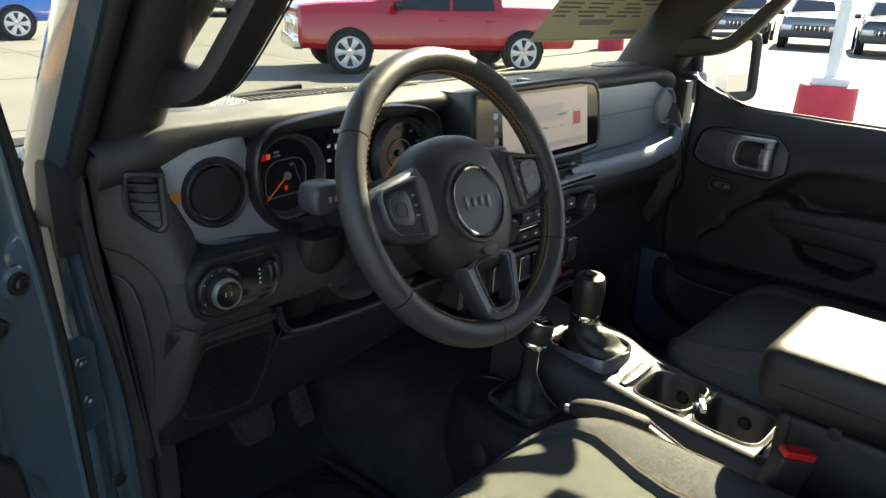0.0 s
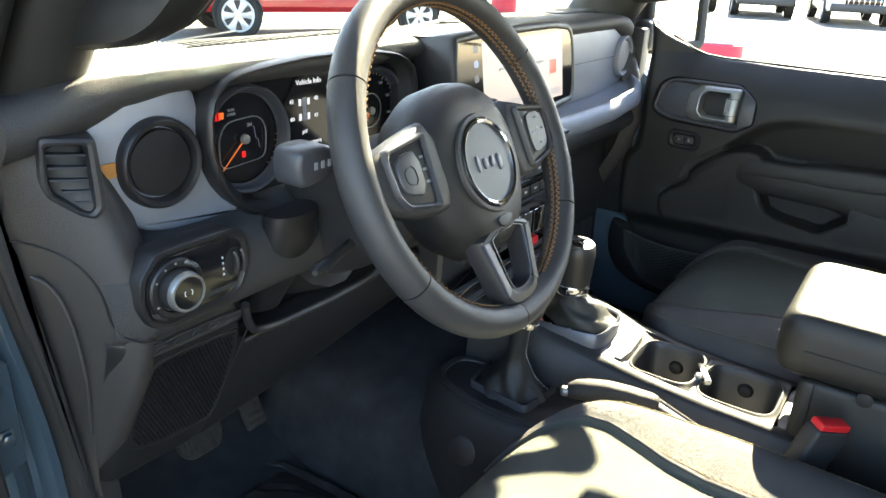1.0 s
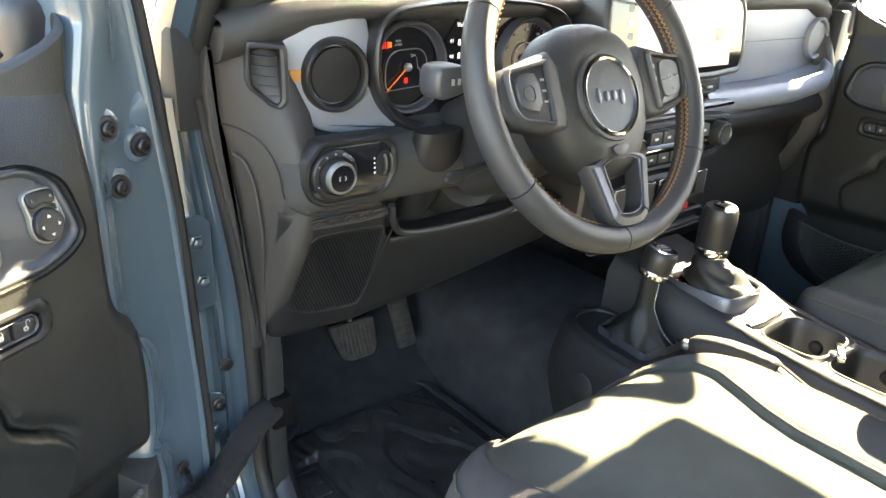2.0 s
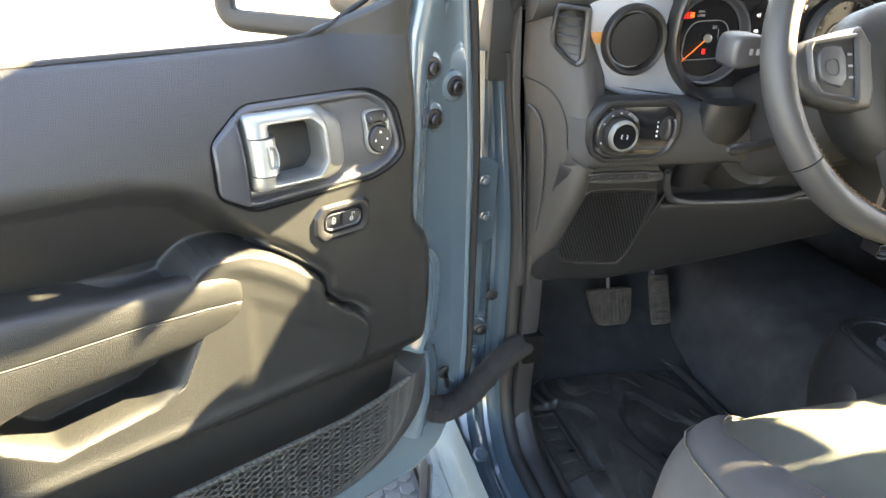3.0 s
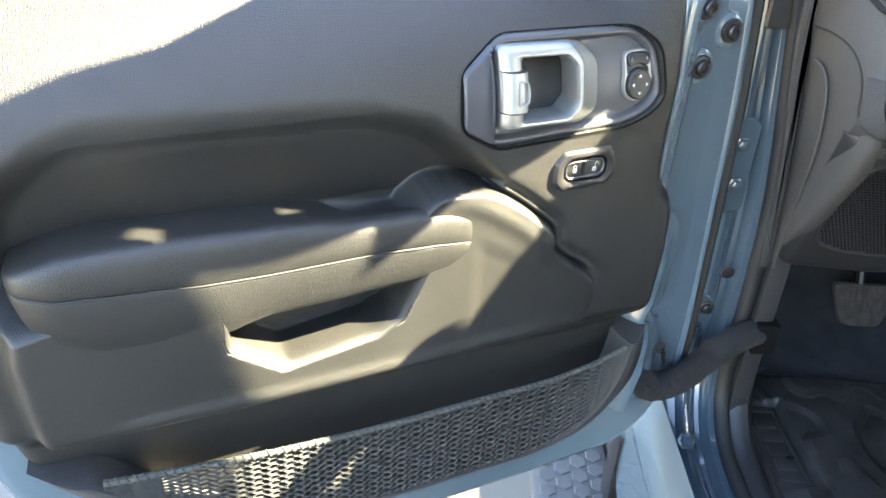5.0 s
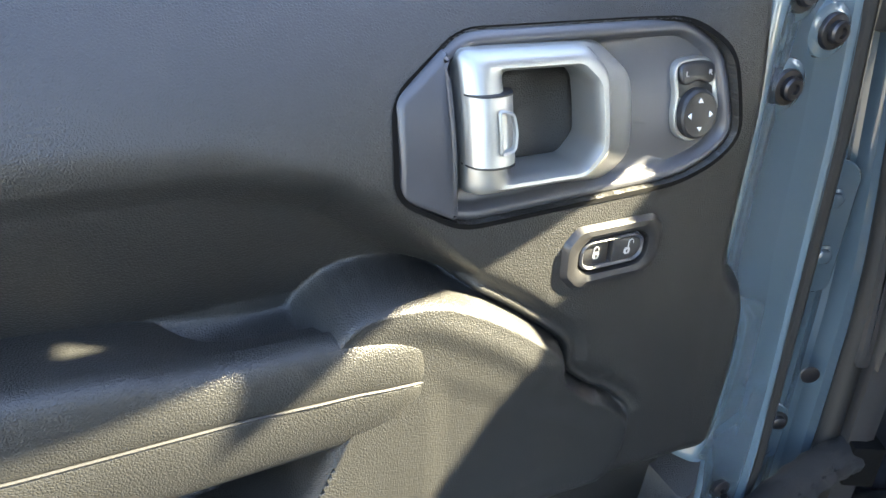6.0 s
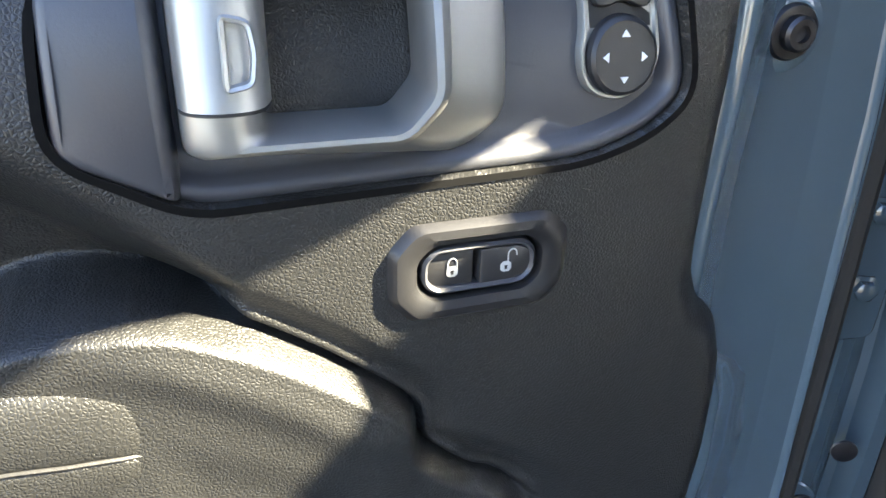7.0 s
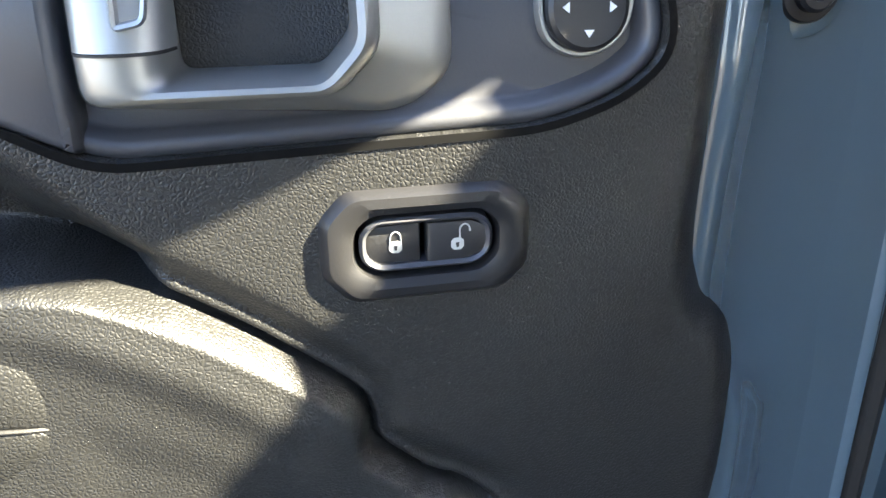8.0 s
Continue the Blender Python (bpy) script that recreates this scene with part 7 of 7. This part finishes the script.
part("cap_ring", lathe([(0.0232, 0.0490), (0.0228, 0.0518), (0.0206, 0.0522), (0.0204, 0.0500)], TM, 36, cap=False), CHROME, tc)
for k in range(3):
    part("cap_mark", block((-0.010, 0.006 - 0.007 * k, 0.0528), (0.008, 0.008 - 0.007 * k, 0.0538), 0, TM), PRINT_GREY, tc)

# hand brake
hbk = thing("hand_brake", "black hand brake lever with padded grip", "hand brake")
part("grip", tube([(-0.124, 0.744, 0.999), (-0.122, 0.740, 1.001), (-0.119, 0.732, 1.005), (-0.115, 0.716, 1.009), (-0.108, 0.690, 1.012), (-0.103, 0.658, 1.013), (-0.098, 0.628, 1.012), (-0.097, 0.621, 1.011), (-0.0965, 0.617, 1.010)], [0.008, 0.0125, 0.0150, 0.0165, 0.0172, 0.0172, 0.0165, 0.015, 0.011], 20), SOFT, hbk, "grey padded grip", 60)
part("grip_button", lathe([(0.008, 0), (0.008, 0.008), (0.005, 0.011)], Matrix.Translation((-0.125, 0.744, 1.000)) @ pose(0, 0, 0, -90, 0, 25), 18), SILVER, hbk)
part("lever", tube([(-0.098, 0.625, 1.008), (-0.100, 0.56, 0.985), (-0.108, 0.48, 0.94)], [0.0125, 0.016, 0.020], 12), PLASTIC, hbk)
part("lever_rail", tube([(-0.088, 0.622, 1.018), (-0.090, 0.56, 0.999), (-0.096, 0.49, 0.955)], 0.003, 8), PLASTIC_MID, hbk)

# armrest box
bx = thing("armrest_box", "padded centre armrest box in black vinyl", "armrest")
part("box", block((-0.030, -0.02, 0.86), (0.185, 0.455, 1.090), 0.012, seg=3), LEATHER, bx)
part("lid", block((-0.048, -0.03, 1.092), (0.195, 0.494, 1.192), 0.040, seg=6), LEATHER, bx, "padded lid", 60)
part("lid_seam", tube([(-0.0485, -0.0, 1.140), (-0.0485, 0.452, 1.140), (-0.036, 0.482, 1.140), (-0.008, 0.4945, 1.140), (0.165, 0.4945, 1.140)], 0.0013, 6), RUBBER, bx)
part("lid_catch", lathe([(0.010, 0), (0.010, 0.006), (0.008, 0.007)], Matrix.Translation((-0.031, 0.375, 1.090)) @ pose(0, 0, 0, 0, -90, 0), 20), RUBBER, bx)
part("box_seam", tube([(-0.0305, 0.435, 0.88), (-0.0305, 0.435, 1.088)], 0.0012, 6), RUBBER, bx)
# belt buckle
bkl = thing("belt_buckle", "black seat belt buckle with red release", "belt buckle")
BM = Matrix.Translation((-0.098, 0.415, 1.025)) @ pose(0, 0, 0, 8, 14, -38)
part("buckle_body", block((-0.028, -0.012, -0.055), (0.028, 0.014, 0.046), 0.006, BM, 3), PLASTIC, bkl)
part("release_button", block((-0.025, -0.009, 0.044), (0.025, 0.011, 0.055), 0.0035, BM, 3), RED_PLASTIC, bkl, "red release button")
part("buckle_strap", block((-0.014, -0.003, -0.16), (0.014, 0.003, -0.05), 0.001, BM), STRAP, bkl)

# grab handles on the windscreen posts
for sgn in (1, -1):
    gh = thing("grab_handle", "black padded grab handle on the windscreen post", "grab handle", group="grab handles")
    top = [(0.712, 1.735), (0.850, 1.768), (0.935, 1.690)] if sgn > 0 else [(0.720, 1.712), (0.815, 1.730), (0.905, 1.672)]
    go = soft([(1.040, 1.518), (1.003, 1.522), (0.905, 1.536), (0.862, 1.553), (0.826, 1.585), (0.752, 1.668), *top, (1.010, 1.590)], 0.022)
    gi = soft([(0.968, 1.576), (0.950, 1.578), (0.900, 1.576), (0.876, 1.580), (0.852, 1.606), (0.790, 1.668), (0.778, 1.688), (0.815, 1.698), (0.882, 1.645), (0.948, 1.592)], 0.014)
    gp = lambda a, b, h: Vector((sgn * (-0.660 + h + 0.10 * (b - 1.52)), a + 0.015, b - 0.008))
    part("grip", hoop(go, gi, [(0.0, -0.010), (0.0, 0.008), (0.06, 0.016), (0.16, 0.020), (0.5, 0.021), (0.90, 0.018), (1.0, 0.010), (1.0, -0.008), (0.9, -0.016), (0.5, -0.020), (0.1, -0.018)], gp), LEATHER, gh, "", 40)
    part("grip_seam", tube([gp(*(a.lerp(b, 0.16)), 0.0225) for a, b in zip(go, gi)][20:60], 0.0012, 6), RUBBER, gh)

# price sheet in the windscreen
stk = thing("window_sticker", "cream printed price sheet taped inside the windscreen", "paper sheet")
def on_glass(x, z, h):
    return Vector((x, screen_y(z) + 0.05 * (1 - (x / 0.66) ** 2) - 0.012 - h, z))


def paper(x0, x1, z0, z1, h, mat, name, parent):
    bmq = sheet([[on_glass(x + 0.26 * (z - 1.555), z, h) for x in np.linspace(x0, x1, 6)] for z in np.linspace(z0, z1, 3)])
    q = part(name, bmq, mat, parent)
    return q


paper(0.235, 0.61, 1.553, 1.76, 0.0, PAPER, "sheet", stk)
for x0, x1, z0, z1 in ((0.24, 0.605, 1.5565, 1.558), (0.36, 0.48, 1.588, 1.600), (0.50, 0.60, 1.566, 1.576)):
    paper(x0, x1, z0, z1, 0.001, PRINT_GREY, "print_block", stk)
rnd = random.Random(3)
for k in range(16):
    z = 1.606 + 0.009 * k
    x = 0.25
    while x < 0.58:
        w = rnd.uniform(0.03, 0.10)
        paper(x, min(x + w, 0.60), z, z + 0.0035, 0.001, INK, "print_line", stk)
        x += w + rnd.uniform(0.02, 0.06)


# ---------------------------------------------------------------- the car lot outside
def wheel_into(parent, m, r, w, spokes=6):
    """A road wheel: tyre with rim and spokes; the axle lies along local y."""
    mm = m @ pose(0, 0, 0, 90, 0, 0)
    ty = part("wheel", lathe([(r * 0.70, -w / 2), (r * 0.94, -w / 2), (r, -w * 0.38), (r, w * 0.38), (r * 0.94, w / 2), (r * 0.74, w / 2), (r * 0.72, w * 0.3)], mm, 40, cap=False), RUBBER, parent, "black tyre on an alloy rim")
    part("rim_lip", lathe([(r * 0.735, w * 0.40), (r * 0.73, w * 0.49), (r * 0.69, w * 0.50), (r * 0.64, w * 0.40), (r * 0.64, w * 0.30)], mm, 36, cap=False), ALLOY, ty, "bright alloy rim lip")
    part("rim_barrel", lathe([(r * 0.73, w * 0.40), (r * 0.71, w * 0.48), (r * 0.67, w * 0.42), (r * 0.66, -w * 0.1), (0, -w * 0.12)], mm, 36), STEEL, ty)
    for k in range(spokes):
        a = 360 * k / spokes
        bmq = slab(rounded([(r * 0.10, -r * 0.10), (r * 0.40, -r * 0.12), (r * 0.68, -r * 0.21), (r * 0.70, 0), (r * 0.68, r * 0.21), (r * 0.40, r * 0.12), (r * 0.10, r * 0.10)], 1), w * 0.20, w * 0.42, 0.01, lambda a_, b_, h_: mm @ (pose(0, 0, 0, 0, 0, a) @ Vector((a_, b_, h_))))
        part("spoke", bmq, ALLOY, ty)
    part("hub_cap", lathe([(r * 0.17, w * 0.2), (r * 0.16, w * 0.44), (0, w * 0.46)], mm, 20), CHROME, ty)


def body_loft(m, stations, width):
    """Body from side stations (x, bottom, shoulder, top, half width at shoulder and top)."""
    rings = []
    for x, zb, zs, zt, ws, wt in stations:
        sec = [(-ws * 0.94, zb), (-ws, zb + 0.10), (-ws, zs - 0.06), (-ws * 0.97, zs), (-wt, zt - 0.03), (-wt * 0.92, zt), (wt * 0.92, zt), (wt, zt - 0.03), (ws * 0.97, zs), (ws, zs - 0.06), (ws, zb + 0.10), (ws * 0.94, zb)]
        rings.append([m @ Vector((x, y * width / 2, z)) for y, z in sec])
    return bridge(bmesh.new(), rings, True, True, True)


def glass_panel(m, pts, parent, width, off):
    for sg in (1, -1):
        part("side_glass", bridge(bmesh.new(), [[m @ Vector((x, sg * (width / 2 * k + o), z)) for x, z, k in pts] for o in (off - 0.03, off)], True, True, True), CAR_GLASS, parent, "dark side window")


def make_car(name, m, paint, label, kind, group=""):
    """kind 0: crew-cab pickup, 1: tall sport utility, 2: low saloon. The front is at +x."""
    cr = thing(name, label, "pickup truck" if kind == 0 else "car", m, group)
    I = Matrix()
    if kind == 0:
        W, wb, r, L = 2.0, 3.7, 0.41, 5.85
        st = [(2.92, 0.55, 1.06, 1.18, 0.92, 0.84), (2.86, 0.48, 1.12, 1.26, 0.97, 0.90), (2.4, 0.46, 1.16, 1.32, 1.0, 0.92), (1.5, 0.46, 1.17, 1.37, 1.0, 0.92), (1.25, 0.46, 1.17, 1.44, 1.0, 0.86), (0.55, 0.46, 1.15, 1.92, 1.0, 0.74), (0.2, 0.46, 1.15, 1.97, 1.0, 0.74),
              (-0.9, 0.46, 1.15, 1.95, 1.0, 0.74), (-1.15, 0.46, 1.15, 1.88, 1.0, 0.76), (-1.22, 0.46, 1.16, 1.33, 1.0, 0.95), (-2.85, 0.50, 1.16, 1.33, 1.0, 0.95), (-2.92, 0.55, 1.14, 1.28, 0.97, 0.93)]
        glassp = [[(1.0, 1.24, 0.985), (0.50, 1.80, 0.80), (-0.08, 1.84, 0.79), (-0.08, 1.22, 0.99)], [(-0.16, 1.22, 0.99), (-0.16, 1.84, 0.79), (-0.95, 1.80, 0.80), (-1.05, 1.24, 0.985)]]
        axf, axr = 1.95, -1.72
    elif kind == 1:
        W, r, L = 1.95, 0.38, 4.8
        st = [(2.40, 0.50, 0.85, 0.98, 0.88, 0.78), (2.32, 0.42, 0.98, 1.10, 0.96, 0.86), (1.9, 0.38, 1.04, 1.17, 1.0, 0.90), (1.15, 0.36, 1.06, 1.22, 1.0, 0.88), (0.45, 0.36, 1.07, 1.70, 1.0, 0.73), (0.0, 0.36, 1.07, 1.77, 1.0, 0.73), (-1.6, 0.36, 1.08, 1.74, 1.0, 0.72), (-2.2, 0.40, 1.08, 1.35, 0.98, 0.78), (-2.38, 0.48, 1.0, 1.12, 0.92, 0.82)]
        glassp = [[(0.92, 1.15, 0.985), (0.40, 1.62, 0.78), (-0.25, 1.67, 0.76), (-0.25, 1.13, 0.99)], [(-0.33, 1.13, 0.99), (-0.33, 1.67, 0.76), (-1.05, 1.66, 0.76), (-1.15, 1.13, 0.99)], [(-1.25, 1.14, 0.99), (-1.15, 1.65, 0.765), (-1.65, 1.60, 0.78), (-2.0, 1.17, 0.97)]]
        axf, axr = 1.50, -1.45
    else:
        W, r, L = 1.85, 0.33, 4.6
        st = [(2.30, 0.40, 0.62, 0.72, 0.86, 0.75), (2.15, 0.30, 0.74, 0.84, 0.97, 0.86), (1.3, 0.28, 0.86, 0.96, 1.0, 0.88), (0.95, 0.28, 0.88, 1.02, 1.0, 0.84), (0.2, 0.28, 0.90, 1.40, 1.0, 0.68), (-0.7, 0.28, 0.90, 1.42, 1.0, 0.68), (-1.5, 0.30, 0.92, 1.10, 1.0, 0.82), (-2.2, 0.36, 0.88, 1.0, 0.95, 0.84), (-2.3, 0.45, 0.80, 0.9, 0.88, 0.8)]
        glassp = [[(0.72, 0.98, 0.97), (0.16, 1.32, 0.74), (-0.25, 1.35, 0.73), (-0.25, 0.97, 0.98)], [(-0.32, 0.97, 0.98), (-0.32, 1.35, 0.73), (-0.8, 1.33, 0.74), (-1.3, 1.02, 0.95)]]
        axf, axr = 1.40, -1.35
    bd = part("body", body_loft(I, st, W), paint, cr, "", 30)
    for g in glassp:
        glass_panel(I, g, bd, W, -0.012)
    # windscreen
    i = [k for k, s in enumerate(st) if s[3] - s[2] > 0.35][0]
    a, b = st[i - 1], st[i]
    q = [(a[0] - 0.08, a[3] + 0.05, a[5] * 0.86), (b[0] + 0.08, b[3] - 0.06, b[5] * 0.86)]
    nrm = Vector((q[0][1] - q[1][1], 0, q[1][0] - q[0][0])).normalized() * -0.02
    bmq = bridge(bmesh.new(), [[Vector((x, s * k * W / 2, z)) + nrm * o for x, z, k in q for s in ((-1, 1) if x == q[0][0] else (1, -1))] for o in (0.2, 1.5)], True, True, True)
    part("windscreen", bmq, CAR_GLASS, bd)
    f = st[0]
    part("grille", block((f[0] - 0.06, -0.52, f[1] + 0.10), (f[0] + 0.02, 0.52, f[2] - 0.02), 0.02), GLOSS if kind else CHROME, bd, "front grille")
    for k in range(7 if kind == 1 else 3):
        part("grille_bar", block((f[0] + 0.01, -0.44 + 0.88 * k / (6 if kind == 1 else 2) - 0.012, f[1] + 0.14), (f[0] + 0.035, -0.44 + 0.88 * k / (6 if kind == 1 else 2) + 0.012, f[2] - 0.05), 0.004), CHROME, bd)
    part("bumper", block((f[0] - 0.12, -0.90, f[1] - 0.10), (f[0] + 0.10, 0.90, f[1] + 0.14), 0.05), CHROME if kind == 0 else (PLASTIC if kind == 1 else paint), bd, "front bumper")
    for sg in (1, -1):
        part("headlamp", block((f[0] - 0.16, sg * 0.76 - 0.17, f[2] - 0.20), (f[0] + 0.01, sg * 0.76 + 0.17, f[2] - 0.02), 0.04), LAMP_GLASS, bd, "clear headlamp")
        for ax in (axf, axr):
            wheel_into(cr, pose(ax, sg * (W / 2 - 0.10), r) @ pose(0, 0, 0, 0, 0, 180 if sg > 0 else 0), r, 0.26)
            arch = [(ax + (r + 0.045) * math.cos(t), sg * (W / 2 + 0.012), r + (r + 0.045) * math.sin(t)) for t in np.linspace(0.0, math.pi, 18)]
            part("wheel_arch", tube(arch, 0.016, 8), RUBBER, bd, "dark wheel arch")
            part("arch_well", lathe([(r * 0.99, -0.02), (r * 0.99, 0.006), (r + 0.040, 0.006), (r + 0.040, -0.02)], Matrix.Translation((ax, sg * (W / 2), r)) @ pose(0, 0, 0, -90 if sg > 0 else 90, 0, 0), 40, cap=False), RUBBER, bd)
        for x in ([0.05, -0.95] if kind == 0 else [-0.2, -1.1]):
            part("door_handle", block((x - 0.10, sg * (W / 2 + 0.01) - 0.02, 1.02), (x + 0.10, sg * (W / 2 + 0.01) + 0.02, 1.06), 0.012), paint, bd)
        part("side_mirror", block((st[i][0] + 0.42, sg * (W / 2 + 0.10) - 0.11, st[i][2] + 0.05), (st[i][0] + 0.55, sg * (W / 2 + 0.10) + 0.11, st[i][2] + 0.22), 0.04), GLOSS, bd)
    return cr


def heading(x, y, dx, dy):
    return pose(x, y, 0, 0, 0, math.degrees(math.atan2(dy, dx)))


# red pickup beyond the windscreen
hx, hy = -0.885, 0.465
make_car("pickup_truck", heading(8.67 - hx * 1.95, 12.14 - hy * 1.95, hx, hy), RED_PAINT, "red crew-cab pickup truck with chrome bumper", 0)
make_car("pickup_truck", heading(5.6 - 1.95, 22.2, 1.0, -0.06), BLUE_PAINT, "bright blue pickup truck with chrome bumper", 0)
# rows of parked cars facing the lane
ROW = [(25.6, 3.6, WHITE_PAINT, 1, "white"), (26.4, 6.6, BLACK_PAINT, 1, "black"), (27.2, 9.4, GREY_PAINT, 1, "dark grey"), (28.2, 12.2, BLACK_PAINT, 1, "black"), (30.0, 15.0, RED_PAINT, 1, "red"), (32.2, 18.0, WHITE_PAINT, 1, "white"), (34.5, 21.0, WHITE_PAINT, 1, "white"),
       (25.0, 0.4, GREY_PAINT, 1, "dark grey")]
for x, y, pt, kd, wd in ROW:
    make_car("parked_car", heading(x + 2.0, y, -0.96, -0.28), pt, wd + " sport utility car parked in a row", kd, "parked cars")
for k, (pt, wd) in enumerate(((WHITE_PAINT, "white"), (WHITE_PAINT, "white"), (GREY_PAINT, "dark grey"), (WHITE_PAINT, "white"), (BLACK_PAINT, "black"), (WHITE_PAINT, "white"))):
    make_car("parked_car", heading(12.6 + 2.9 * k, 31.5 + 1.0 * k, -0.35, -0.93), pt, wd + " sport utility car parked in the far row", 1, "parked cars")
for x, y, pt, wd in ((9.0, -24.0, ORANGE_PAINT, "orange"), (13.0, -26.0, GREY_PAINT, "dark grey"), (5.0, -27.0, WHITE_PAINT, "white")):
    make_car("parked_car", heading(x, y, -1.0, 0.1), pt, wd + " low saloon parked behind", 2, "parked cars")


def light_pole(x, y, tall):
    lp_ = thing("light_pole", "grey lamp pole on a red concrete base", "lamp pole", Matrix.Translation((x, y, 0)), "light poles")
    part("base", lathe([(0.40, 0), (0.385, 0.50), (0.375, 0.54), (0.36, 0.55)], Matrix(), 40), RED_BASE, lp_, "red painted concrete base")
    part("base_cover", block((-0.23, -0.23, 0.55), (0.23, 0.23, 0.66), 0.012, pose(0, 0, 0, 0, 0, 20)), POLE_GREY, lp_, "square pole cover")
    part("pole", lathe([(0.085, 0.62), (0.060, tall)], Matrix(), 24), POLE_GREY, lp_)
    part("hand_plate", block((-0.10, -0.02, 0.95), (-0.082, 0.02, 1.12), 0.004), POLE_GREY, lp_)



light_pole(10.25, 3.25, 5.0)
light_pole(19.5, 12.2, 5.0)
light_pole(16.0, -34.0, 6.0)

# low building seen in the mirror
bd_ = thing("building", "low grey dealership building with a canopy", "building", Matrix.Translation((16, -52, 0)))
part("wall", block((-18, -8, 0), (18, 0, 4.6), 0.05), BUILDING, bd_)
part("canopy", block((-10, 0, 3.6), (10, 4, 4.3), 0.05), POLE_GREY, bd_)
for k in range(6):
    part("window", block((-15 + 5 * k, -0.1, 0.4), (-11.5 + 5 * k, 0.06, 2.9), 0.02), CAR_GLASS, bd_)

# bare dry earth beyond the slab
earth = single("dirt_lot", block((-90, -70, -0.02), (-9.2, 50, 0.004), 0), TAN, "dry orange-brown earth beside the slab", "ground", "structure")

# painted stall lines
line_t = thing("stall_lines", "worn white painted parking lines", "road marking", kind="structure")
for k in range(7):
    y = -9.0 + 2.8 * k
    part("line", block((-15.0, y - 0.05, 0.0), (-9.8, y + 0.05, 0.009), 0), WHITE, line_t)
    part("line_end", block((-9.9, y - 0.35, 0.0), (-9.8, y + 0.35, 0.010), 0), WHITE, line_t)
